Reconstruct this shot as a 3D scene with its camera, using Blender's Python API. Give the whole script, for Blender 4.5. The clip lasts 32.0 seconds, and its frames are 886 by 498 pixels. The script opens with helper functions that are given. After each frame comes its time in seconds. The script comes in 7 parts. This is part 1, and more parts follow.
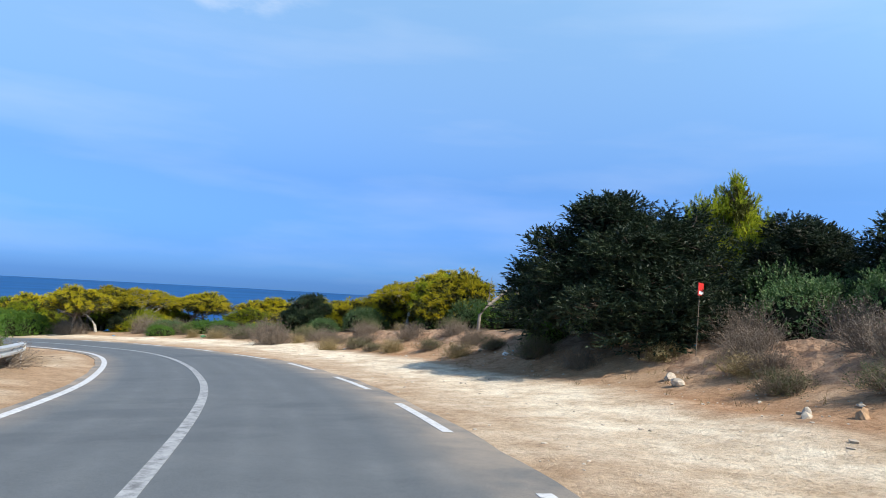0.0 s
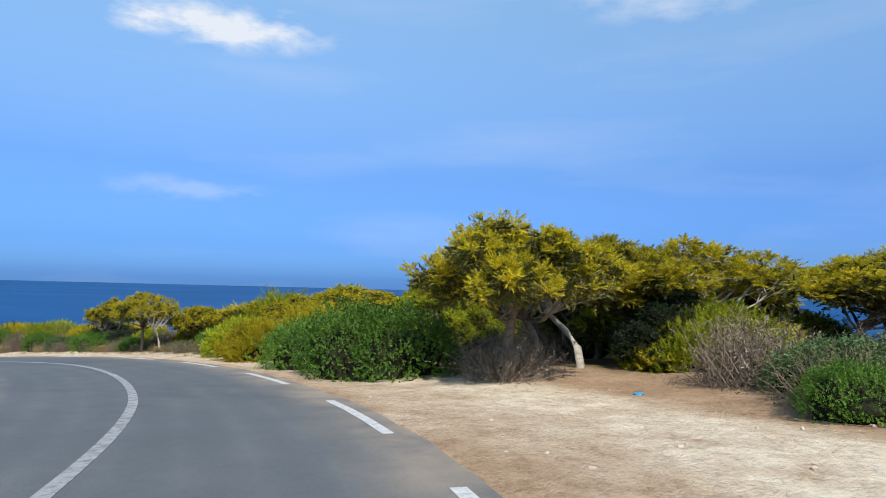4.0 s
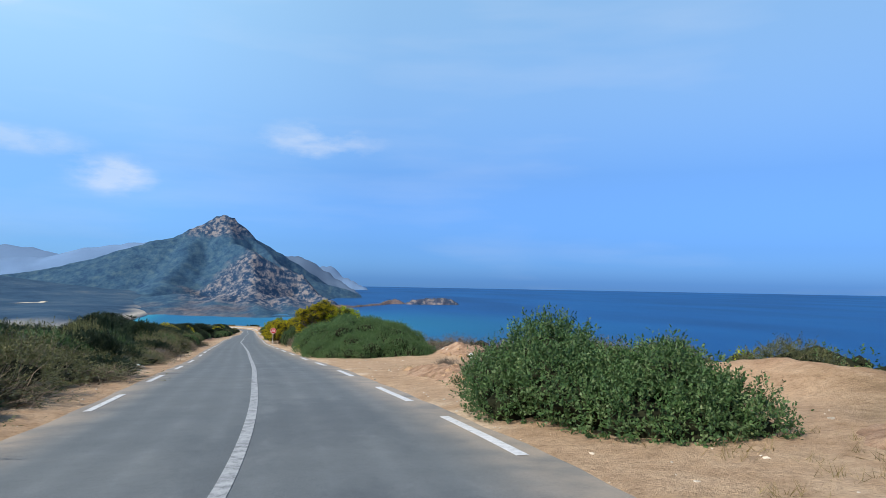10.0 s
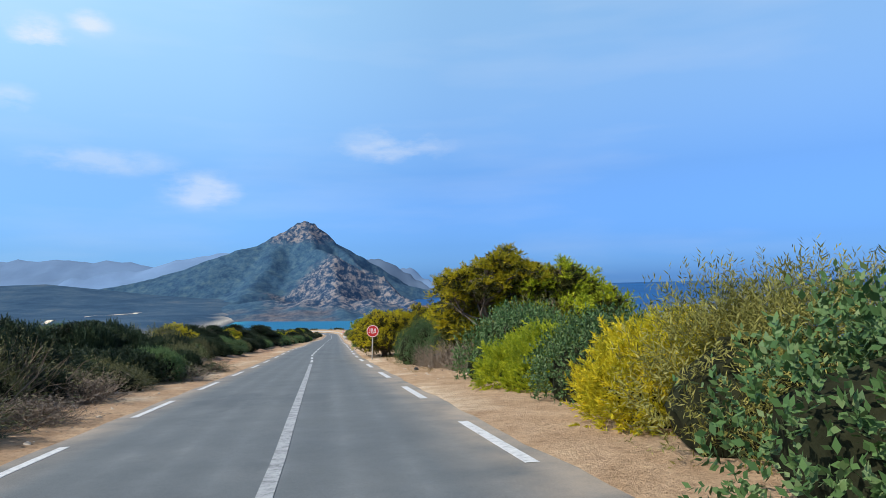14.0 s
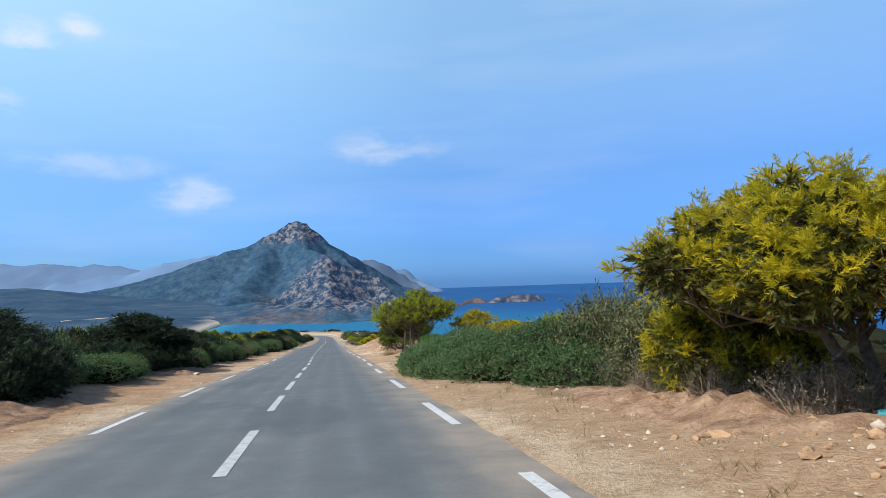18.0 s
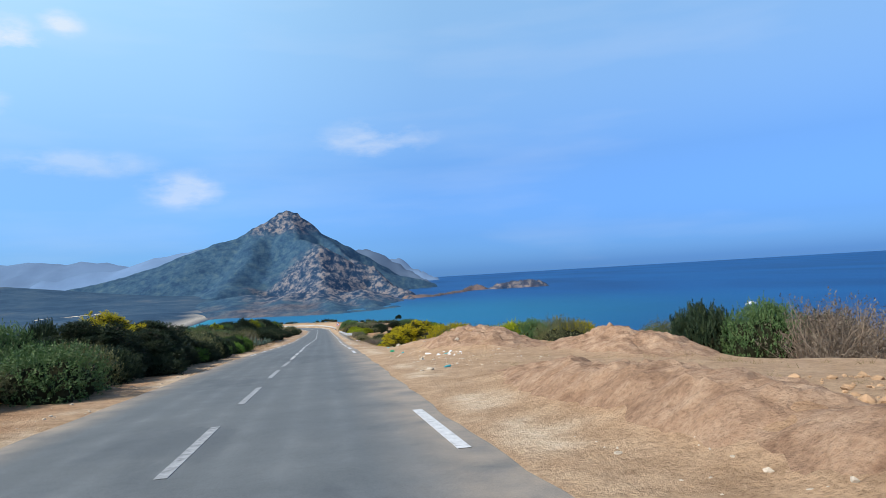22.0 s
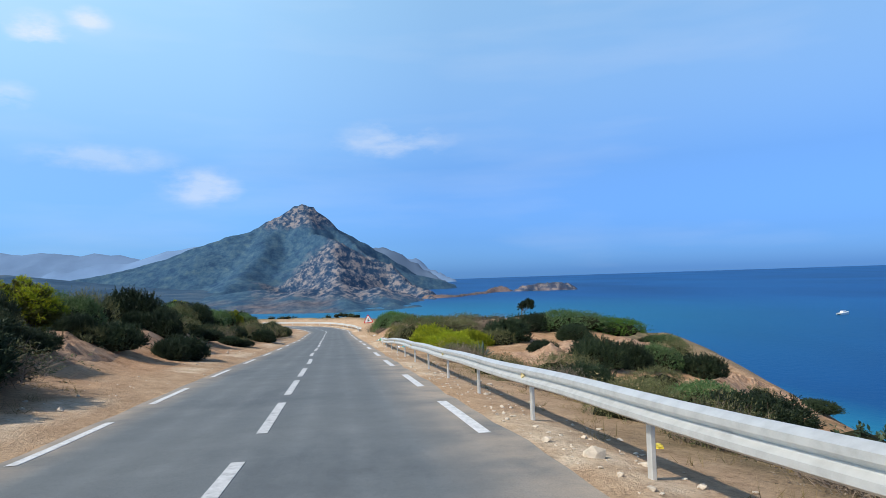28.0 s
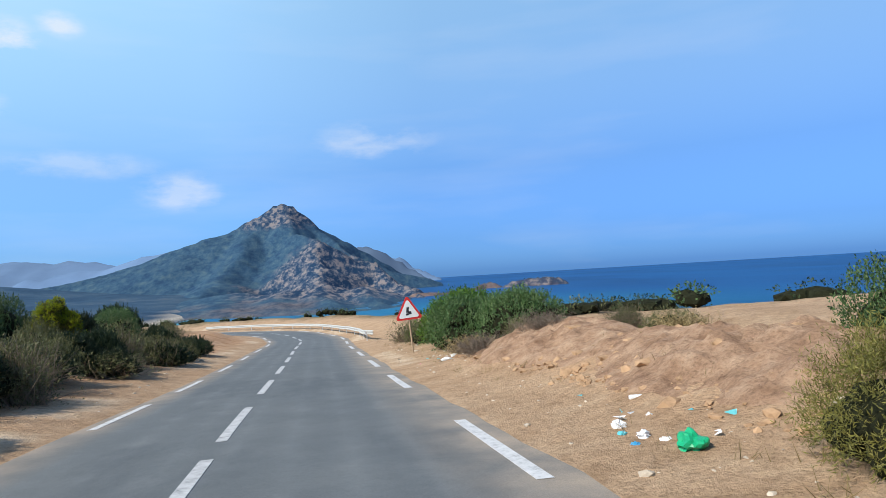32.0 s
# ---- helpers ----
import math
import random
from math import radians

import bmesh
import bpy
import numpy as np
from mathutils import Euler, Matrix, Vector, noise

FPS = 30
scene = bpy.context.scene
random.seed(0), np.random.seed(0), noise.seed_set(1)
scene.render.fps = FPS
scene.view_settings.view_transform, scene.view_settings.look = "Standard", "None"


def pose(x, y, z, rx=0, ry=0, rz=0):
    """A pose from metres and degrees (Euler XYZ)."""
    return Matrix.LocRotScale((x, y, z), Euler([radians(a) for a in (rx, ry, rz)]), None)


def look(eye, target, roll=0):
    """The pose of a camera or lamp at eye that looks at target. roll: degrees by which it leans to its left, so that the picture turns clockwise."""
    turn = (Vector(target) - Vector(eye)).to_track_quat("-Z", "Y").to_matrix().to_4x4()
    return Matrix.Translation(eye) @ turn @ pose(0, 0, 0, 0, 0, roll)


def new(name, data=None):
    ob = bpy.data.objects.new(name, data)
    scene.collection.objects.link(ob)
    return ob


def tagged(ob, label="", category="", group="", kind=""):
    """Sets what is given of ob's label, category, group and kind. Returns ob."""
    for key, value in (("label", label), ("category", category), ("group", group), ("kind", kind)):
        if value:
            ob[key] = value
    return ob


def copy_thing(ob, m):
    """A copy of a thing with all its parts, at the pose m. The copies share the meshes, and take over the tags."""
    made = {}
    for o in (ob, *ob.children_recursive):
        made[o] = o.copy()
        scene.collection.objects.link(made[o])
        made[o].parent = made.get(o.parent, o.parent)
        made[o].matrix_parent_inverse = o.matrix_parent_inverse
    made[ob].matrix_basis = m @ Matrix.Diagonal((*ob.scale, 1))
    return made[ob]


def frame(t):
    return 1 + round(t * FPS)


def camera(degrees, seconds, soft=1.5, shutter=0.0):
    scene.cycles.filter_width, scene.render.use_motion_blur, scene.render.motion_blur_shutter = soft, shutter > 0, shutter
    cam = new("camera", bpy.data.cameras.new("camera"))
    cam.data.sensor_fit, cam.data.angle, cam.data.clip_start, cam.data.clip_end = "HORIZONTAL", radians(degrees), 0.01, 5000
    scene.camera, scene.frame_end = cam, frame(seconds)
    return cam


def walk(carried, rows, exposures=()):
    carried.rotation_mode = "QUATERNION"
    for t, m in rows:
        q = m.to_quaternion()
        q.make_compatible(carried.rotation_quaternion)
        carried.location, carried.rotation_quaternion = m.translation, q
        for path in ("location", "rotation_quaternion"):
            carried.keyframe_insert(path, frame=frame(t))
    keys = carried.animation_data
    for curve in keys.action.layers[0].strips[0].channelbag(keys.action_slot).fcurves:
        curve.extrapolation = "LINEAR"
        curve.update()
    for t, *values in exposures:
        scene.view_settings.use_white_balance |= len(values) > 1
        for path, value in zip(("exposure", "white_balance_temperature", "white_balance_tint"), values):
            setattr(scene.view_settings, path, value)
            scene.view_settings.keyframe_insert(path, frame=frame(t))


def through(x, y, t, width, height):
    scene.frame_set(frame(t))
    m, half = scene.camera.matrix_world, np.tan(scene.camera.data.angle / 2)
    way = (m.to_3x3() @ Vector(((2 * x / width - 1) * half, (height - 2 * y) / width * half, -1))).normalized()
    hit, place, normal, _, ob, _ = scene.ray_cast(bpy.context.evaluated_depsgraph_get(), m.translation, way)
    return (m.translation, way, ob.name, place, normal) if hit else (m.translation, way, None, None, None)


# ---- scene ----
cam = camera(68.51, 32.0, soft=0.7)
PATH = [
    (0, (-76.98, -75.87, 11.86), (-75.286, -76.918, 11.988), 3.37),
    (0.5, (-70.83, -78.16, 11.61), (-69.077, -79.114, 11.722), 2.77),
    (1, (-64.59, -79.89, 11.16), (-62.774, -80.710, 11.265), 2.99),
    (1.5, (-58.78, -81.21, 10.67), (-56.904, -81.895, 10.776), 2.27),
    (2, (-53.15, -82.01, 10.27), (-51.228, -82.534, 10.381), 2.33),
    (2.5, (-47.84, -82.34, 9.96), (-45.873, -82.681, 10.074), 2.66),
    (3, (-42.56, -81.95, 9.64), (-40.574, -82.103, 9.752), 2.06),
    (3.5, (-37.39, -81.09, 9.31), (-35.396, -81.009, 9.425), 1.84),
    (4, (-32.55, -79.62, 8.96), (-30.581, -79.296, 9.062), 1.42),
    (4.5, (-28.11, -77.57, 8.66), (-26.195, -77.021, 8.756), -0.07),
    (5, (-23.97, -75.10, 8.38), (-22.126, -74.325, 8.469), 0.26),
    (5.5, (-20.12, -72.27, 8.07), (-18.365, -71.319, 8.160), 0.57),
    (6, (-16.56, -69.15, 7.73), (-14.873, -68.075, 7.821), 0.82),
    (6.5, (-13.20, -65.83, 7.38), (-11.571, -64.670, 7.461), 1.06),
    (7, (-9.94, -62.41, 7.02), (-8.374, -61.163, 7.096), 0.86),
    (7.5, (-7.13, -58.60, 6.63), (-5.689, -57.210, 6.713), 1.34),
    (8, (-4.58, -54.57, 6.21), (-3.317, -53.022, 6.300), 1.92),
    (8.5, (-2.59, -50.22, 5.75), (-1.538, -48.517, 5.852), 1.58),
    (9, (-1.16, -45.35, 5.36), (-0.323, -43.540, 5.454), 1.13),
    (9.5, (-0.24, -40.25, 4.97), (0.428, -38.369, 5.069), 1.19),
    (10, (0.40, -35.04, 4.59), (0.952, -33.118, 4.685), 1.06),
    (10.5, (0.85, -29.54, 4.10), (1.333, -27.602, 4.194), 0.72),
    (11, (1.12, -23.89, 3.63), (1.545, -21.936, 3.708), 0.05),
    (11.5, (1.24, -17.95, 3.18), (1.605, -15.981, 3.268), -0.24),
    (12, (1.23, -11.82, 2.70), (1.559, -9.852, 2.789), -1.12),
    (12.5, (1.22, -5.70, 2.16), (1.535, -3.730, 2.241), -1.97),
    (13, (1.20, 0.05, 1.58), (1.511, 2.024, 1.665), -1.82),
    (13.5, (0.94, 6.14, 1.12), (1.259, 8.117, 1.211), -1.57),
    (14, (0.77, 12.50, 0.63), (1.090, 14.467, 0.723), -1.37),
    (14.5, (0.62, 19.07, 0.11), (0.945, 21.040, 0.201), -1.42),
    (15, (0.49, 25.83, -0.44), (0.834, 27.803, -0.353), -1.71),
    (15.5, (0.41, 32.76, -1.02), (0.761, 34.729, -0.941), -2.28),
    (16, (0.17, 39.82, -1.64), (0.524, 41.790, -1.558), -2.20),
    (16.5, (-0.20, 46.98, -2.23), (0.167, 48.949, -2.140), -1.38),
    (17, (-0.12, 54.20, -2.81), (0.232, 56.162, -2.716), -1.44),
    (17.5, (-0.02, 61.49, -3.34), (0.328, 63.461, -3.244), -1.32),
    (18, (-0.12, 68.93, -3.88), (0.224, 70.902, -3.781), -1.86),
    (18.5, (-0.25, 76.54, -4.43), (0.098, 78.502, -4.342), -2.20),
    (19, (-0.24, 84.22, -5.04), (0.119, 86.189, -4.947), -2.36),
    (19.5, (-0.17, 92.15, -5.72), (0.198, 94.117, -5.632), -2.26),
    (20, (0.04, 100.28, -6.37), (0.406, 102.242, -6.286), -2.07),
    (20.5, (-0.27, 108.25, -6.99), (0.103, 110.218, -6.914), -2.14),
    (21, (-0.07, 116.07, -7.62), (0.309, 118.029, -7.541), -2.74),
    (21.5, (0.02, 123.84, -8.24), (0.397, 125.802, -8.163), -2.83),
    (22, (0.07, 131.55, -8.89), (0.432, 133.510, -8.825), -3.38),
    (22.5, (0.06, 139.28, -9.48), (0.391, 141.251, -9.412), -4.74),
    (23, (-0.14, 147.05, -10.10), (0.176, 149.021, -10.040), -4.39),
    (23.5, (-0.26, 154.74, -10.63), (0.076, 156.711, -10.570), -4.56),
    (24, (-0.21, 162.02, -11.17), (0.148, 163.986, -11.100), -5.65),
    (24.5, (-0.31, 169.55, -11.72), (0.057, 171.512, -11.659), -5.14),
    (25, (-0.37, 177.05, -12.31), (-0.008, 179.018, -12.254), -4.82),
    (25.5, (-0.44, 184.39, -12.95), (-0.086, 186.361, -12.877), -3.43),
    (26, (-0.43, 191.62, -13.54), (-0.076, 193.584, -13.463), -2.59),
    (26.5, (-0.41, 198.73, -14.10), (-0.048, 200.696, -14.020), -2.12),
    (27, (-0.41, 205.74, -14.64), (-0.064, 207.704, -14.556), -1.97),
    (27.5, (-0.48, 212.64, -15.16), (-0.160, 214.608, -15.077), -2.12),
    (28, (-0.43, 219.44, -15.67), (-0.113, 221.410, -15.594), -1.83),
    (28.5, (-0.49, 226.07, -16.18), (-0.150, 228.035, -16.112), -2.22),
    (29, (-0.61, 232.50, -16.66), (-0.247, 234.471, -16.584), -2.91),
    (29.5, (-0.57, 238.76, -17.08), (-0.191, 240.722, -17.006), -3.34),
    (30, (-0.56, 244.79, -17.45), (-0.170, 246.756, -17.375), -3.87),
    (30.5, (-0.53, 250.43, -17.89), (-0.142, 252.393, -17.806), -4.17),
    (31, (-0.50, 256.28, -18.32), (-0.136, 258.242, -18.246), -3.60),
    (31.5, (-0.64, 261.95, -18.72), (-0.279, 263.914, -18.647), -2.83),
    (32, (-0.67, 267.19, -19.09), (-0.300, 269.153, -19.019), -3.35),
]
walk(cam, [(t, look(e, g, r)) for t, e, g, r in PATH], [(0.0, 0.25), (1.0, 0.12), (2.2, 0.0), (32.0, 0.0)])

# ---- sky and sun ----
SUN_DIR = Vector((-0.90, -0.42, 1.0)).normalized()
SUN_EL = math.asin(SUN_DIR.z)
SUN_AZ = math.atan2(SUN_DIR.x, SUN_DIR.y)
world = bpy.data.worlds.new("world")
scene.world = world
world.use_nodes = True
scene.view_settings.exposure = 0.0


CLOUDS = [(62, 20.3, 9.5, 2.2, 0.9), (54.5, 20.0, 2.4, 1.6, 0.6), (-22.6, 18.6, 2.6, 1.7, 0.75), (-19.3, 20.0, 1.9, 1.2, 0.6), (5.0, 11.6, 6.5, 2.2, 0.34), (-11.1, 7.8, 4.2, 2.0, 0.42),
          (-18.5, 9.8, 7.0, 1.4, 0.28), (-24.4, 14.0, 2.0, 1.3, 0.4), (59, 7.2, 8.5, 1.3, 0.22), (-38, 22, 9, 3, 0.5), (100, 24, 10, 3, 0.4)]


def build_sky():
    nt = world.node_tree
    nt.nodes.clear()
    out = nt.nodes.new("ShaderNodeOutputWorld")
    back = nt.nodes.new("ShaderNodeBackground")
    sky = nt.nodes.new("ShaderNodeTexSky")
    sky.sky_type = "NISHITA"
    sky.sun_disc = False
    sky.sun_elevation = SUN_EL
    sky.sun_rotation = SUN_AZ
    sky.altitude = 60
    sky.air_density = 1.0
    sky.dust_density = 0.6
    sky.ozone_density = 2.0
    tint = nt.nodes.new("ShaderNodeMix")
    tint.data_type, tint.blend_type = "RGBA", "MULTIPLY"
    tint.inputs[0].default_value = 1.0
    tint.inputs[7].default_value = (5.0, 5.60, 7.05, 1)
    nt.links.new(sky.outputs[0], tint.inputs[6])
    # air near the horizon is deep hazy blue, higher up it is paler
    sep = nt.nodes.new("ShaderNodeSeparateXYZ")
    aim = nt.nodes.new("ShaderNodeTexCoord")
    nt.links.new(aim.outputs[0], sep.inputs[0])
    lift = nt.nodes.new("ShaderNodeValToRGB")
    el = lift.color_ramp.elements
    for _ in range(3):
        el.new(0.5)
    for e, (p, c) in zip(el, ((0.0, (0.112, 0.238, 0.53)), (0.05, (0.136, 0.240, 0.45)), (0.16, (0.270, 0.358, 0.455)), (0.42, (1.0, 0.95, 0.72)), (0.7, (0.40, 0.38, 0.34)))):
        e.position, e.color = p, (*c, 1)
    nt.links.new(sep.outputs[2], lift.inputs[0])
    shade = nt.nodes.new("ShaderNodeMix")
    shade.data_type, shade.blend_type = "RGBA", "MULTIPLY"
    shade.inputs[0].default_value = 1.0
    nt.links.new(tint.outputs[2], shade.inputs[6])
    nt.links.new(lift.outputs[0], shade.inputs[7])
    # the sky pales towards the sun's side, in the west
    side = nt.nodes.new("ShaderNodeValToRGB")
    el = side.color_ramp.elements
    for _ in range(4):
        el.new(0.5)
    for e, (p, c) in zip(el, ((0.0, (0.78, 0.78, 0.65)), (0.28, (0.75, 0.73, 0.61)), (0.43, (0.69, 0.69, 0.61)), (0.58, (0.515, 0.54, 0.52)), (0.72, (0.458, 0.49, 0.492)), (1.0, (0.415, 0.438, 0.45)))):
        e.position, e.color = p, (*c, 1)
    half = nt.nodes.new("ShaderNodeMath")
    half.operation = "MULTIPLY_ADD"
    half.inputs[1].default_value, half.inputs[2].default_value = 0.5, 0.5
    nt.links.new(sep.outputs[0], half.inputs[0])
    nt.links.new(half.outputs[0], side.inputs[0])
    glare = nt.nodes.new("ShaderNodeMix")
    glare.data_type, glare.blend_type = "RGBA", "MULTIPLY"
    glare.inputs[0].default_value = 1.0
    nt.links.new(shade.outputs[2], glare.inputs[6])
    nt.links.new(side.outputs[0], glare.inputs[7])
    shade = glare
    # a few small clouds: where each one stands (bearing and height in degrees), its half-width and half-height, how thick
    geo = nt.nodes.new("ShaderNodeTexCoord").outputs[0]
    flat = nt.nodes.new("ShaderNodeMapping")
    flat.inputs[3].default_value = (5, 5, 13)
    nt.links.new(geo, flat.inputs[0])
    n1 = nt.nodes.new("ShaderNodeTexNoise")
    n1.inputs["Scale"].default_value, n1.inputs["Detail"].default_value, n1.inputs["Roughness"].default_value = 2.6, 9, 0.6
    nt.links.new(flat.outputs[0], n1.inputs[0])

    def sum_of(op, a, b):
        n = nt.nodes.new("ShaderNodeMath")
        n.operation = op
        for sock, v in zip(n.inputs, (a, b)):
            if isinstance(v, (int, float)):
                sock.default_value = v
            else:
                nt.links.new(v, sock)
        return n.outputs[0]

    total = 0.0
    for bearing, up, wide, tall, thick in CLOUDS:
        a = radians(bearing)
        across = nt.nodes.new("ShaderNodeVectorMath")
        across.operation = "DOT_PRODUCT"
        across.inputs[1].default_value = (math.cos(a), -math.sin(a), 0)
        nt.links.new(geo, across.inputs[0])
        front = nt.nodes.new("ShaderNodeVectorMath")
        front.operation = "DOT_PRODUCT"
        front.inputs[1].default_value = (math.sin(a), math.cos(a), 0)
        nt.links.new(geo, front.inputs[0])
        u = sum_of("DIVIDE", across.outputs["Value"], math.sin(radians(wide)))
        v = sum_of("DIVIDE", sum_of("SUBTRACT", sep.outputs[2], math.sin(radians(up))), math.sin(radians(tall)))
        q = sum_of("SUBTRACT", 1.0, sum_of("ADD", sum_of("MULTIPLY", u, u), sum_of("MULTIPLY", v, v)))
        q = sum_of("MULTIPLY", sum_of("MAXIMUM", q, 0.0), sum_of("GREATER_THAN", front.outputs["Value"], 0.0))
        body = sum_of("MULTIPLY", sum_of("MAXIMUM", sum_of("SUBTRACT", sum_of("ADD", n1.outputs[0], sum_of("MULTIPLY", q, 0.22)), 0.52), 0.0), 4.2)
        total = sum_of("ADD", sum_of("MULTIPLY", sum_of("MINIMUM", sum_of("MULTIPLY", body, q), 1.0), thick), total)
    wisp = nt.nodes.new("ShaderNodeTexNoise")
    far = nt.nodes.new("ShaderNodeMapping")
    far.inputs[3].default_value = (1.2, 1.2, 7)
    nt.links.new(geo, far.inputs[0])
    nt.links.new(far.outputs[0], wisp.inputs[0])
    wisp.inputs["Scale"].default_value, wisp.inputs["Detail"].default_value = 1.8, 6
    veil = sum_of("MULTIPLY", sum_of("MAXIMUM", sum_of("SUBTRACT", wisp.outputs[0], 0.5), 0.0), 0.55)
    total = sum_of("MINIMUM", sum_of("ADD", total, veil), 0.9)
    mix = nt.nodes.new("ShaderNodeMix")
    mix.data_type = "RGBA"
    mix.inputs[7].default_value = (9.0, 9.4, 10.0, 1)
    nt.links.new(total, mix.inputs[0])
    nt.links.new(shade.outputs[2], mix.inputs[6])
    nt.links.new(mix.outputs[2], back.inputs[0])
    back.inputs[1].default_value = 0.095
    nt.links.new(back.outputs[0], out.inputs[0])


build_sky()
lamp = bpy.data.lights.new("sun", "SUN")
lamp.energy, lamp.angle, lamp.color = 4.9, radians(0.55), (1.0, 0.94, 0.84)
sun = new("sun", lamp)
sun.matrix_world = look((0, 0, 200), Vector((0, 0, 200)) - SUN_DIR * 10)

# ---- materials ----
def nodes_of(name, rough=0.9, spec=0.2):
    m = bpy.data.materials.new(name)
    m.use_nodes = True
    nt = m.node_tree
    b = nt.nodes["Principled BSDF"]
    b.inputs["Roughness"].default_value = rough
    b.inputs["Specular IOR Level"].default_value = spec
    return m, nt, b


def noise_node(nt, scale, detail=6, rough=0.6, vec=None, stretch=None):
    n = nt.nodes.new("ShaderNodeTexNoise")
    n.inputs["Scale"].default_value, n.inputs["Detail"].default_value, n.inputs["Roughness"].default_value = scale, detail, rough
    if vec is None:
        vec = nt.nodes.new("ShaderNodeNewGeometry").outputs["Position"]
    if stretch:
        mp = nt.nodes.new("ShaderNodeMapping")
        mp.inputs[3].default_value = stretch
        nt.links.new(vec, mp.inputs[0])
        vec = mp.outputs[0]
    nt.links.new(vec, n.inputs[0])
    return n.outputs[0]


def ramp_node(nt, fac, stops):
    r = nt.nodes.new("ShaderNodeValToRGB")
    el = r.color_ramp.elements
    while len(el) < len(stops):
        el.new(0.5)
    for e, (p, c) in zip(el, stops):
        e.position, e.color = p, (*c, 1)
    nt.links.new(fac, r.inputs[0])
    return r.outputs[0]


def mix_node(nt, fac, a, b, blend="MIX"):
    m = nt.nodes.new("ShaderNodeMix")
    m.data_type, m.blend_type = "RGBA", blend
    for sock, v in ((m.inputs[0], fac), (m.inputs[6], a), (m.inputs[7], b)):
        if isinstance(v, (int, float)):
            sock.default_value = v
        elif isinstance(v, tuple):
            sock.default_value = (*v, 1)
        else:
            nt.links.new(v, sock)
    return m.outputs[2]


def bump_node(nt, b, height, strength, dist):
    n = nt.nodes.new("ShaderNodeBump")
    n.inputs["Strength"].default_value, n.inputs["Distance"].default_value = strength, dist
    nt.links.new(height, n.inputs["Height"])
    nt.links.new(n.outputs[0], b.inputs["Normal"])


def math_node(nt, op, a, b=None, clamp=False):
    n = nt.nodes.new("ShaderNodeMath")
    n.operation, n.use_clamp = op, clamp
    for sock, v in zip(n.inputs, (a, b)):
        if isinstance(v, (int, float)):
            sock.default_value = v
        elif v is not None:
            nt.links.new(v, sock)
    return n.outputs[0]


def attr_node(nt, name):
    a = nt.nodes.new("ShaderNodeAttribute")
    a.attribute_name = name
    return a.outputs["Fac"]


def plain(name, col, rough=0.6, metal=0.0, spec=0.3, vary=0.25, scale=12, bump=0.1):
    """Paint, plastic, metal or wood: one colour with faint wear at two scales."""
    m, nt, b = nodes_of(name, rough, spec)
    b.inputs["Metallic"].default_value = metal
    vec = nt.nodes.new("ShaderNodeTexCoord").outputs["Object"]
    n = noise_node(nt, scale, 5, 0.6, vec)
    dark = tuple(c * (1 - vary) for c in col)
    light = tuple(min(1, c * (1 + vary * 0.6)) for c in col)
    c1 = ramp_node(nt, n, [(0.3, dark), (0.52, col), (0.75, light)])
    nt.links.new(c1, b.inputs["Base Color"])
    if bump:
        bump_node(nt, b, noise_node(nt, scale * 4, 4, 0.6, vec), bump, 0.02)
    return m


def leafy(name, cols, through=0.28, rough=0.55, spec=0.25):
    """Leaves: each its own tone, each plant a little lighter or darker, some light passing through."""
    m, nt, b = nodes_of(name, rough, spec)
    geo = nt.nodes.new("ShaderNodeNewGeometry")
    own = math_node(nt, "MULTIPLY", geo.outputs["Random Per Island"], 0.3)
    c = ramp_node(nt, math_node(nt, "ADD", own, math_node(nt, "MULTIPLY", attr_node(nt, "tone"), 0.7)), [(0.08, cols[0]), (0.5, cols[1]), (0.92, cols[2])])
    patch = ramp_node(nt, noise_node(nt, 1.6, 4, 0.6), [(0.40, (0, 0, 0)), (0.66, (1, 1, 1))])
    c = mix_node(nt, math_node(nt, "MULTIPLY", patch, 0.6), c, cols[3] if len(cols) > 3 else cols[0])
    obj = nt.nodes.new("ShaderNodeObjectInfo")
    hsv = nt.nodes.new("ShaderNodeHueSaturation")
    nt.links.new(c, hsv.inputs["Color"])
    nt.links.new(math_node(nt, "MULTIPLY_ADD", obj.outputs["Random"], 0.5), hsv.inputs["Value"])
    hsv.inputs["Value"].links[0].from_node.inputs[2].default_value = 0.75
    nt.links.new(hsv.outputs[0], b.inputs["Base Color"])
    tr = nt.nodes.new("ShaderNodeBsdfTranslucent")
    nt.links.new(hsv.outputs[0], tr.inputs[0])
    mx = nt.nodes.new("ShaderNodeMixShader")
    mx.inputs[0].default_value = through
    nt.links.new(b.outputs[0], mx.inputs[1])
    nt.links.new(tr.outputs[0], mx.inputs[2])
    nt.links.new(mx.outputs[0], nt.nodes["Material Output"].inputs[0])
    return m


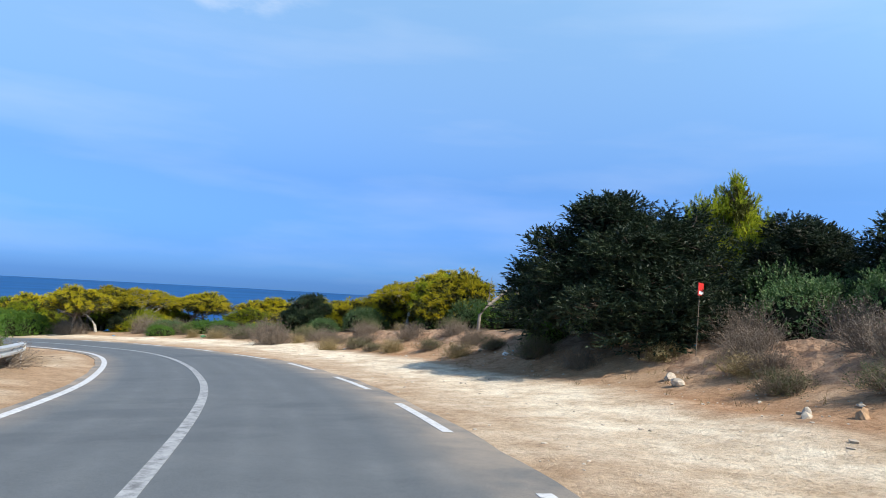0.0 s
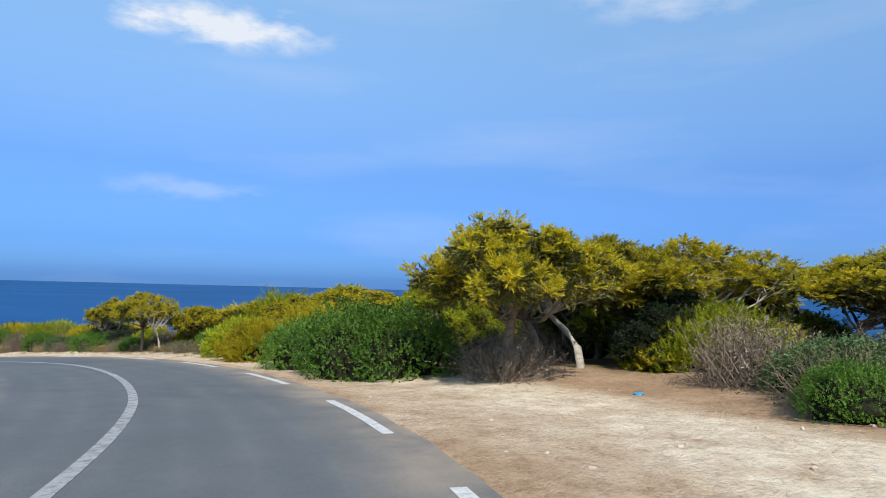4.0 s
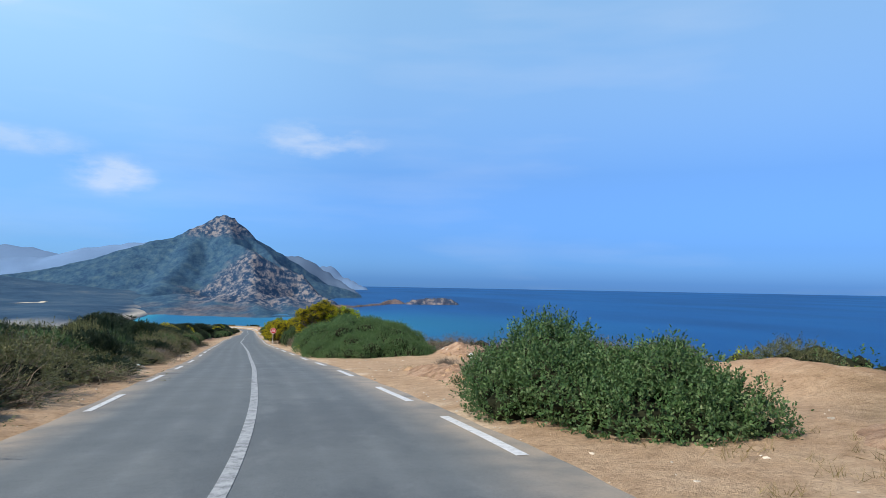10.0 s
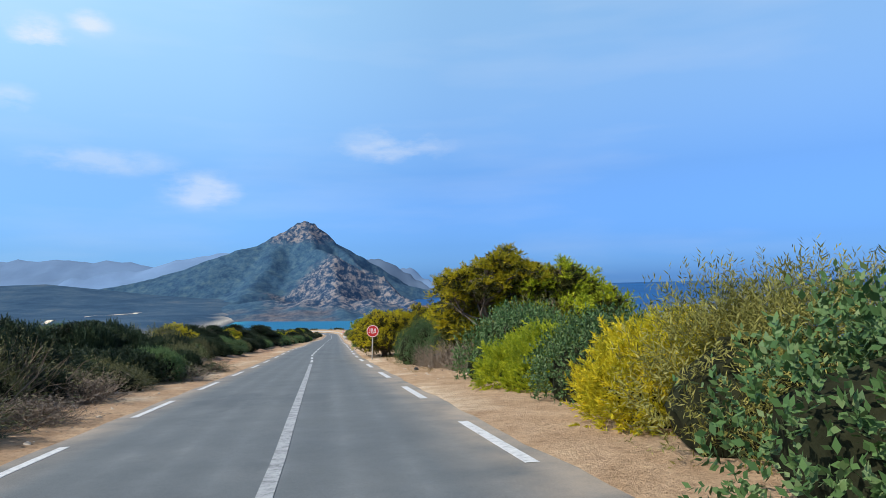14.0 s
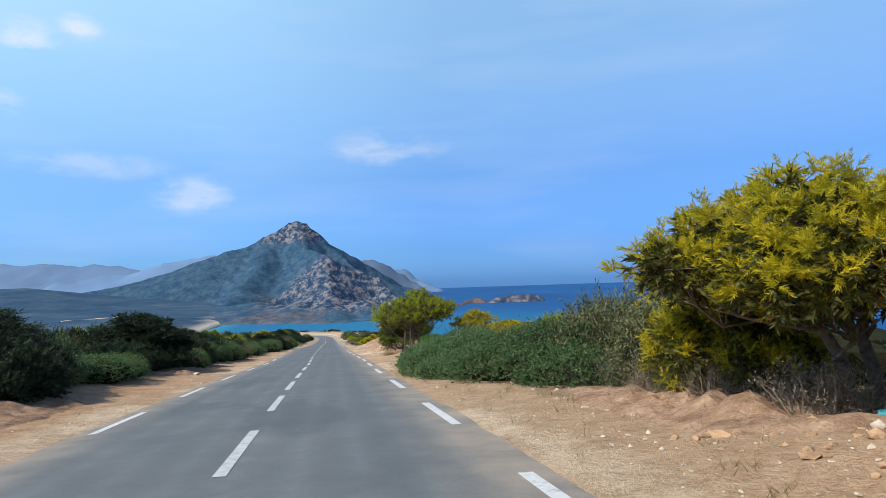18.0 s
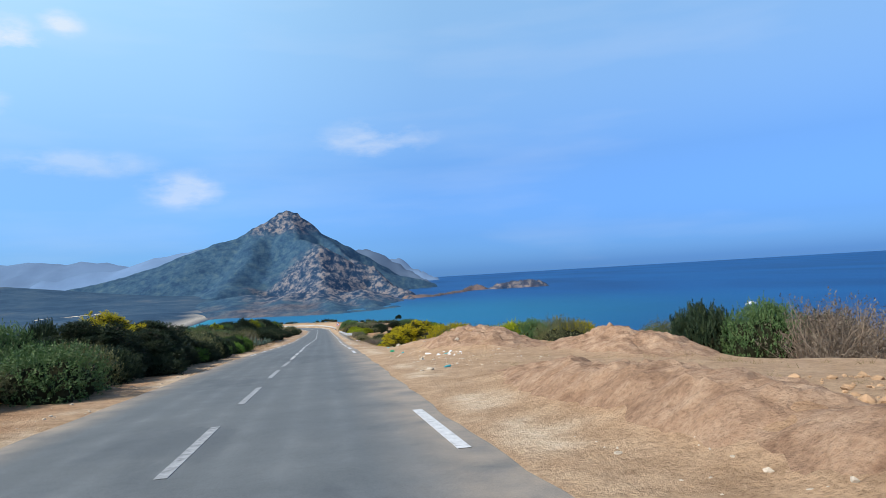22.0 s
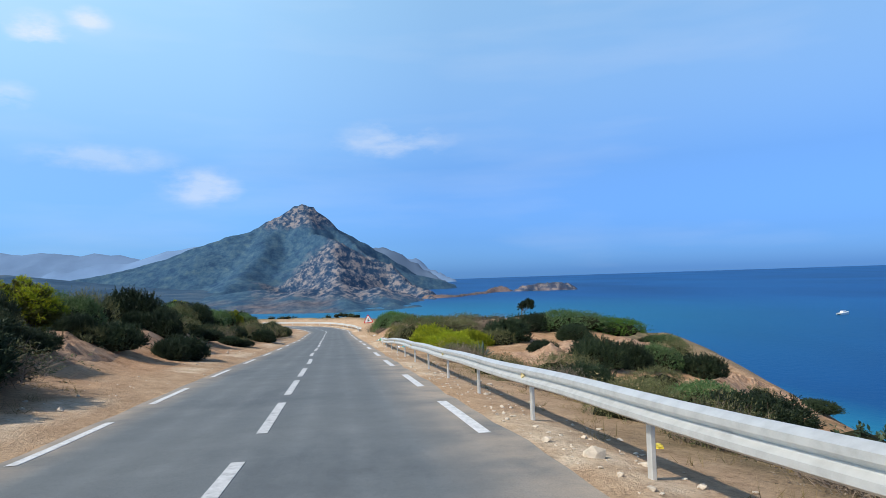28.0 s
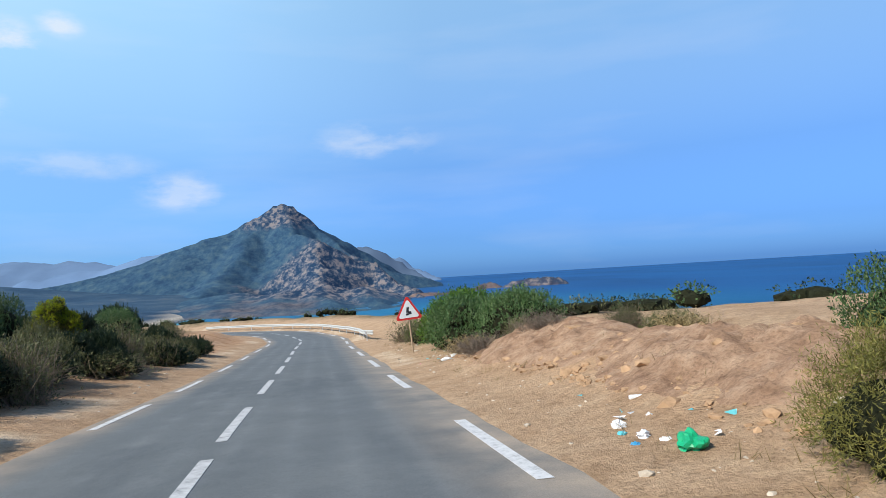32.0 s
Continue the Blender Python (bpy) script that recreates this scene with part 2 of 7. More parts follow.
def ground_material():
    m, nt, b = nodes_of("dry_earth", 0.95, 0.1)
    big, mid, fine = noise_node(nt, 0.12, 4), noise_node(nt, 1.1, 7, 0.65), noise_node(nt, 14, 5, 0.7)
    sand = ramp_node(nt, mid, [(0.3, (0.35, 0.225, 0.130)), (0.5, (0.475, 0.325, 0.205)), (0.72, (0.59, 0.43, 0.285))])
    sand = mix_node(nt, math_node(nt, "MULTIPLY", big, 0.7), sand, (0.43, 0.29, 0.185))
    pale = ramp_node(nt, mid, [(0.3, (0.70, 0.56, 0.40)), (0.65, (0.88, 0.78, 0.62))])
    red = ramp_node(nt, mid, [(0.3, (0.30, 0.155, 0.085)), (0.5, (0.47, 0.27, 0.15)), (0.72, (0.60, 0.40, 0.26))])
    scrub = ramp_node(nt, mid, [(0.3, (0.055, 0.06, 0.028)), (0.5, (0.16, 0.125, 0.065)), (0.72, (0.33, 0.24, 0.14))])
    c = mix_node(nt, attr_node(nt, "scrub"), sand, scrub)
    c = mix_node(nt, attr_node(nt, "red"), c, red)
    # far ground: blue distance haze painted into the earth colour
    remote_haze = ramp_node(nt, noise_node(nt, 0.012, 9, 0.72), [(0.38, (0.020, 0.051, 0.100)), (0.5, (0.034, 0.074, 0.128)), (0.60, (0.056, 0.094, 0.140)), (0.76, (0.12, 0.125, 0.14))])
    c = mix_node(nt, attr_node(nt, "remote_haze"), c, remote_haze)
    edge = math_node(nt, "MULTIPLY", attr_node(nt, "pale"), math_node(nt, "MULTIPLY_ADD", mid, 1.6), True)
    edge.node.inputs[1].links[0].from_node.inputs[2].default_value = 0.05
    c = mix_node(nt, edge, c, pale)
    grit = ramp_node(nt, fine, [(0.30, (0.62, 0.60, 0.58)), (0.5, (1, 1, 1)), (0.75, (1.12, 1.1, 1.06))])
    c = mix_node(nt, 0.9, c, grit, "MULTIPLY")
    mottle = ramp_node(nt, noise_node(nt, 4.2, 7, 0.75), [(0.36, (0.70, 0.67, 0.64)), (0.5, (1, 1, 1)), (0.68, (1.12, 1.11, 1.08))])
    c = mix_node(nt, 0.75, c, mottle, "MULTIPLY")
    nt.links.new(c, b.inputs["Base Color"])
    bump_node(nt, b, mix_node(nt, 0.5, noise_node(nt, 3.0, 8, 0.75), fine), 0.9, 0.14)
    return m


def mound_material():
    m, nt, b = nodes_of("dumped_earth", 0.95, 0.1)
    mid, fine = noise_node(nt, 1.7, 8, 0.7), noise_node(nt, 16, 5, 0.7)
    c = ramp_node(nt, mid, [(0.32, (0.20, 0.115, 0.072)), (0.48, (0.34, 0.215, 0.14)), (0.62, (0.45, 0.305, 0.205)), (0.76, (0.56, 0.42, 0.30))])
    grit = ramp_node(nt, fine, [(0.30, (0.58, 0.56, 0.54)), (0.5, (1, 1, 1)), (0.75, (1.15, 1.12, 1.08))])
    nt.links.new(mix_node(nt, 0.85, c, grit, "MULTIPLY"), b.inputs["Base Color"])
    bump_node(nt, b, fine, 0.8, 0.08)
    return m


def road_material():
    m, nt, b = nodes_of("asphalt", 0.75, 0.35)
    lat = attr_node(nt, "lat")
    mid, fine = noise_node(nt, 0.9, 6, 0.6), noise_node(nt, 60, 3, 0.7)
    along = noise_node(nt, 0.25, 4, 0.6)
    c = ramp_node(nt, mid, [(0.3, (0.088, 0.100, 0.108)), (0.55, (0.122, 0.136, 0.145)), (0.75, (0.165, 0.175, 0.178))])
    tracks = math_node(nt, "SINE", math_node(nt, "MULTIPLY", lat, 4.3))
    c = mix_node(nt, math_node(nt, "MULTIPLY", math_node(nt, "ABSOLUTE", tracks), 0.5), c, (0.075, 0.086, 0.094))
    c = mix_node(nt, math_node(nt, "MULTIPLY", along, 0.45), c, (0.19, 0.195, 0.185))
    c = mix_node(nt, math_node(nt, "MULTIPLY", attr_node(nt, "fresh"), 0.3), c, (0.10, 0.112, 0.125))
    # sand blown in from the verge
    patched = ramp_node(nt, noise_node(nt, 0.35, 5, 0.65, stretch=(1, 0.35, 1)), [(0.56, (0, 0, 0)), (0.62, (1, 1, 1))])
    c = mix_node(nt, math_node(nt, "MULTIPLY", patched, 0.35), c, (0.062, 0.070, 0.078))
    crack = ramp_node(nt, noise_node(nt, 2.2, 9, 0.8), [(0.484, (1, 1, 1)), (0.5, (0.62, 0.62, 0.62)), (0.516, (1, 1, 1))])
    c = mix_node(nt, 0.5, c, crack, "MULTIPLY")
    dusty = math_node(nt, "MULTIPLY", attr_node(nt, "dust"), math_node(nt, "MULTIPLY_ADD", mid, 2.2), True)
    dusty.node.inputs[1].links[0].from_node.inputs[2].default_value = -0.45
    c = mix_node(nt, dusty, c, (0.36, 0.29, 0.22))
    stone = ramp_node(nt, fine, [(0.3, (0.72, 0.72, 0.72)), (0.5, (1, 1, 1)), (0.72, (1.25, 1.25, 1.25))])
    c = mix_node(nt, 0.7, c, stone, "MULTIPLY")
    nt.links.new(c, b.inputs["Base Color"])
    bump_node(nt, b, fine, 0.35, 0.01)
    return m


def paint_material():
    m, nt, b = nodes_of("road_paint", 0.7, 0.3)
    n = noise_node(nt, 9, 6, 0.75)
    c = ramp_node(nt, n, [(0.32, (0.26, 0.265, 0.27)), (0.46, (0.52, 0.525, 0.53)), (0.74, (0.70, 0.70, 0.70))])
    nt.links.new(c, b.inputs["Base Color"])
    return m


def faded_paint_material():
    m, nt, b = nodes_of("faded_road_paint", 0.7, 0.3)
    n = noise_node(nt, 7, 6, 0.75)
    c = ramp_node(nt, n, [(0.32, (0.20, 0.205, 0.21)), (0.46, (0.42, 0.425, 0.43)), (0.72, (0.58, 0.585, 0.59))])
    nt.links.new(c, b.inputs["Base Color"])
    return m


def worn_paint_material():
    m, nt, b = nodes_of("worn_road_paint", 0.75, 0.3)
    n = noise_node(nt, 6, 7, 0.75)
    c = ramp_node(nt, n, [(0.34, (0.13, 0.135, 0.14)), (0.5, (0.30, 0.31, 0.32)), (0.75, (0.46, 0.47, 0.48))])
    nt.links.new(c, b.inputs["Base Color"])
    return m


def sea_material():
    m, nt, b = nodes_of("sea_water", 0.45, 0.06)
    n = noise_node(nt, 0.004, 5, 0.55, stretch=(1, 0.45, 1))
    c = ramp_node(nt, n, [(0.32, (0.001, 0.043, 0.150)), (0.55, (0.002, 0.062, 0.205)), (0.75, (0.004, 0.083, 0.24))])
    shallow = attr_node(nt, "shallow")
    c = mix_node(nt, shallow, c, (0.02, 0.26, 0.36))
    nt.links.new(c, b.inputs["Base Color"])
    w = noise_node(nt, 0.35, 5, 0.6, stretch=(1, 0.6, 1))
    bump_node(nt, b, w, 0.55, 0.6)
    return m


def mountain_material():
    m, nt, b = nodes_of("hazy_rocky_maquis", 0.95, 0.1)
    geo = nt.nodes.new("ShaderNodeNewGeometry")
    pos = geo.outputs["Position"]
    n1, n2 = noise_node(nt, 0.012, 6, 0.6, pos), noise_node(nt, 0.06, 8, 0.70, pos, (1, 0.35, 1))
    # blue of the distance haze is mixed into the scrub and rock colours
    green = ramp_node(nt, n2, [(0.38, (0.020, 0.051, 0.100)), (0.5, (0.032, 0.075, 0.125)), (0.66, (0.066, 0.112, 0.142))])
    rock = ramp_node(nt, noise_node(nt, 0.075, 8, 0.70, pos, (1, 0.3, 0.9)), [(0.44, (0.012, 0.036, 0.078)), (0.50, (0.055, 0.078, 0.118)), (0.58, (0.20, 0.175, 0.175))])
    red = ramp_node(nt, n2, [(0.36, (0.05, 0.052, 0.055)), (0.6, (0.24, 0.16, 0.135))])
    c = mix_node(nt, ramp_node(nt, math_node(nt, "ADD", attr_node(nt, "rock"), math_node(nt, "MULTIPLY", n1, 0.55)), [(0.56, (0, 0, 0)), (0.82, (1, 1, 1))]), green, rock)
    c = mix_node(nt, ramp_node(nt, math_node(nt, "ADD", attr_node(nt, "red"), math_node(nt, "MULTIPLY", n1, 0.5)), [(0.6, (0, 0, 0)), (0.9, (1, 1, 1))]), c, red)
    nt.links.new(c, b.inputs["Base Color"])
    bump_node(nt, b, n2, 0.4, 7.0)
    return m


MAT_GROUND, MAT_ROAD, MAT_PAINT, MAT_WORN = ground_material(), road_material(), paint_material(), worn_paint_material()
MAT_MOUND = mound_material()
MAT_FADED = faded_paint_material()
MAT_SEA, MAT_MOUNTAIN = sea_material(), mountain_material()
MAT_BARK = plain("pine_bark", (0.16, 0.125, 0.10), 0.9, 0, 0.1, 0.5, 9, 0.8)
MAT_PALE_BARK = plain("bleached_bark", (0.42, 0.38, 0.33), 0.85, 0, 0.1, 0.4, 8, 0.6)
MAT_GREY_BARK = plain("weathered_grey_bark", (0.24, 0.20, 0.17), 0.9, 0, 0.1, 0.45, 8, 0.7)
# near-black, standing in for the shade deep inside the bushes
MAT_INNER_SHADE = plain("shaded_inner_twigs", (0.022, 0.024, 0.013), 0.95, 0, 0.05, 0.4, 6, 0.6)
MAT_DRYTWIG = plain("dry_twigs", (0.22, 0.17, 0.13), 0.95, 0, 0.05, 0.35, 6, 0.5)
MAT_PINE = leafy("pine_needles", [(0.25, 0.23, 0.012), (0.56, 0.46, 0.018), (0.78, 0.62, 0.035), (0.27, 0.28, 0.02)], 0.45)
MAT_PINE_GREEN = leafy("green_pine_needles", [(0.14, 0.19, 0.012), (0.35, 0.39, 0.02), (0.58, 0.56, 0.03), (0.16, 0.22, 0.02)], 0.45)
MAT_FIR = leafy("deep_green_needles", [(0.05, 0.09, 0.012), (0.14, 0.20, 0.02), (0.30, 0.33, 0.035), (0.07, 0.11, 0.02)], 0.3)
# needle colours darkened to stand for the shade within the crowns
MAT_PINE_INNER = leafy("shaded_inner_needles", [(0.05, 0.055, 0.012), (0.10, 0.10, 0.018), (0.17, 0.15, 0.025)], 0.2)
MAT_JUNIPER_INNER = leafy("shaded_inner_sprays", [(0.012, 0.02, 0.010), (0.02, 0.032, 0.014), (0.035, 0.045, 0.02)], 0.1)
MAT_DARK = leafy("juniper_sprays", [(0.012, 0.026, 0.014), (0.030, 0.050, 0.024), (0.065, 0.085, 0.035)], 0.12)
MAT_LENTISK = leafy("lentisk_leaves", [(0.028, 0.068, 0.022), (0.075, 0.142, 0.042), (0.19, 0.24, 0.105), (0.048, 0.092, 0.032)], 0.2)
MAT_BRIGHT = leafy("bright_leaves", [(0.04, 0.10, 0.012), (0.09, 0.19, 0.02), (0.17, 0.27, 0.035)], 0.28)
MAT_OLIVE = leafy("olive_scrub_leaves", [(0.05, 0.058, 0.022), (0.125, 0.13, 0.05), (0.24, 0.22, 0.10)], 0.18)
MAT_OLIVE_LIGHT = leafy("olive_yellow_leaves", [(0.09, 0.09, 0.02), (0.20, 0.19, 0.045), (0.34, 0.30, 0.085)], 0.22)
MAT_GREY = leafy("dry_grey_leaves", [(0.09, 0.065, 0.05), (0.20, 0.155, 0.115), (0.33, 0.27, 0.20)], 0.15)
MAT_STRAW = leafy("straw", [(0.22, 0.16, 0.07), (0.42, 0.32, 0.15), (0.58, 0.46, 0.25)], 0.3)
MAT_PALM = leafy("palm_blades", [(0.018, 0.045, 0.024), (0.04, 0.085, 0.042), (0.09, 0.145, 0.075)], 0.12, 0.5)
MAT_AGAVE = leafy("agave_skin", [(0.09, 0.14, 0.11), (0.17, 0.24, 0.19), (0.26, 0.33, 0.26)], 0.08, 0.45)

# ---- the lie of the land ----
SEA_Z = -57.0
ROAD = [(-136, -52.0, 13.9), (-112.5, -61.5, 12.3), (-94.0, -68.6, 11.3), (-76.6, -74.8, 10.31), (-59.3, -79.9, 9.18), (-41.4, -80.6, 8.01), (-24.8, -74.2, 6.84),
        (-11.4, -62.2, 5.53), (-2.7, -46.6, 3.93), (-0.3, -28.8, 2.50), (0.0, -10.8, 1.07), (-0.3, 7.2, -0.51), (-0.7, 25.1, -1.94),
        (-1.2, 61.1, -4.87), (-1.3, 97.1, -7.67), (-1.2, 133.1, -10.56), (-1.5, 169.1, -13.24),
        (-1.6, 205.1, -16.14), (-1.8, 241.1, -18.77), (-1.9, 277.0, -21.3), (-2.2, 305.0, -23.1), (-2.8, 326.0, -24.2), (-8.0, 346.0, -25.0), (-25.0, 361.0, -25.6),
        (-52.0, 366.0, -26.3), (-95.0, 366.0, -28.0), (-145.0, 368.0, -30.0)]


def dense_road():
    p = np.array(ROAD)
    g = np.vstack([2 * p[0] - p[1], p, 2 * p[-1] - p[-2]])
    out = []
    for i in range(len(p) - 1):
        a, b, c, d = g[i], g[i + 1], g[i + 2], g[i + 3]
        k0, k1, k2 = (np.linalg.norm(v) ** 0.5 for v in (b - a, c - b, d - c))
        m1 = ((c - b) / k1 - (c - a) / (k0 + k1) + (b - a) / k0) * k1
        m2 = ((d - c) / k2 - (d - b) / (k1 + k2) + (c - b) / k1) * k1
        f = np.linspace(0, 1, 60, endpoint=False)[:, None]
        out.append((2 * f**3 - 3 * f**2 + 1) * b + (f**3 - 2 * f**2 + f) * m1 + (3 * f**2 - 2 * f**3) * c + (f**3 - f**2) * m2)
    q = np.vstack(out + [p[-1:]])
    s = np.r_[0, np.cumsum(np.hypot(*np.diff(q[:, :2], axis=0).T))]
    n0 = np.argmin(((q[:, :2] - np.array(ROAD[3][:2])) ** 2).sum(1))
    s = s - s[n0]
    st = np.arange(s[0], s[-1], 0.5)
    return st, np.stack([np.interp(st, s, q[:, k]) for k in range(3)], 1)


RS, RP = dense_road()
RT = np.gradient(RP[:, :2], axis=0)
RT /= np.linalg.norm(RT, axis=1)[:, None]


def nearest(x, y):
    """Distance along the road and off its centre line (right positive), for arrays."""
    x, y = np.asarray(x, float).ravel(), np.asarray(y, float).ravel()
    coarse = RP[::6, :2]
    s, d = np.empty(len(x)), np.empty(len(x))
    for a in range(0, len(x), 20000):
        xs, ys = x[a:a + 20000], y[a:a + 20000]
        k = np.argmin((xs[:, None] - coarse[:, 0]) ** 2 + (ys[:, None] - coarse[:, 1]) ** 2, 1) * 6
        best = np.full(len(xs), 1e18)
        bi = k.copy()
        for o in range(-5, 6):
            j = np.clip(k + o, 0, len(RP) - 1)
            q = (xs - RP[j, 0]) ** 2 + (ys - RP[j, 1]) ** 2
            bi = np.where(q < best, j, bi)
            best = np.minimum(best, q)
        al = (xs - RP[bi, 0]) * RT[bi, 0] + (ys - RP[bi, 1]) * RT[bi, 1]
        ac = (xs - RP[bi, 0]) * RT[bi, 1] - (ys - RP[bi, 1]) * RT[bi, 0]
        s[a:a + 20000] = RS[bi] + np.clip(al, -0.5, 0.5)
        d[a:a + 20000] = np.sign(ac) * np.sqrt(best)
    return s, d


def road_z(s):
    return np.interp(s, RS, RP[:, 2])


def at(s, d):
    """The place d metres to the right of the centre line, s metres along it."""
    i = np.interp(s, RS, np.arange(len(RS)))
    tx, ty = np.interp(i, np.arange(len(RS)), RT[:, 0]), np.interp(i, np.arange(len(RS)), RT[:, 1])
    return np.interp(s, RS, RP[:, 0]) + d * ty, np.interp(s, RS, RP[:, 1]) - d * tx


def right_line(s):
    return np.interp(s, [0, 26, 33, 45, 55, 70, 82, 92, 100, 106, 118, 148, 180, 200, 217, 233, 250, 264, 280, 296, 312, 330, 366, 414, 420], [3.7, 3.6, 2.85, 2.9, 3.4, 3.9, 4.35, 4.3, 4.1, 4.05, 3.75, 3.65, 3.3, 3.2, 3.25, 3.15, 3.2, 2.95, 2.8, 2.95, 3.05, 2.95, 3.2, 3.1, 3.0])


def left_line(s):
    return np.interp(s, [0, 150, 190, 203, 220, 236, 252, 268, 300, 330, 366, 380, 416, 424], [-2.8, -2.7, -2.82, -2.97, -3.24, -3.35, -3.3, -3.7, -3.55, -3.45, -2.68, -2.85, -2.8, -2.65])


# heights over the road, at stations along it and distances to its right and left
RIGHT_D = [3.3, 6, 9, 13, 20, 35, 60, 110]
RIGHT = {-60: [0, .1, .4, 1.4, 2.2, 2.6, 1.5, -6],
         5: [0, .05, .4, 1.7, 2.6, 2.2, -1, -10],
         30: [0, .05, .2, 1.4, 1.8, 1.0, -2, -12],
         48: [0, 0, .05, .2, .1, -.6, -4, -15],
         66: [0, 0, .05, 0, -.4, -2, -7, -21],
         90: [0, .1, .12, -.1, -1.1, -4, -9, -24],
         110: [0, .05, .1, .05, -.6, -3, -8, -23],
         150: [0, 0, 0, 0, -.7, -3, -8, -23],
         245: [0, .05, .1, .0, -.3, -1.5, -5, -20],
         300: [0, 0, 0, -.3, -1.2, -3, -8, -24],
         340: [0, -.5, -1.6, -3.0, -6, -13, -24, -38],
         380: [0, -.35, -1.0, -1.8, -4, -12, -24, -36],
         394: [0, -.2, -.2, -.3, -1.2, -8, -22, -36],
         407: [0, .15, .5, .8, .7, -4, -20, -36],
         420: [0, .2, .8, 1.2, 1.2, -1, -14, -34],
         480: [0, .3, .8, 1.0, .2, -4, -12, -28]}
LEFT_D = [2.8, 5, 8, 14, 30, 60, 150]
LEFT = {-60: [0, .1, .3, .5, .4, 0, 0], 120: [0, .1, .4, .7, .7, 0, -4], 200: [0, .08, .5, .9, 1.0, -.6, -12], 330: [0, .1, .5, .9, .9, -1.5, -14],
        375: [0, .3, 1.1, 1.8, 2.0, -.5, -14], 405: [0, .35, 1.3, 2.2, 2.4, 0, -14], 480: [0, .3, 1.1, 1.8, 1.6, -1.5, -13]}
# heaps of dumped earth: along, off, length, width, height, how rough
HEAPS = [(266, 6.0, 5.5, 1.6, 0.45, 1.0), (277, 6.1, 8.0, 1.2, 0.5, 1.0), (293, 13.2, 5, 2.6, 0.7, 1.0), (254, 9.0, 6, 3.0, 0.7, 0.8), (299.0, 8.6, 4.4, 2.8, 0.85, 0.7),
         (308.5, 7.6, 4.5, 1.8, 0.55, 0.8), (412.8, 7.4, 4.6, 2.0, 0.55, 0.9), (420, 7.0, 5.0, 2.0, 0.6, 0.8), 
         (116, 14.5, 5, 3.0, 0.7, 0.5), (141, 13.5, 3.2, 2.0, 0.55, 1.0), (122, 6.8, 5.5, 1.0, 0.28, 1.0), (208, 7.5, 5.5, 2.4, 0.5, 1.0),
         (377, -9.5, 12, 3, .5, .8), (393, -9, 9, 2.5, .6, .8), (357, -8.5, 9, 2, .4, .8)]


def table(tab, ds, s, d):
    st = sorted(tab)
    rows = np.array([[np.interp(dd, ds, tab[k]) for k in st] for dd in ds])
    cols = np.stack([np.interp(s, st, rows[j]) for j in range(len(ds))], 1)
    j = np.clip(np.searchsorted(ds, d) - 1, 0, len(ds) - 2)
    f = np.clip((d - np.array(ds)[j]) / np.diff(ds)[j], 0, 1)
    f = f * f * (3 - 2 * f) * 0.5 + f * 0.5
    n = np.arange(len(s))
    return cols[n, j] * (1 - f) + cols[n, j + 1] * f


def wave(x, y, size, seed=0.0):
    """Smooth uneven swell of about -1 to 1, with features of the given size."""
    u, v = x / size, y / size
    a = np.sin(1.7 * u + 0.6 * v + seed) * np.cos(0.8 * u - 1.9 * v + 2.1 * seed)
    b = np.sin(3.1 * u - 2.3 * v + 4 + seed) * np.sin(2.2 * u + 3.3 * v + 1.7 * seed)
    c = np.sin(6.3 * u + 4.1 * v - seed) * np.cos(5.1 * v - 4.7 * u + 3 * seed)
    return 0.55 * a + 0.3 * b + 0.2 * c


def smooth(a, b, v):
    f = np.clip((v - a) / (b - a), 0, 1)
    return f * f * (3 - 2 * f)


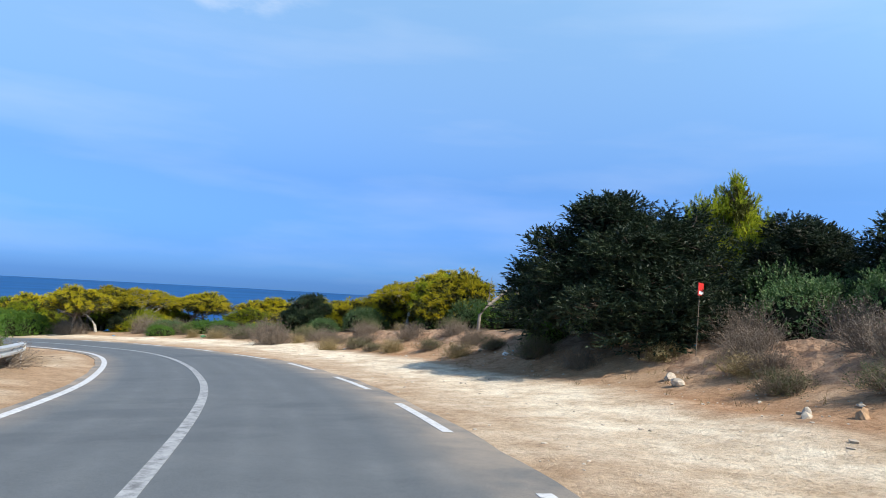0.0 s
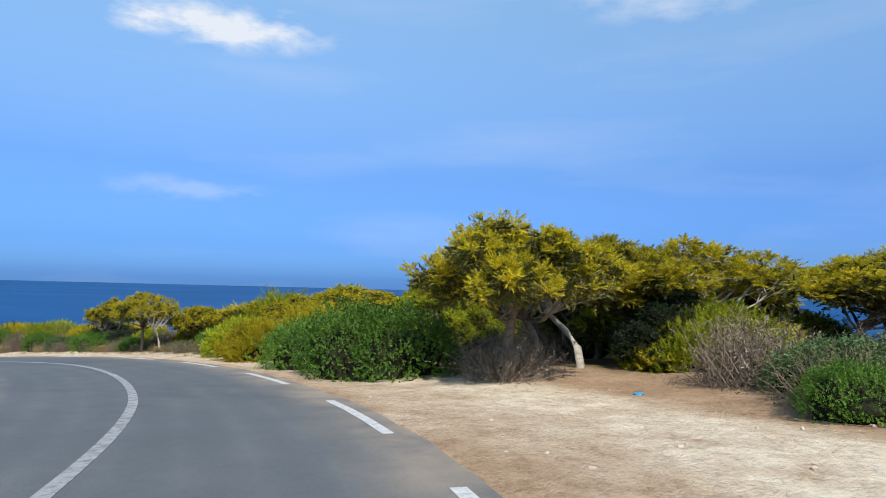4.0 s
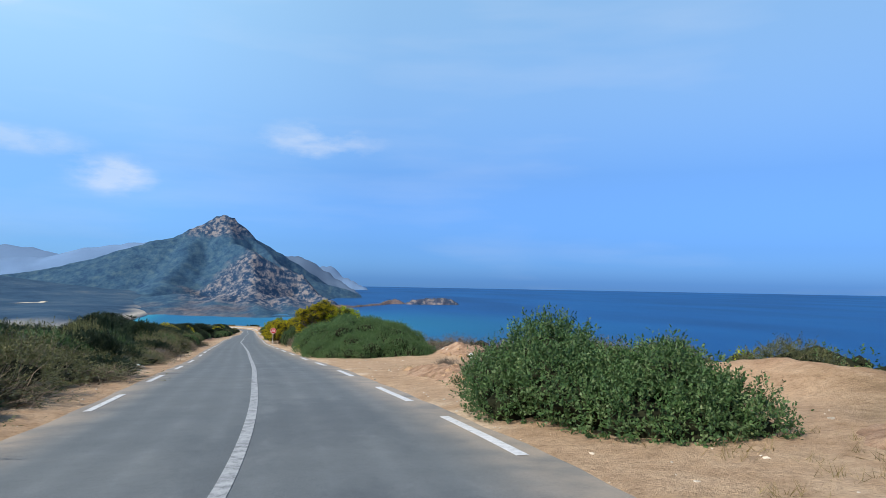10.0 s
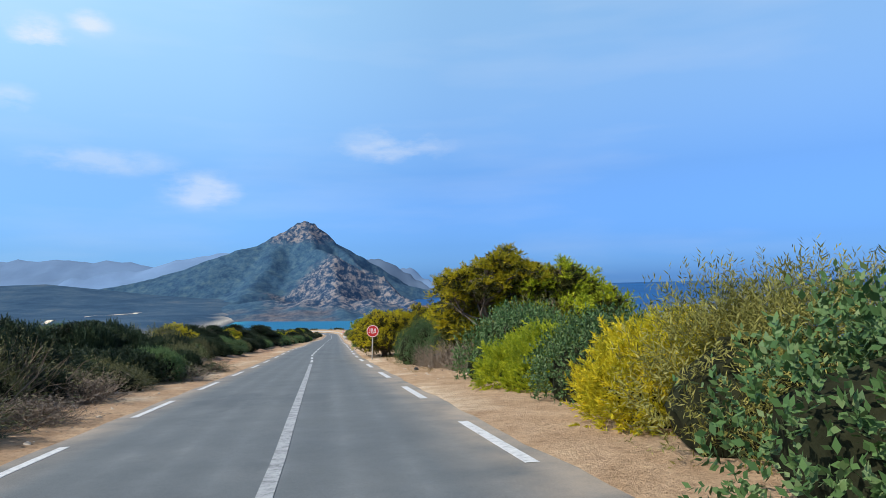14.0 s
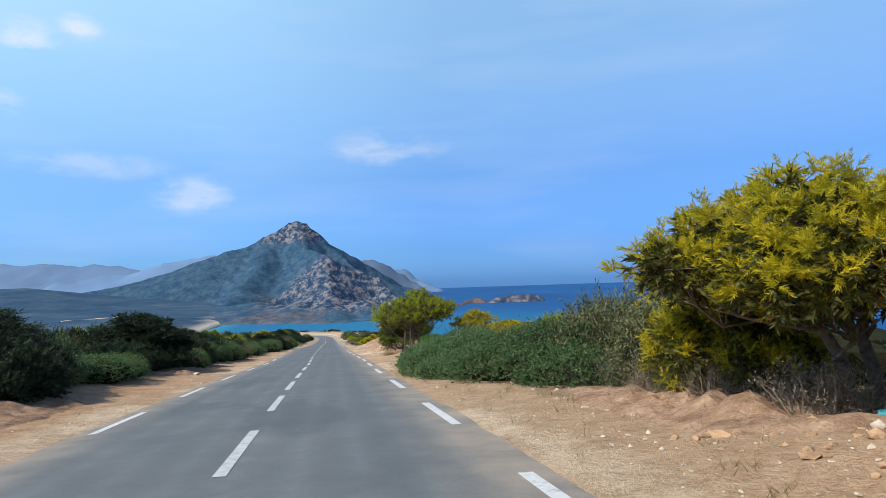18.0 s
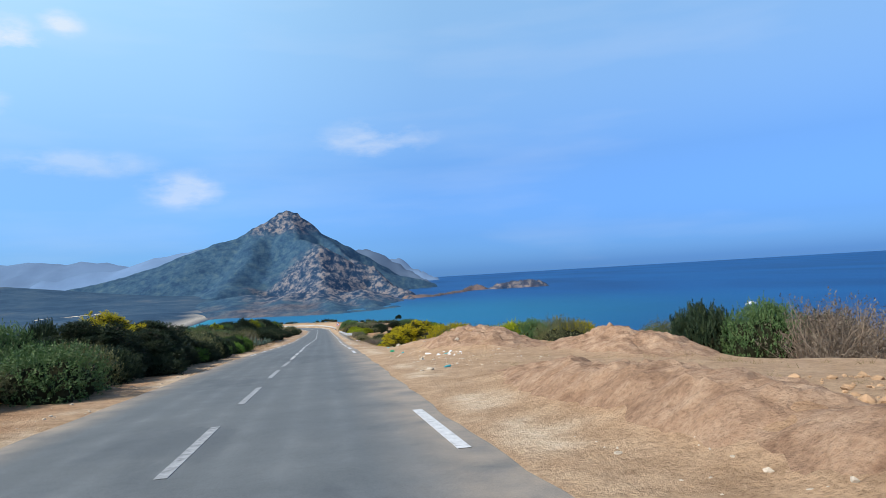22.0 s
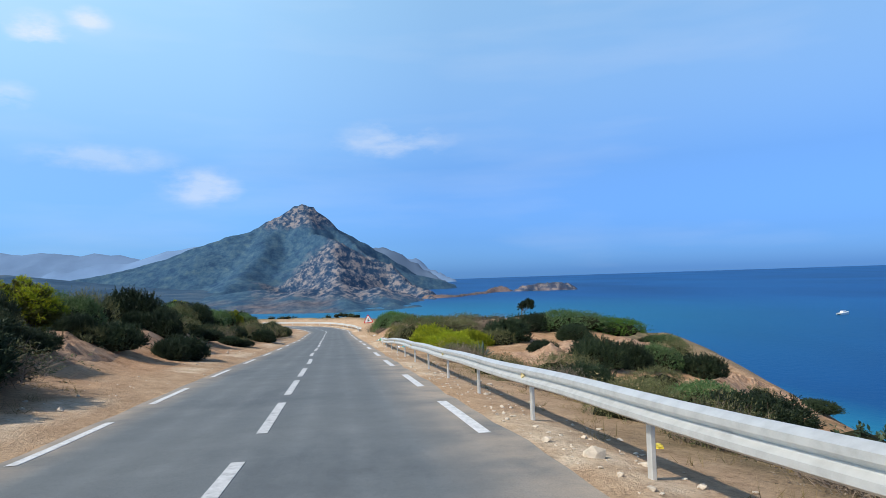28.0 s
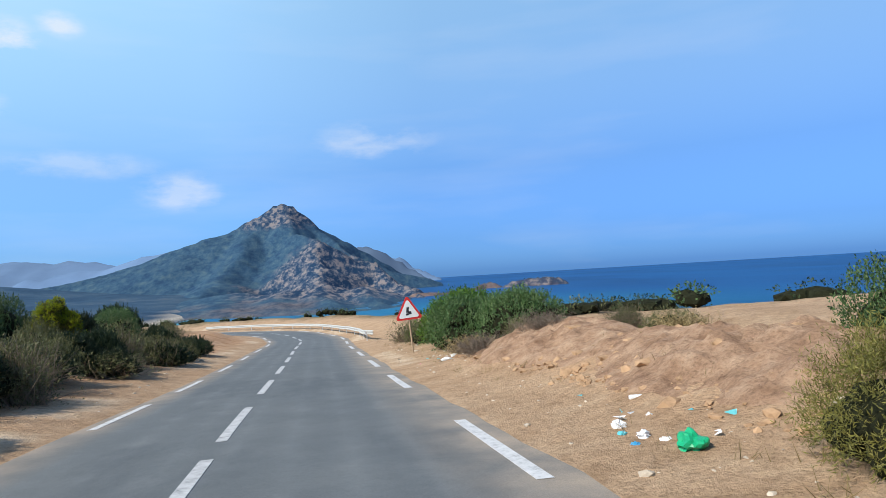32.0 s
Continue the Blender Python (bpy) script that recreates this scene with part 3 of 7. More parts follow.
def land(x, y, full=False):
    """Height of the ground for arrays of places."""
    x, y = np.asarray(x, float).ravel(), np.asarray(y, float).ravel()
    s, d = nearest(x, y)
    zr = road_z(s)
    edge = right_line(s) + 0.3
    right = table(RIGHT, RIGHT_D, s, np.maximum(d - edge + 3.3, 0))
    left = table(LEFT, LEFT_D, s, np.maximum(-d + left_line(s) + 2.8, 0))
    # far off on the inland side the slope is one even fall, whatever the road does
    zr = np.where(d < 0, zr + (1.07 - 0.0795 * (y + 10.8) - zr) * smooth(14, 45, -d), zr)
    z = zr + np.where(d > 0, right, left)
    off = np.where(d > 0, d - edge, -d + left_line(s) - 0.25)
    rough = smooth(0.3, 6, off)
    z += rough * (0.10 * wave(x, y, 2.3) + 0.22 * wave(x, y, 7, 1.3)) * smooth(0, 25, off + 8) + smooth(0, 1.2, off) * 0.025 * wave(x, y, 0.7, 2)
    z += smooth(25, 70, off) * 1.6 * wave(x, y, 22, 0.7)
    for hs, hd, hl, hw, hh, hr in HEAPS:
        q = ((s - hs) / hl) ** 2 + ((d - hd) / hw) ** 2
        m = q < 4
        if m.any():
            z[m] += hh * np.exp(-1.6 * q[m] ** 1.3) * (1 + hr * (0.28 * wave(x[m], y[m], 1.1, hs) + 0.16 * wave(x[m], y[m], 0.45, hd)))
    z -= 0.07 * smooth(0.35, -0.5, off) + 0.012
    sea = -68 + 0 * z
    valley = -44 + 6 * wave(x, y, 260) + 3 * wave(x, y, 90, 1) + 26 * smooth(400, 1500, -x) - 30 * smooth(-170, 40, x)
    valley += 46 * np.exp(-((x + 720) / 330) ** 2 - ((y - 1760) / 300) ** 2)
    inland = smooth(-90, -230, x) * smooth(300, 420, y)
    z = np.where(d > 0, z + (sea + (valley - sea) * inland - z) * smooth(80, 190, d), z)
    z = np.where(d < 0, z + (valley - z) * smooth(60, 260, -d), z)
    shore = smooth(120, 40, x) * smooth(380, 450, y) * smooth(770, 690, y) * np.where(d > 0, smooth(60, 150, d), 0)
    z = z + (-53.0 + wave(x, y, 60) - z) * shore
    return (z, s, d) if full else z


def land1(x, y):
    return float(land(np.array([x]), np.array([y]))[0])
# ---- end of the lie of the land ----


def mesh_np(name, verts, faces, mat=None, smooth_shade=False):
    me = bpy.data.meshes.new(name)
    verts = np.asarray(verts, np.float32).reshape(-1, 3)
    faces = np.asarray(faces, np.int32)
    n, k = faces.shape
    me.vertices.add(len(verts))
    me.vertices.foreach_set("co", verts.ravel())
    me.loops.add(n * k)
    me.loops.foreach_set("vertex_index", faces.ravel())
    me.polygons.add(n)
    me.polygons.foreach_set("loop_start", np.arange(0, n * k, k, dtype=np.int32))
    me.polygons.foreach_set("loop_total", np.full(n, k, np.int32))
    me.polygons.foreach_set("use_smooth", np.full(n, smooth_shade))
    if mat:
        me.materials.append(mat)
    me.update(calc_edges=True)
    return me


def float_attr(me, name, values):
    me.attributes.new(name, "FLOAT", "POINT").data.foreach_set("value", np.asarray(values, np.float32).ravel())


def grid_faces(nx, ny):
    i = (np.arange(ny - 1)[:, None] * nx + np.arange(nx - 1)).ravel()
    return np.stack([i, i + 1, i + nx + 1, i + nx], 1)


def lines(fine0, fine1, step, reach, growth=1.16):
    mid = list(np.arange(fine0, fine1, step))
    lo, hi, st = [], [], step
    a, b = mid[0], mid[-1]
    while a > -reach or b < reach:
        st = min(st * growth, 260)
        if a > -reach:
            a -= st
            lo.append(a)
        if b < reach:
            b += st
            hi.append(b)
    return np.array(lo[::-1] + mid + hi)


def build_ground():
    xs = lines(-92, 34, 0.55, 4600)
    ys = lines(-112, 336, 0.6, 4600)
    gx, gy = np.meshgrid(xs, ys)
    z, s, d = land(gx, gy, True)
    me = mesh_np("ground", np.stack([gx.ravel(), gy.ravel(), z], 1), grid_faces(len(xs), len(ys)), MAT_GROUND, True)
    x, y = gx.ravel(), gy.ravel()
    w1, w2 = wave(x, y, 5, 0.4), wave(x, y, 1.7, 3)
    ragged = 1.3 * w1 + 0.7 * w2
    # how far bare sand reaches on each side
    reach_r = np.interp(s, [-60, 0, 30, 46, 56, 62, 72, 100, 108, 118, 150, 156, 200, 208, 222, 236, 245, 292, 318, 324, 342, 350, 390, 398, 430, 470],
                        [12, 13, 12, 11, 14, 9, 6.5, 6.5, 9, 16, 15, 7, 7, 9, 5.5, 8, 25, 24, 10, 7.5, 6.2, 5.4, 5.8, 14, 22, 10])
    reach_l = np.interp(s, [-60, 100, 180, 190, 205, 250, 270, 290, 330, 365, 385, 460], [4.2, 4.8, 5.2, 7.0, 7.4, 7.6, 7.4, 5.0, 5.4, 6.6, 9.0, 8.0])
    scrub = np.where(d > 0, smooth(-0.8, 2.2, d - reach_r + ragged), smooth(-0.6, 1.6, -d - reach_l + 0.7 * ragged))
    scrub = np.maximum(scrub, 0) * np.where(d > 0, 1, 0.9) * (0.72 + 0.28 * np.tanh(2 * wave(x, y, 9, 5)))
    pale = np.where((d > 0) & (d < 12), 0.8 * smooth(-20, -5, s) * (1 - 0.2 * smooth(54, 66, s)) * smooth(110, 98, s) * smooth(3.6, 4.6, d) * (0.5 + 0.5 * smooth(4.8 - 1.0 * smooth(60, 72, s), 6.8 - 1.8 * smooth(60, 72, s), d + 0.5 * w2)) * smooth(9.6, 8.2, d + 0.5 * w1), 0)
    pale = np.maximum(pale, 0) + np.where((d > 0) & (d < 11), smooth(4, 12, s) * smooth(58, 46, s) * smooth(5.2, 6.6, d + 0.5 * w1) * 0.3 * smooth(9.6, 8.0, d + 0.7 * w1), 0)
    pale = np.maximum(pale, np.where((y > 700) & (d > -3000), smooth(-56.8, -55.5, z) * smooth(-50, -53, z) * 0.7, 0))
    pale = np.maximum(pale, 0.3 * smooth(400, 520, -x) * smooth(0.45, 0.75, wave(x, y, 40, 4)) * (z > -40))
    pale = np.maximum(pale, 0.4 * smooth(0.7, 0.2, np.abs(np.abs(d) - 4.0)) * (w1 > 0.1))
    red = np.where((d > 8.2) & (d < 17), smooth(48, 36, s) * smooth(8.2, 9.6, d + 0.4 * w1) * smooth(17, 13, d) * (0.6 + 0.6 * w1).clip(0, 1), 0)
    heap = 0 * z
    for hs, hd, hl, hw, hh, hr in HEAPS:
        q = ((s - hs) / hl) ** 2 + ((d - hd) / hw) ** 2
        heap = np.maximum(heap, np.exp(-1.6 * q) * min(1, 0.35 + 0.5 * hr))
    far = smooth(60, 140, np.abs(d))
    scrub = np.maximum(scrub * (1 - 0.9 * heap), far * 0.85)
    float_attr(me, "scrub", scrub)
    # painted haze sets in with distance from the road
    float_attr(me, "remote_haze", smooth(110, 320, np.abs(d)))
    float_attr(me, "pale", pale)
    bank_l = np.where(d < 0, smooth(4.0, 5.2, -d) * smooth(11, 8, -d) * smooth(178, 192, s) * (0.45 + 0.35 * smooth(366, 378, s) + 0.7 * w1).clip(0, 1), 0)
    cliff = smooth(366, 382, s) * smooth(412, 404, s) * smooth(8, 11, d) * smooth(60, 40, d) * (0.85 + 0.6 * wave(x, y, 4, 2)).clip(0, 1)
    float_attr(me, "red", np.maximum(np.maximum(red, 0.75 * heap), np.maximum(cliff, 0.8 * bank_l)))
    ob = tagged(new("ground", me), "dry sandy ground with scrub running down to the sea", "ground", kind="structure")
    return ob


build_ground()


def centre_line(s):
    return np.interp(s, [0, 22, 33, 40, 51, 58, 73, 83, 94, 100, 109, 144, 158, 175, 191, 204, 246, 264, 280, 292, 300, 316, 330, 345, 366, 385, 391, 403, 415], [.0, -.25, -.5, -.6, -.3, .1, .7, .82, .4, .25, .4, .55, .62, .45, .23, -.15, -.26, -.6, -.58, -.45, -.3, -.27, -.43, -.3, .15, .08, -.12, -.13, -.27])


def strip(s, dl, dr, lift):
    """Two rails of points along the road, following its camber."""
    out = []
    for d in (dl, dr):
        x, y = at(s, d)
        f = (d - left_line(s) + 0.3) / (right_line(s) + 0.64 - left_line(s))
        out.append(np.stack([x, y, road_z(s) + 0.03 * (1 - (2 * f - 1) ** 2) + lift], 1))
    return out


def build_road():
    s = np.arange(-55, RS[-1] - 1, 0.8)
    w = np.linspace(0, 1, 15)
    edge_r = right_line(s) + 0.34 + 0.05 * np.sin(s * 1.1) * np.sin(s * 0.41) + 0.02 * np.sin(s * 2.9)
    edge_l = left_line(s) - 0.30 + 0.05 * np.sin(s * 0.9 + 2) * np.sin(s * 0.7)
    rows, lat, dust = [], [], []
    for k, f in enumerate(w):
        d = edge_l + (edge_r - edge_l) * f
        x, y = at(s, d)
        rows.append(np.stack([x, y, road_z(s) + 0.03 * (1 - (2 * f - 1) ** 2)], 1))
        lat.append(d)
        dust.append(np.maximum(smooth(1.5, 0.0, edge_r - d), smooth(0.9, 0.0, d - edge_l)))
    for k, e in ((0, edge_l), (-1, edge_r)):
        low = rows[k].copy()
        low[:, 2] -= 0.10
        rows.insert(0 if k == 0 else len(rows), low)
        lat.insert(0 if k == 0 else len(lat), e)
        dust.insert(0 if k == 0 else len(dust), 0 * e + 1)
    v = np.stack(rows, 1)
    me = mesh_np("road", v, grid_faces(len(rows), len(s))[:, ::-1], MAT_ROAD)
    float_attr(me, "lat", np.stack(lat, 1))
    float_attr(me, "fresh", np.repeat(smooth(112, 88, s)[:, None], len(rows), 1))
    float_attr(me, "dust", np.stack(dust, 1))
    return tagged(new("road", me), "two-lane grey asphalt coast road with sandy edges", "road", kind="structure")


ROADOB = build_road()


def painted(s0, s1, off, width, mat, name="dash", step=0.8):
    n = max(2, int((s1 - s0) / step) + 1)
    s = np.linspace(s0, s1, n)
    d = off(s) if callable(off) else off + 0 * s
    a, b = strip(s, d - width / 2, d + width / 2, 0.006)
    lo_a, lo_b = a - [0, 0, 0.008], b - [0, 0, 0.008]
    v = np.stack([lo_a, a, b, lo_b], 1)
    ob = new(name, mesh_np(name, v, grid_faces(4, n)[:, ::-1], mat))
    ob.parent = ROADOB
    return ob


def dashes(anchors, period, length, off, width, mat):
    for a, b in zip(anchors, anchors[1:]):
        n = max(1, round((b - a) / period))
        for k in range(n):
            s = a + (b - a) * k / n
            painted(s, s + length, off, width, mat, "dash", 1.2)


dashes([-40, 9.6, 34.2, 53], 6.8, 3.5, right_line, 0.17, MAT_PAINT)
dashes([53, 81.0, 88.6, 99.8, 103.4, 109.8, 116.1, 148.7, 188.2, 209.1, 216.8, 232.8, 247.1, 254.4, 262.2, 269.9, 276.0, 283.1], 7.4, 3.7, right_line, 0.17, MAT_PAINT)
dashes([304.4, 311.7, 326.5, 364.9, 371.6, 379.4, 387.0, 395.2, 402.5, 409.7, 418.4, 520], 7.4, 3.7, right_line, 0.17, MAT_PAINT)
dashes([107.3, 116.1, 139.6, 149.4, 185.7, 193.0, 201.9, 218.8, 234.0, 249.9, 267.0, 274.4], 7.6, 3.6, left_line, 0.15, MAT_PAINT)
dashes([313.4, 328.6, 365.0, 371.3, 378.7, 416.3, 422.6, 520], 7.6, 3.6, left_line, 0.15, MAT_PAINT)
dashes([189.2, 194.9, 201.9, 213.8, 220.6, 232.2, 244.5, 250.5, 262.6], 6.2, 3.8, centre_line, 0.16, MAT_FADED)
dashes([262.6, 269.0, 290.1, 296.2, 302.0], 6.2, 3.8, centre_line, 0.15, MAT_WORN)
dashes([302.0, 307.3, 313.5, 325.0, 331.4, 366.0, 371.3, 376.5, 382.9, 403.4, 413.5, 520], 6.2, 3.8, centre_line, 0.16, MAT_FADED)
painted(-50, 187.3, centre_line, 0.17, MAT_WORN, "centre_stripe")
painted(-50, 75, left_line, 0.16, MAT_PAINT, "edge_stripe")


def build_sea():
    xs, ys = lines(-200, 600, 25, 4900, 1.25), lines(200, 1600, 25, 4900, 1.25)
    gx, gy = np.meshgrid(xs, ys)
    gx, gy = gx * 1.0, gy * 1.0
    me = mesh_np("sea", np.stack([gx.ravel(), gy.ravel(), np.full(gx.size, SEA_Z)], 1), grid_faces(len(xs), len(ys)), MAT_SEA, True)
    depth = SEA_Z - land(gx, gy)
    float_attr(me, "shallow", smooth(9.5, 1.0, depth) * 0.5 + 0.35 * smooth(520, 60, np.hypot(gx.ravel() - 60, gy.ravel() - 850)))
    return tagged(new("sea", me), "deep blue calm sea reaching the horizon", "sea", kind="structure")


build_sea()


def ridge_height(x, y, ridges):
    """Land that falls off at given slopes from crest lines."""
    best = np.full(x.shape, -200.0)
    for pts, slope in ridges:
        for (ax, ay, az), (bx, by, bz) in zip(pts, pts[1:]):
            lx, ly = bx - ax, by - ay
            f = np.clip(((x - ax) * lx + (y - ay) * ly) / (lx * lx + ly * ly), 0, 1)
            dist = np.hypot(x - ax - f * lx, y - ay - f * ly)
            best = np.maximum(best, az + f * (bz - az) - slope * dist * (1 - 0.00022 * np.minimum(dist, 900)))
    return best


def build_relief(name, x0, x1, y0, y1, step, ridges, amp, label, rocky, mat=None):
    xs, ys = np.arange(x0, x1, step), np.arange(y0, y1, step)
    gx, gy = np.meshgrid(xs, ys)
    wx = gx + 16 * wave(gx, gy, 90, 0.3) + 6 * wave(gx, gy, 33, 2)
    wy = gy + 16 * wave(gx, gy, 80, 1.9) + 6 * wave(gx, gy, 29, 4)
    z = ridge_height(wx, wy, ridges)
    rel = np.clip((z - SEA_Z) / 60, 0, 1)
    rid = np.array([noise.ridged_multi_fractal(Vector((a / 120, b / 120, 0.3)), 0.9, 2.1, 5, 1.0, 2.0) for a, b in zip(gx.ravel(), gy.ravel())]).reshape(gx.shape)
    z = z + amp * rel * (rid - 1.1)
    me = mesh_np(name, np.stack([gx.ravel(), gy.ravel(), z.ravel()], 1), grid_faces(len(xs), len(ys)), mat or MAT_MOUNTAIN, True)
    rock, red = rocky(gx, gy, z)
    float_attr(me, "rock", rock)
    float_attr(me, "red", red)
    return tagged(new(name, me), label, "mountain", kind="structure")


def main_rock(x, y, z):
    spur = smooth(230, 60, np.hypot((x - 30) * 0.8, (y - 1500) * 0.45))
    top = smooth(90, 170, z) * 0.75
    low = smooth(-22, -52, z) * smooth(-330, -180, x) * smooth(60, -20, x) * 0.42
    return (0.12 + 0.62 * spur + top * smooth(-350, -150, x)).clip(0, 1), low


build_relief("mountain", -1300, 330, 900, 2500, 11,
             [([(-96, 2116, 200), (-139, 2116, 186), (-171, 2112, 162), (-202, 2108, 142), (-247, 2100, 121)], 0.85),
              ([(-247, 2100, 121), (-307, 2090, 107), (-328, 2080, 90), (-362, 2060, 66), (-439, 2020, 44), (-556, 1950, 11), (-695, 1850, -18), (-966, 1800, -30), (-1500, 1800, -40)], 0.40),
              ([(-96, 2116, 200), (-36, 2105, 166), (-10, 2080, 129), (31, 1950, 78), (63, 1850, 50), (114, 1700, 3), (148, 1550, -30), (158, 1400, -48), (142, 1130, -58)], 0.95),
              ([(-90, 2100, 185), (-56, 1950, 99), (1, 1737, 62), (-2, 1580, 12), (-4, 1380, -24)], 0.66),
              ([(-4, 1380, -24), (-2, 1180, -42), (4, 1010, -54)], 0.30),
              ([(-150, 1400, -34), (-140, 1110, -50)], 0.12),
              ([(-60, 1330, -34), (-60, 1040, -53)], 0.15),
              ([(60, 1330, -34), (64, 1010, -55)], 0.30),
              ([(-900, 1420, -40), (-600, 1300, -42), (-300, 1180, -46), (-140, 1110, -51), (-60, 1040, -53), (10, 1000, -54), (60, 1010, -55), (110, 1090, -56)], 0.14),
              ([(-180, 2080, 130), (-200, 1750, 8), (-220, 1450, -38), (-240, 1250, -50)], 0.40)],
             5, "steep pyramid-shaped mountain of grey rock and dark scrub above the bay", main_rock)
build_relief("rocky_point", 110, 420, 1240, 1620, 5,
             [([(145, 1330, -50), (200, 1340, -53), (278, 1480, -52), (330, 1540, -46), (345, 1548, -44), (361, 1560, -52)], 0.7)],
             4, "low brown rocky point reaching into the sea", lambda x, y, z: (0.75 + 0 * z, 0.6 + 0 * z))
build_relief("rock_island", 340, 500, 1490, 1570, 4,
             [([(366, 1530, -52), (385, 1530, -44), (405, 1530, -41), (440, 1528, -40), (466, 1524, -41.5), (478, 1522, -49)], 0.9)],
             4, "flat-topped brown rock island in the bay", lambda x, y, z: (0.85 + 0 * z, 0.42 + 0 * z))


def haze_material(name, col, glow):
    """Far-off hills, with the haze before them painted as blue colour and glow."""
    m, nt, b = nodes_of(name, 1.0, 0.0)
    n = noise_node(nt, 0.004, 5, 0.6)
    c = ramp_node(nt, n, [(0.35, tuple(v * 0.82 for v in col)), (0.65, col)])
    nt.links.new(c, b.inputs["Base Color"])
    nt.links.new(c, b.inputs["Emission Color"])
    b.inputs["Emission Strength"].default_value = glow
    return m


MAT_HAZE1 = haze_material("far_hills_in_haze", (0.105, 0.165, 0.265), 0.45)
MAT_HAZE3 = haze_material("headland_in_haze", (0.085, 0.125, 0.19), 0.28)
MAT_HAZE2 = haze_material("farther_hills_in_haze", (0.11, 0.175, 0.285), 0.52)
quiet = lambda x, y, z: (0 * z, 0 * z)
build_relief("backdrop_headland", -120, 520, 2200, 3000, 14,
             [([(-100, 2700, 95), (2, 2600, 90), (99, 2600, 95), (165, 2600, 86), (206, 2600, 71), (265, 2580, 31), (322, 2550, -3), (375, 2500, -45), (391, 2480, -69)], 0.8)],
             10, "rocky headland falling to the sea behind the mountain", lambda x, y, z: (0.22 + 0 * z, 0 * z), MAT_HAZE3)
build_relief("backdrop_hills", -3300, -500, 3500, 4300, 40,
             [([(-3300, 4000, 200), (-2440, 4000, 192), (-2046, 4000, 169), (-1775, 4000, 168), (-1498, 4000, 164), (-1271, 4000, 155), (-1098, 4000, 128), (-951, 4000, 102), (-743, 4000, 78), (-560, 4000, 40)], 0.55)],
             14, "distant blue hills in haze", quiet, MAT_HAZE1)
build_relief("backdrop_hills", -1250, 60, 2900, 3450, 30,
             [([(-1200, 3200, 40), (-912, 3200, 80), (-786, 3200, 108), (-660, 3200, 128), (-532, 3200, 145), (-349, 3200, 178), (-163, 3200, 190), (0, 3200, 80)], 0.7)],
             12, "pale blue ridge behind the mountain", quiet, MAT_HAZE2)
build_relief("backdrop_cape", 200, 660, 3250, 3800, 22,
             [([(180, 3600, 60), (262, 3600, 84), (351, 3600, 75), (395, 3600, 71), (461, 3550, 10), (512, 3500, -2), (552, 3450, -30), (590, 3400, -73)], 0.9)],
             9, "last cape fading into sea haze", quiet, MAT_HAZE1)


def build_track():
    p = np.array([(-380, 940), (-392, 990), (-397, 1040), (-388, 1090), (-362, 1130), (-340, 1190), (-352, 1260)], float)
    f = np.linspace(0, len(p) - 1, 60)
    x, y = np.interp(f, range(len(p)), p[:, 0]), np.interp(f, range(len(p)), p[:, 1])
    rails = [np.stack([x + o, y, land(x + o, y) + 0.6], 1) for o in (-4, 4)]
    me = mesh_np("track", np.stack(rails, 1), grid_faces(2, 60), MAT_GROUND)
    float_attr(me, "pale", np.full(120, 1.0))
    float_attr(me, "scrub", np.zeros(120))
    float_attr(me, "remote_haze", np.zeros(120))
    float_attr(me, "red", np.zeros(120))
    tagged(new("track", me), "pale dirt track climbing the far hillside", "track", kind="structure")


build_track()

# ---- plants: builders ----
def rand_dirs(rng, n, up=0.0):
    v = rng.normal(size=(n, 3))
    v[:, 2] += up
    return v / np.linalg.norm(v, axis=1)[:, None]


def unit(v):
    return v / (np.linalg.norm(v, axis=1)[:, None] + 1e-9)


def sprigs(rng, p, nrm, k, length, leaf, width, splay=0.6, lift=0.25):
    """Short twigs growing outwards from p, each with k pointed leaves; also a tone for every corner, alike within a twig."""
    n = len(p)
    a = unit(nrm * 0.75 + splay * rng.normal(size=(n, 3)) * 0.6 + [0, 0, lift])
    P, A, N = np.repeat(p, k, 0), np.repeat(a, k, 0), np.repeat(nrm, k, 0)
    t = np.tile((np.arange(k) + 0.6) / k, n)[:, None]
    ln = np.repeat(length * rng.uniform(0.6, 1.25, n), k)[:, None]
    node = P + A * ln * t
    r = unit(np.cross(A, rng.normal(size=(n * k, 3))))
    d = unit(A * (0.3 + 0.7 * t) + r * (1.05 - 0.35 * t))
    face = unit(N * 0.8 + [0, 0, 0.35] + 0.55 * rng.normal(size=(n * k, 3)))
    side = unit(np.cross(d, face))
    sz = rng.uniform(0.65, 1.25, (n * k, 1))
    mid = node + d * leaf * sz * 0.45
    v = np.stack([node, mid + side * width * sz * 0.5, node + d * leaf * sz, mid - side * width * sz * 0.5], 1).reshape(-1, 3)
    tone = np.repeat(np.repeat(rng.uniform(0, 1, n), k) * 0.7 + 0.3 * rng.uniform(0, 1, n * k), 4)
    return v, np.arange(4 * n * k).reshape(-1, 4), tone


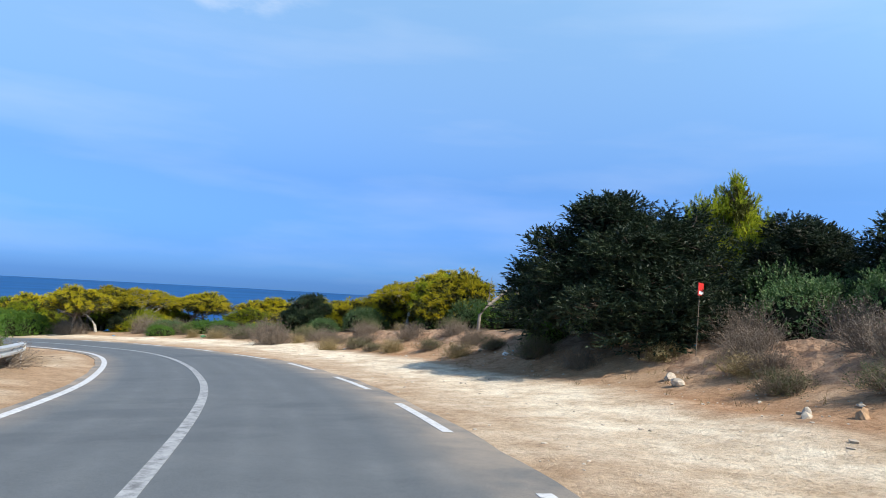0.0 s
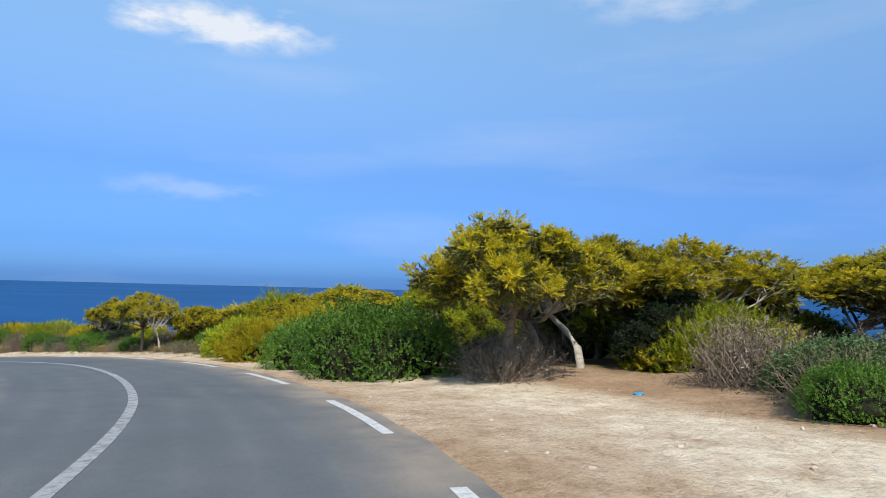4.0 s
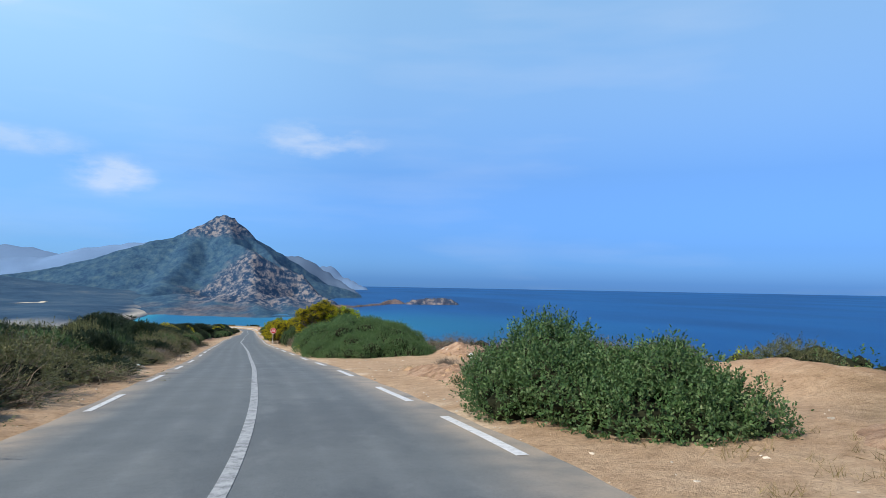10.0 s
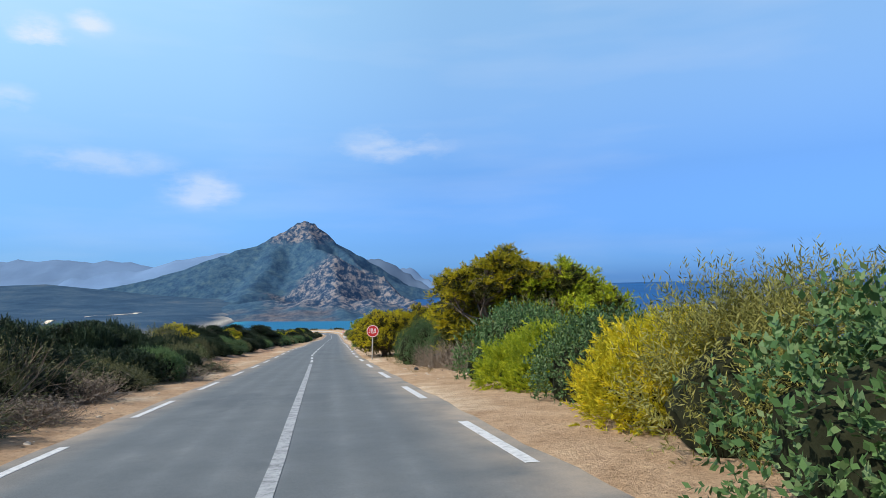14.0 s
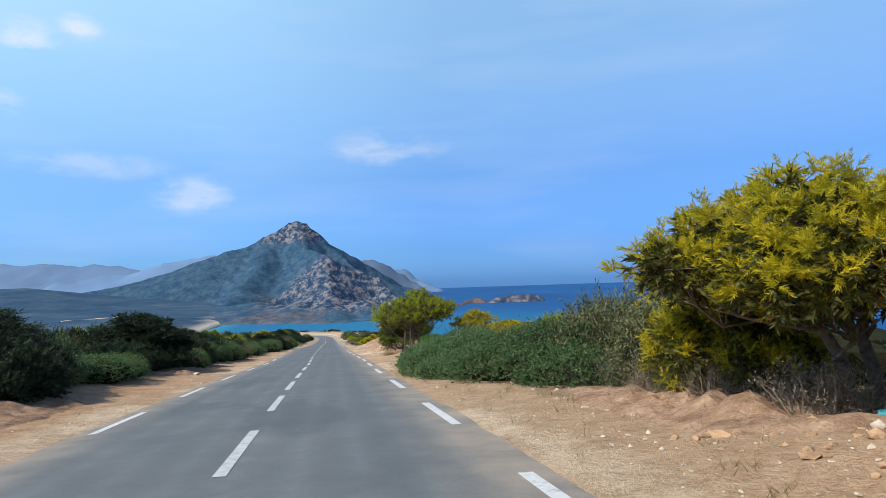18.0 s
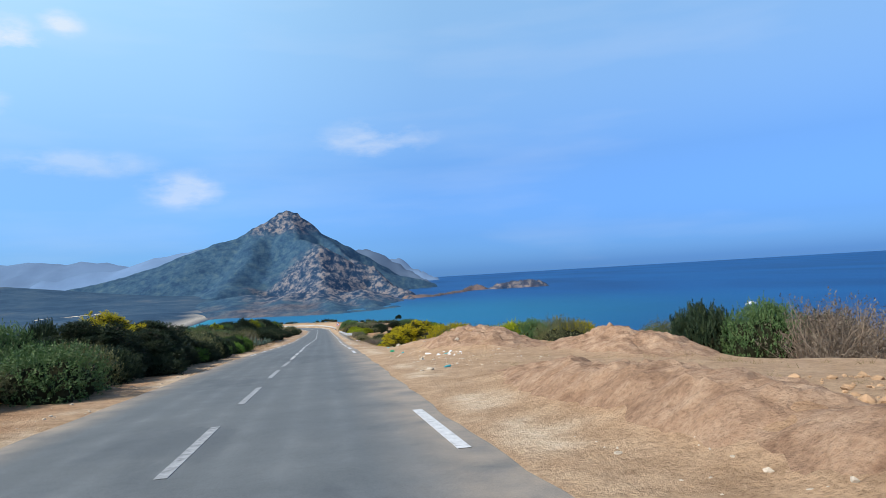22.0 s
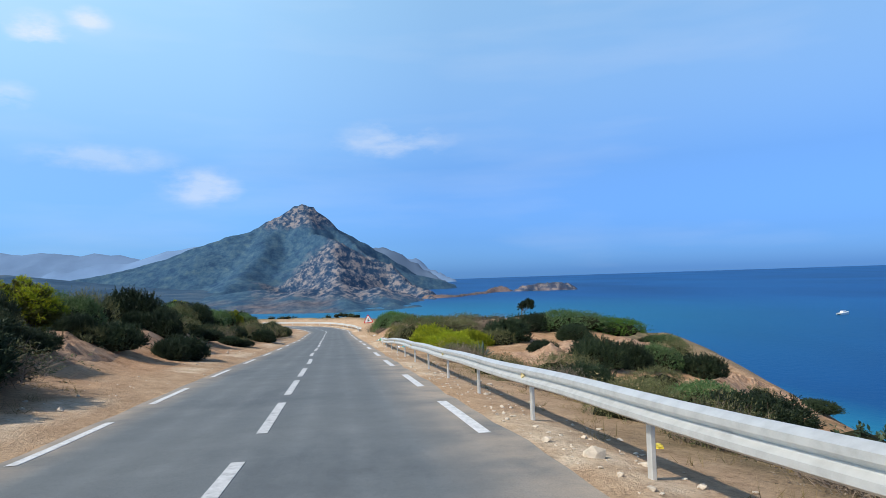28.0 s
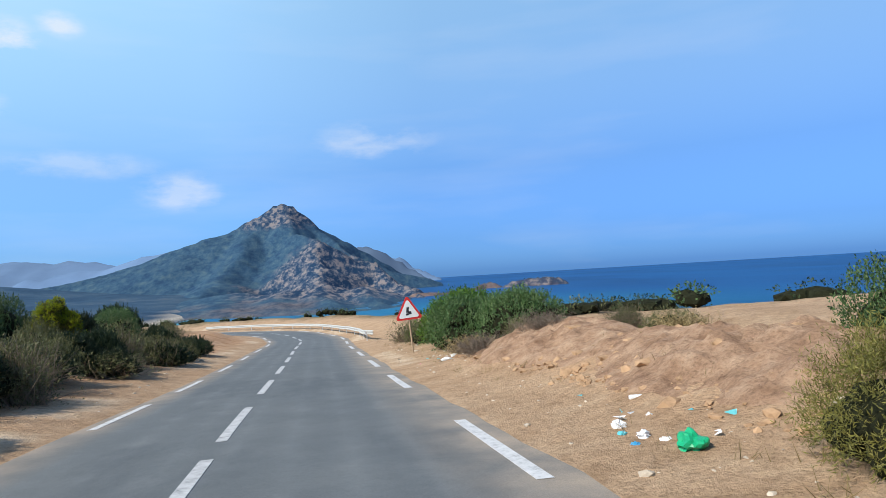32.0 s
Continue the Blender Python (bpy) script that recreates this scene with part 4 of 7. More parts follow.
def shoots(rng, p, nrm, length, needle, splay=0.5, lift=0.3, segs=4, per=5, width=0.017, lay=0.7):
    """Pine shoots: needles set all round a short twig, like a small brush; also a tone for every corner, alike within a shoot."""
    n, m = len(p), segs * per
    a = unit(nrm * 0.8 + splay * rng.normal(size=(n, 3)) * 0.6 + [0, 0, lift])
    ln = length * rng.uniform(0.65, 1.25, (n, 1, 1))
    f = ((np.arange(m) // per + rng.uniform(0, 1, (n, m))) / segs)[..., None]
    A = np.repeat(a[:, None], m, 1)
    foot = p[:, None] + A * ln * f
    r = unit(np.cross(A.reshape(-1, 3), rng.normal(size=(n * m, 3)))).reshape(n, m, 3)
    d = A * (lay + 0.5 * f) + r * (1.0 - 0.3 * f)
    d /= np.linalg.norm(d, axis=2)[..., None]
    tip = foot + d * needle * rng.uniform(0.7, 1.2, (n, m, 1))
    side = unit(np.cross(d.reshape(-1, 3), rng.normal(size=(n * m, 3)))).reshape(n, m, 3) * width * 0.5
    v = np.stack([foot - side, foot + side, tip], 2)
    return v.reshape(-1, 3), np.arange(3 * n * m).reshape(-1, 3), np.repeat(rng.uniform(0, 1, n), 3 * m)


def leaf_mesh(name, bits, mat):
    """One mesh from leaves that carry tones."""
    v, f = merge([(b[0], b[1]) for b in bits])
    me = mesh_np(name, v, f, mat)
    float_attr(me, "tone", np.concatenate([b[2] for b in bits]))
    return me


def needle_tufts(rng, p, nrm, k, length, width, spread=0.8):
    """Tufts of k thin needles, as thin blades."""
    n = len(p)
    P = np.repeat(p, k, 0)
    a = unit(np.repeat(nrm, k, 0) * 0.7 + spread * rng.normal(size=(n * k, 3)) * 0.6)
    b = unit(np.cross(a, rng.normal(size=(n * k, 3))))
    ln = (length * rng.uniform(0.6, 1.25, n * k))[:, None]
    wd = width * rng.uniform(0.7, 1.2, n * k)[:, None]
    v = np.stack([P + b * wd * 0.5, P + a * ln, P - b * wd * 0.5], 1).reshape(-1, 3)
    return v, np.arange(3 * n * k).reshape(-1, 3)


def shell_points(rng, blobs, n, up=0.25, inside=0.86, low=-0.35):
    """Points on the outside of a heap of ellipsoids (rows of centre and radii), with their outward directions."""
    c, r = blobs[:, :3], blobs[:, 3:]
    wgt = (r[:, 0] * r[:, 1]) ** 0.9
    out_p, out_n, have = [], [], 0
    for _ in range(6):
        m = int(n * 1.6) + 50
        i = rng.choice(len(c), m, p=wgt / wgt.sum())
        d = rand_dirs(rng, m, up)
        d = d[:, :]
        f = rng.uniform(0.86, 1.06, m)[:, None]
        p = c[i] + r[i] * d * f
        q = (((p[:, None] - c) / r) ** 2).sum(2)
        q[np.arange(m), i] = 9
        ok = (q.min(1) > inside**2) & (p[:, 2] > 0.02) & (d[:, 2] > low)
        out_p.append(p[ok])
        out_n.append(unit(d[ok] / r[i][ok]))
        have += ok.sum()
        if have >= n:
            break
    return np.vstack(out_p)[:n], np.vstack(out_n)[:n]


def ico(level=1):
    bm = bmesh.new()
    bmesh.ops.create_icosphere(bm, subdivisions=level, radius=1)
    v = np.array([x.co[:] for x in bm.verts])
    f = np.array([[y.index for y in x.verts] for x in bm.faces])
    bm.free()
    return v, f


ICO1, ICO2 = ico(1), ico(2)


def cores(rng, blobs, k=0.78, base=ICO2):
    vs, fs, n = [], [], 0
    for b in blobs:
        v = base[0] * (b[3:] * k) * (1 + 0.13 * rng.normal(size=(len(base[0]), 1))) + b[:3]
        v[:, 2] = np.maximum(v[:, 2], -0.05)
        vs.append(v)
        fs.append(base[1] + n)
        n += len(v)
    return np.vstack(vs), np.vstack(fs)


def tube(pts, radii, sides=6):
    pts, radii = np.asarray(pts, float), np.asarray(radii, float)
    t = unit(np.gradient(pts, axis=0))
    ref = np.where(np.abs(t[:, 2:3]) > 0.9, [[1.0, 0, 0]], [[0, 0, 1.0]])
    a = unit(np.cross(t, ref))
    b = np.cross(t, a)
    ang = np.linspace(0, 2 * math.pi, sides, endpoint=False)
    v = pts[:, None] + radii[:, None, None] * (a[:, None] * np.cos(ang)[None, :, None] + b[:, None] * np.sin(ang)[None, :, None])
    n = len(pts)
    i = np.arange(n - 1)[:, None] * sides + np.arange(sides)
    j = np.arange(n - 1)[:, None] * sides + (np.arange(sides) + 1) % sides
    f = np.stack([i, j, j + sides, i + sides], 2).reshape(-1, 4)
    return v.reshape(-1, 3), f


def merge(pieces):
    vs, fs, n = [], [], 0
    for v, f in pieces:
        vs.append(v)
        fs.append(np.asarray(f) + n)
        n += len(v)
    return np.vstack(vs), np.vstack(fs)


def wiggle(rng, a, b, n, amount):
    f = np.linspace(0, 1, n)[:, None]
    p = np.asarray(a) * (1 - f) + np.asarray(b) * f
    a, b = rng.normal(size=3), rng.normal(size=3)
    return p + amount * (1.3 * a * np.sin(f * math.pi) + 0.7 * b * np.sin(f * 2 * math.pi)) + rng.normal(size=(n, 3)) * amount * 0.15 * np.sin(f * math.pi)


def part(name, me, parent, label=""):
    ob = new(name, me)
    ob.parent = parent
    if label:
        ob["label"] = label
    return ob


def sized(root, leaves):
    """Notes the true width, length and height of a plant, for later scaling."""
    me = leaves.data
    v = np.empty(len(me.vertices) * 3, np.float32)
    me.vertices.foreach_get("co", v)
    v = v.reshape(-1, 3)
    lo, hi = np.percentile(v, 1.5, 0), np.percentile(v, 98.5, 0)
    root["w"], root["l"], root["h"] = float(hi[0] - lo[0]), float(hi[1] - lo[1]), float(hi[2])
    return root


def dome_blobs(rng, w, l, h, n, r0, r1, flat=0.8):
    """Ellipsoids heaped into a low, uneven dome."""
    out = []
    for _ in range(n):
        a, q = rng.uniform(0, 2 * math.pi), rng.uniform(0, 1) ** 0.5
        r = rng.uniform(r0 * 0.75, r1 * 1.08)
        x, y = math.cos(a) * q * (w / 2 - r * 0.7), math.sin(a) * q * (l / 2 - r * 0.7)
        top = h * (1 - 0.55 * q**2.2) * rng.uniform(0.8, 1.06)
        z = max(r * flat * 0.5, rng.uniform(0.45, 1.0) * top - r * flat)
        out.append((x, y, z, r, r, r * flat))
    return np.array(out)


def make_bush(seed, w, l, h, leaf_mat, n_leaf, leaf, width, n_blob=14, twig=None, stems=10, spray=0, label="", category="bush", r=(0.20, 0.34), name="bush", needles=False, core=0.70, per=7):
    """A shrub: a mass of leafy twigs, or of needle shoots, over solid cores darkened as inner shade, with a few bare
    stems showing.
    """
    rng = np.random.default_rng(seed)
    m = min(w, l)
    blobs = dome_blobs(rng, w, l, h, n_blob, r[0] * m, r[1] * m, min(0.95, 1.5 * h / m))
    n = n_leaf // per

    def grow(p, nr, stretch=1.0):
        if needles:
            return shoots(rng, p, nr, leaf * 2.2 * stretch, leaf, 0.7, 0.4, width=width)
        return sprigs(rng, p, nr, per, leaf * 2.4 * stretch, leaf, width)

    p, nr = shell_points(rng, blobs, n)
    p = p + nr * (rng.exponential(0.05, len(p)) - 0.16 * rng.uniform(0, 1, len(p)) ** 2)[:, None]
    bits = [grow(p, nr)]
    # shoots that break the outline
    k = max(10, n // 9)
    sp, sn = shell_points(rng, blobs, k, 0.9)
    reach = rng.uniform(0.35, 1.05, (k, 1))[:len(sp)] * (min(1.2, m / 2.5) if m < 5 else 0.55)
    for j in range(2 + spray):
        bits.append(grow(sp + (sn * 0.6 + [0, 0, 0.55]) * (0.04 + 0.09 * j) * reach, unit(sn + [0, 0, 1.0]), 1.25))
    root = new(name, leaf_mesh("foliage", bits, leaf_mat))
    part("branchwork", mesh_np("branchwork", *cores(rng, blobs, core, ICO2 if n_leaf > 9000 else ICO1), twig or MAT_INNER_SHADE), root)
    if stems:
        tw = []
        for _ in range(stems):
            b = blobs[rng.integers(len(blobs))]
            tip = b[:3] + rand_dirs(rng, 1, 0.6)[0] * b[3:] * 1.12
            tw.append(tube(wiggle(rng, (rng.normal() * 0.1, rng.normal() * 0.1, 0), tip, 5, 0.05 * m), np.linspace(0.022, 0.006, 5), 4))
        part("stemwork", mesh_np("stemwork", *merge(tw), MAT_DRYTWIG), root)
    tagged(root, label, category)
    return sized(root, root)


def make_broom(seed, w, h, mat, n, label, category="shrub", droop=0.3, width=0.02):
    """A dry, twiggy shrub: fine stems fanning up from the ground, with thin leaf at their ends."""
    rng = np.random.default_rng(seed)
    d = rand_dirs(rng, n, 0.9)
    d[:, 2] = np.abs(d[:, 2])
    base = rng.normal(size=(n, 3)) * [0.16 * w, 0.16 * w, 0]
    ln = rng.uniform(0.45, 1.0, n)[:, None]
    tip = base + d * ln * [w * 0.55, w * 0.55, h * 1.02]
    side = unit(np.cross(d, rng.normal(size=(n, 3)))) * width * 0.5
    mid = base * 0.45 + tip * 0.55 + rng.normal(size=(n, 3)) * 0.04 * w
    v = np.stack([base - side, base + side, mid + side * 0.8, mid - side * 0.8, mid + side * 0.8, mid - side * 0.8, tip, tip + side * 0.1], 1)
    f = np.arange(n)[:, None] * 8
    quads = np.vstack([f + [0, 1, 2, 3], f + [5, 4, 7, 6]])
    root = new("shrub", mesh_np("twigs", v.reshape(-1, 3), quads, MAT_DRYTWIG if mat is not MAT_STRAW else MAT_STRAW))
    m = n * 2
    i = rng.integers(n, size=m)
    f = rng.uniform(0.35, 1.0, m)[:, None]
    p = mid[i] * (1 - f) + tip[i] * f + rng.normal(size=(m, 3)) * 0.03
    p[:, 2] = np.maximum(p[:, 2], 0.02)
    part("foliage", leaf_mesh("foliage", [sprigs(rng, p, d[i], 3, 0.09, 0.05, 0.016, 0.8)], mat), root)
    tagged(root, label, category)
    return sized(root, root)


def make_pine(seed, h, w, base=0.45, lean=(0, 0), trunks=1, blobs_n=16, clumps=14, per=9, mat=None, bark=None, label="", flat=0.55, sl=0.20, nl=0.085, nw=0.018, needles=5, dense=0.0, up=0.35, low=-0.45, trunk_r=0.026, name="pine_tree"):
    """A wind-bent pine: crooked trunks, forking limbs, and a crown of clumps of needle shoots with gaps between them."""
    rng = np.random.default_rng(seed)
    mat, bark = mat or MAT_PINE, bark or MAT_BARK
    blobs = []
    for i in range(blobs_n):
        a = 2 * math.pi * (i / blobs_n + rng.uniform(-0.05, 0.05)) * 2.618
        q = math.sqrt((i + 0.5) / blobs_n)
        r = w * rng.uniform(0.11, 0.19)
        if base > 0.3:
            # a flat, spreading top over a thinner layer below
            under = i % 3 == 2
            z0 = h * ((base + (1 - base) * rng.uniform(0.40, 0.66)) if under else (1 - 0.26 * q**2) * rng.uniform(0.86, 1.0))
        else:
            z0 = base * h + (1 - base) * h * (1 - 0.62 * q**2.4) * rng.uniform(0.62, 1.0)
        blobs.append((math.cos(a) * q * (w / 2 - r) + lean[0] * z0 / h, math.sin(a) * q * (w / 2 - r) + lean[1] * z0 / h, max(r * flat * 1.02, z0 - r * flat * 0.9), r, r, r * flat))
    blobs = np.array(blobs)
    root = new(name)
    wood = []
    forks = []
    for t in range(trunks):
        foot = rng.normal(size=2) * (0.12 if base < 0.45 else 0.2) * (trunks - 1)
        top = np.array([lean[0] * 0.62 + rng.normal() * 0.08 * w, lean[1] * 0.62 + rng.normal() * 0.08 * w, h * (base + 0.62 * (1 - base))])
        pts = wiggle(rng, (foot[0], foot[1], -0.25), top, 8, 0.045 * h)
        wood.append(tube(pts, np.linspace(trunk_r * h, 0.010 * h, 8), 8))
        forks.append(pts)
    part("trunk", mesh_np("trunk", *merge(wood), bark, True), root)
    limbs, P, N = [], [], []
    for b in blobs:
        pts = forks[rng.integers(len(forks))]
        j = int(np.clip(np.argmin(np.abs(pts[:, 2] - (b[2] - 0.22 * h))), 2, 7))
        end = b[:3] + [0, 0, b[5] * 0.2]
        lp = wiggle(rng, pts[j], end, 6, 0.035 * w)
        limbs.append(tube(lp, np.linspace(0.010 * h, 0.0032 * h, 6), 5))
        d = rand_dirs(rng, clumps, up)
        d = d[d[:, 2] > low]
        centre = b[:3] + b[3:] * d * rng.uniform(0.62, 1.05, (len(d), 1))
        for c in centre:
            limbs.append(tube(wiggle(rng, lp[rng.integers(3, 6)], c, 4, 0.02 * w), np.linspace(0.0036 * h, 0.0014 * h, 4), 3))
        cc = np.repeat(centre, per, 0)
        dd = unit(np.repeat(d, per, 0) * 0.55 + rand_dirs(rng, len(cc), 0.3))
        P.append(cc + dd * rng.uniform(-0.02, 0.12, (len(cc), 1)) * b[3] * 1.2)
        N.append(dd)
    part("limbwork", mesh_np("limbwork", *merge(limbs), bark, True), root)
    P, N = np.vstack(P), np.vstack(N)
    keep = P[:, 2] > 0.05
    crown = part("crown", leaf_mesh("crown", [shoots(rng, P[keep], N[keep], sl, nl, 0.5, up * 0.6, per=needles, width=nw)], mat), root)
    # darker shoots fill the crown, their colour giving it a shaded inside
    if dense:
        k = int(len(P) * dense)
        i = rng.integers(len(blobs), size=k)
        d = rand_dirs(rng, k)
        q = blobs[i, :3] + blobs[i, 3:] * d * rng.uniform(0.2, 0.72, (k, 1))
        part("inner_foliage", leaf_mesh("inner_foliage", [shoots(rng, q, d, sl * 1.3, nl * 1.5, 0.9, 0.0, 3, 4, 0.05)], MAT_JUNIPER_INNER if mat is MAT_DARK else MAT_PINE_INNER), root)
    tagged(root, label, "tree")
    return sized(root, crown)


def make_agave(seed, n, size, label):
    """A rosette of thick, pointed, channelled blades."""
    rng = np.random.default_rng(seed)
    root = new("agave")
    for i in range(n):
        a = i * 2.4 + rng.uniform(-0.2, 0.2)
        el = radians(rng.uniform(28, 82))
        ln = size * rng.uniform(0.7, 1.05)
        f = np.linspace(0, 1, 7)
        r = 0.05 * size + ln * np.cos(el) * f
        z = ln * (np.sin(el) * f - 0.22 * f**2.5 * math.cos(el))
        wd = size * 0.075 * np.array([0.85, 1.0, 1.05, 0.95, 0.7, 0.36, 0.03])
        ax, sd = np.array([math.cos(a), math.sin(a)]), np.array([-math.sin(a), math.cos(a)])
        c = np.c_[r[:, None] * ax, z + 0.02]
        up = 0.035 * size * (1 - f * 0.8)
        rows = np.stack([c + np.c_[-wd[:, None] * sd, up], c, c + np.c_[wd[:, None] * sd, up], c - [0, 0, 1] * (0.028 * size * (1 - f))[:, None]], 1)
        k = np.arange(6)[:, None] * 4
        fs = np.vstack([k + [0, 1, 5, 4], k + [1, 2, 6, 5], k + [2, 3, 7, 6], k + [3, 0, 4, 7]])
        part("leaf", mesh_np("leaf", rows.reshape(-1, 3), fs, MAT_AGAVE, True), root)
    tagged(root, label, "agave")
    root["w"], root["l"], root["h"] = size * 1.6, size * 1.6, size
    return root


def make_dead_tree(seed, h, label, mat=None):
    rng = np.random.default_rng(seed)
    root = new("dead_tree")
    pts = np.array([(0, 0, -0.2), (0.05, 0, 0.3 * h), (0.18 * h, 0.05, 0.48 * h), (0.5 * h, 0.02, 0.74 * h), (0.72 * h, 0, 0.9 * h)])
    part("trunk", mesh_np("trunk", *tube(pts, [0.03 * h, 0.027 * h, 0.024 * h, 0.018 * h, 0.008 * h], 7), mat or MAT_PALE_BARK, True), root)
    bits = []
    for _ in range(14):
        i = rng.integers(2, 5)
        tip = pts[i] + rand_dirs(rng, 1, 0.3)[0] * h * rng.uniform(0.2, 0.5) + [0.1 * h, 0, 0]
        tip[2] = max(tip[2], 0.15 * h)
        bits.append(tube(wiggle(rng, pts[i], tip, 5, 0.03 * h), np.linspace(0.010 * h, 0.002 * h, 5), 5))
    part("branchwork", mesh_np("branchwork", *merge(bits), mat or MAT_PALE_BARK, True), root)
    tagged(root, label, "tree")
    root["w"], root["l"], root["h"] = h, h, h
    return root


def make_fan_palm(seed, w, h, n, label):
    """A low clump of stiff fan-shaped leaves, each split into narrow blades."""
    rng = np.random.default_rng(seed)
    root = new("fan_palm")
    pts, fans = [], []
    d = rand_dirs(rng, n, 0.7)
    d[:, 2] = np.abs(d[:, 2])
    hub = d * rng.uniform(0.45, 0.95, n)[:, None] * [w * 0.42, w * 0.42, h * 0.8]
    for i in range(n):
        side = unit(np.cross(d[i:i + 1], rng.normal(size=(1, 3))))[0]
        a = np.linspace(-1.3, 1.3, 11)
        r = rng.uniform(0.26, 0.42)
        tip = hub[i] + r * (np.cos(a)[:, None] * d[i] + np.sin(a)[:, None] * side)
        off = 0.022 * (np.cos(a)[:, None] * side - np.sin(a)[:, None] * d[i])
        mid = hub[i] * 0.4 + tip * 0.6
        fans.append((np.stack([np.repeat(hub[i:i + 1], 11, 0), mid + off, tip, mid - off], 1).reshape(-1, 3), np.arange(44).reshape(-1, 4)))
        pts.append(tube([(0, 0, 0), hub[i] * 0.5 + [0, 0, 0.05], hub[i]], [0.014, 0.012, 0.008], 4))
    crown = part("foliage", mesh_np("foliage", *merge(fans), MAT_PALM), root)
    part("stalkwork", mesh_np("stalkwork", *merge(pts), MAT_DRYTWIG), root)
    tagged(root, label, "palm")
    return sized(root, crown)


class Kind:
    """Prototypes of one kind of plant; the first placings use the prototypes themselves, later ones copies."""

    def __init__(self, protos, group=""):
        self.protos, self.used, self.n, self.group = protos, set(), 0, group
        for o in protos:
            if group:
                o["group"] = group

    def put(self, s, d, w, h, rot=None, sink=0.06, l=None, variant=None, label=""):
        rng = random.Random(int(s * 131 + d * 977))
        v = self.n % len(self.protos) if variant is None else variant
        self.n += 1
        o = self.protos[v]
        x, y = at(s, d)
        x, y = float(x), float(y)
        sc = (w / o["w"], (l or w) / o["l"], h / o["h"])
        m = pose(x, y, land1(x, y) - sink * h, 0, 0, rng.uniform(0, 360) if rot is None else rot)
        if v in self.used:
            o = copy_thing(o, m @ Matrix.Diagonal((*(a / b for a, b in zip(sc, o.scale)), 1)))
        else:
            self.used.add(v)
            o.matrix_basis = m @ Matrix.Diagonal((*sc, 1))
        if label:
            o["label"] = label
        return o


def heading(s):
    """Degrees that turn a thing's x axis along the road."""
    i = int(np.clip(np.searchsorted(RS, s), 0, len(RS) - 1))
    return math.degrees(math.atan2(RT[i, 1], RT[i, 0]))


# ---- plants: kinds ----
LENTISK = Kind([make_bush(11 + i, 3, 3, 1.6, MAT_LENTISK, 13000, 0.066, 0.036, 20, name="lentisk_bush", label="dense dark green lentisk bush on sandy ground") for i in range(3)], "roadside bushes")
BRIGHT = Kind([make_bush(21 + i, 3, 3, 1.5, MAT_BRIGHT, 13000, 0.066, 0.034, 18, label="fresh green leafy bush beside the road") for i in range(2)], "roadside bushes")
OLIVE = Kind([make_bush(31 + i, 2.4, 2.4, 1.2, MAT_OLIVE, 7000, 0.055, 0.020, 15, spray=1, label="olive-brown maquis bush on dry ground") for i in range(3)], "roadside bushes")
DARK = Kind([make_bush(41 + i, 2.6, 2.6, 1.4, MAT_DARK, 11000, 0.085, 0.026, 18, spray=2, needles=True, name="juniper_bush", label="dark juniper bush with spiky sprays") for i in range(3)], "roadside bushes")
GREY = Kind([make_broom(51 + i, 1.5, 0.9, MAT_GREY, 800, "dry grey-brown twiggy shrub on sandy soil", width=0.012) for i in range(3)], "dry shrubs")
STRAWY = Kind([make_broom(61 + i, 1.0, 0.7, MAT_STRAW, 380, "tuft of dry straw-coloured grass", width=0.010) for i in range(2)], "dry shrubs")
GREENBROOM = Kind([make_broom(66 + i, 1.4, 0.8, MAT_OLIVE, 1000, "low grey-green twiggy shrub on dry soil", width=0.011) for i in range(2)], "dry shrubs")
YELLOW = Kind([make_bush(71 + i, 2.6, 2.6, 1.5, (MAT_PINE, MAT_PINE_GREEN)[i % 2], 24000, 0.072, 0.017, 34, spray=2, r=(0.09, 0.25), twig=MAT_INNER_SHADE, needles=True, core=0.5, name="pine_shrub", label="low yellow-green pine scrub beside the road") for i in range(2)], "roadside bushes")
PINE = Kind([make_pine(81, 5.0, 4.6, 0.50, (0.5, 0.2), 1, 28, 17, 11, flat=0.6, dense=0.45, label="wind-bent yellow-green pine with crooked trunk"),
             make_pine(82, 4.6, 4.8, 0.42, (-0.4, 0.3), 2, 30, 17, 11, flat=0.65, dense=0.45, label="twin-trunked yellow-green pine with flat crown"),
             make_pine(83, 4.4, 4.2, 0.52, (0.3, -0.3), 1, 20, 13, 10, flat=0.65, dense=0.15, bark=MAT_PALE_BARK, label="open-crowned yellow-green pine on a bare pale trunk")], "roadside pines")
LOWPINE = Kind([make_pine(91, 3.4, 4.4, 0.06, (0.2, 0.2), 2, 40, 16, 11, flat=0.85, dense=0.7, label="bushy yellow-green pine branching from the ground"),
                make_pine(92, 3.2, 4.6, 0.10, (-0.3, 0.2), 2, 40, 16, 11, flat=0.85, dense=0.7, mat=MAT_PINE_GREEN, label="bushy green pine branching from the ground")], "roadside pines")
JUNIPER = Kind([make_pine(101, 5.0, 5.6, 0.05, (0.2, 0), 2, 46, 18, 10, mat=MAT_DARK, flat=0.9, sl=0.32, nl=0.08, nw=0.03, up=0.7, dense=0.8, name="juniper_tree", label="dark green juniper tree with upright sprays"),
                make_pine(102, 4.2, 4.6, 0.10, (0.2, 0), 1, 34, 16, 10, mat=MAT_DARK, flat=0.85, sl=0.30, nl=0.075, nw=0.03, up=0.7, dense=0.8, name="juniper_tree", label="dark green juniper tree with ragged outline")], "junipers")
AGAVE = Kind([make_agave(111, 20, 1.1, "blue-green agave rosette on the verge"), make_agave(112, 15, 0.9, "small blue-green agave with pointed blades")], "agaves")
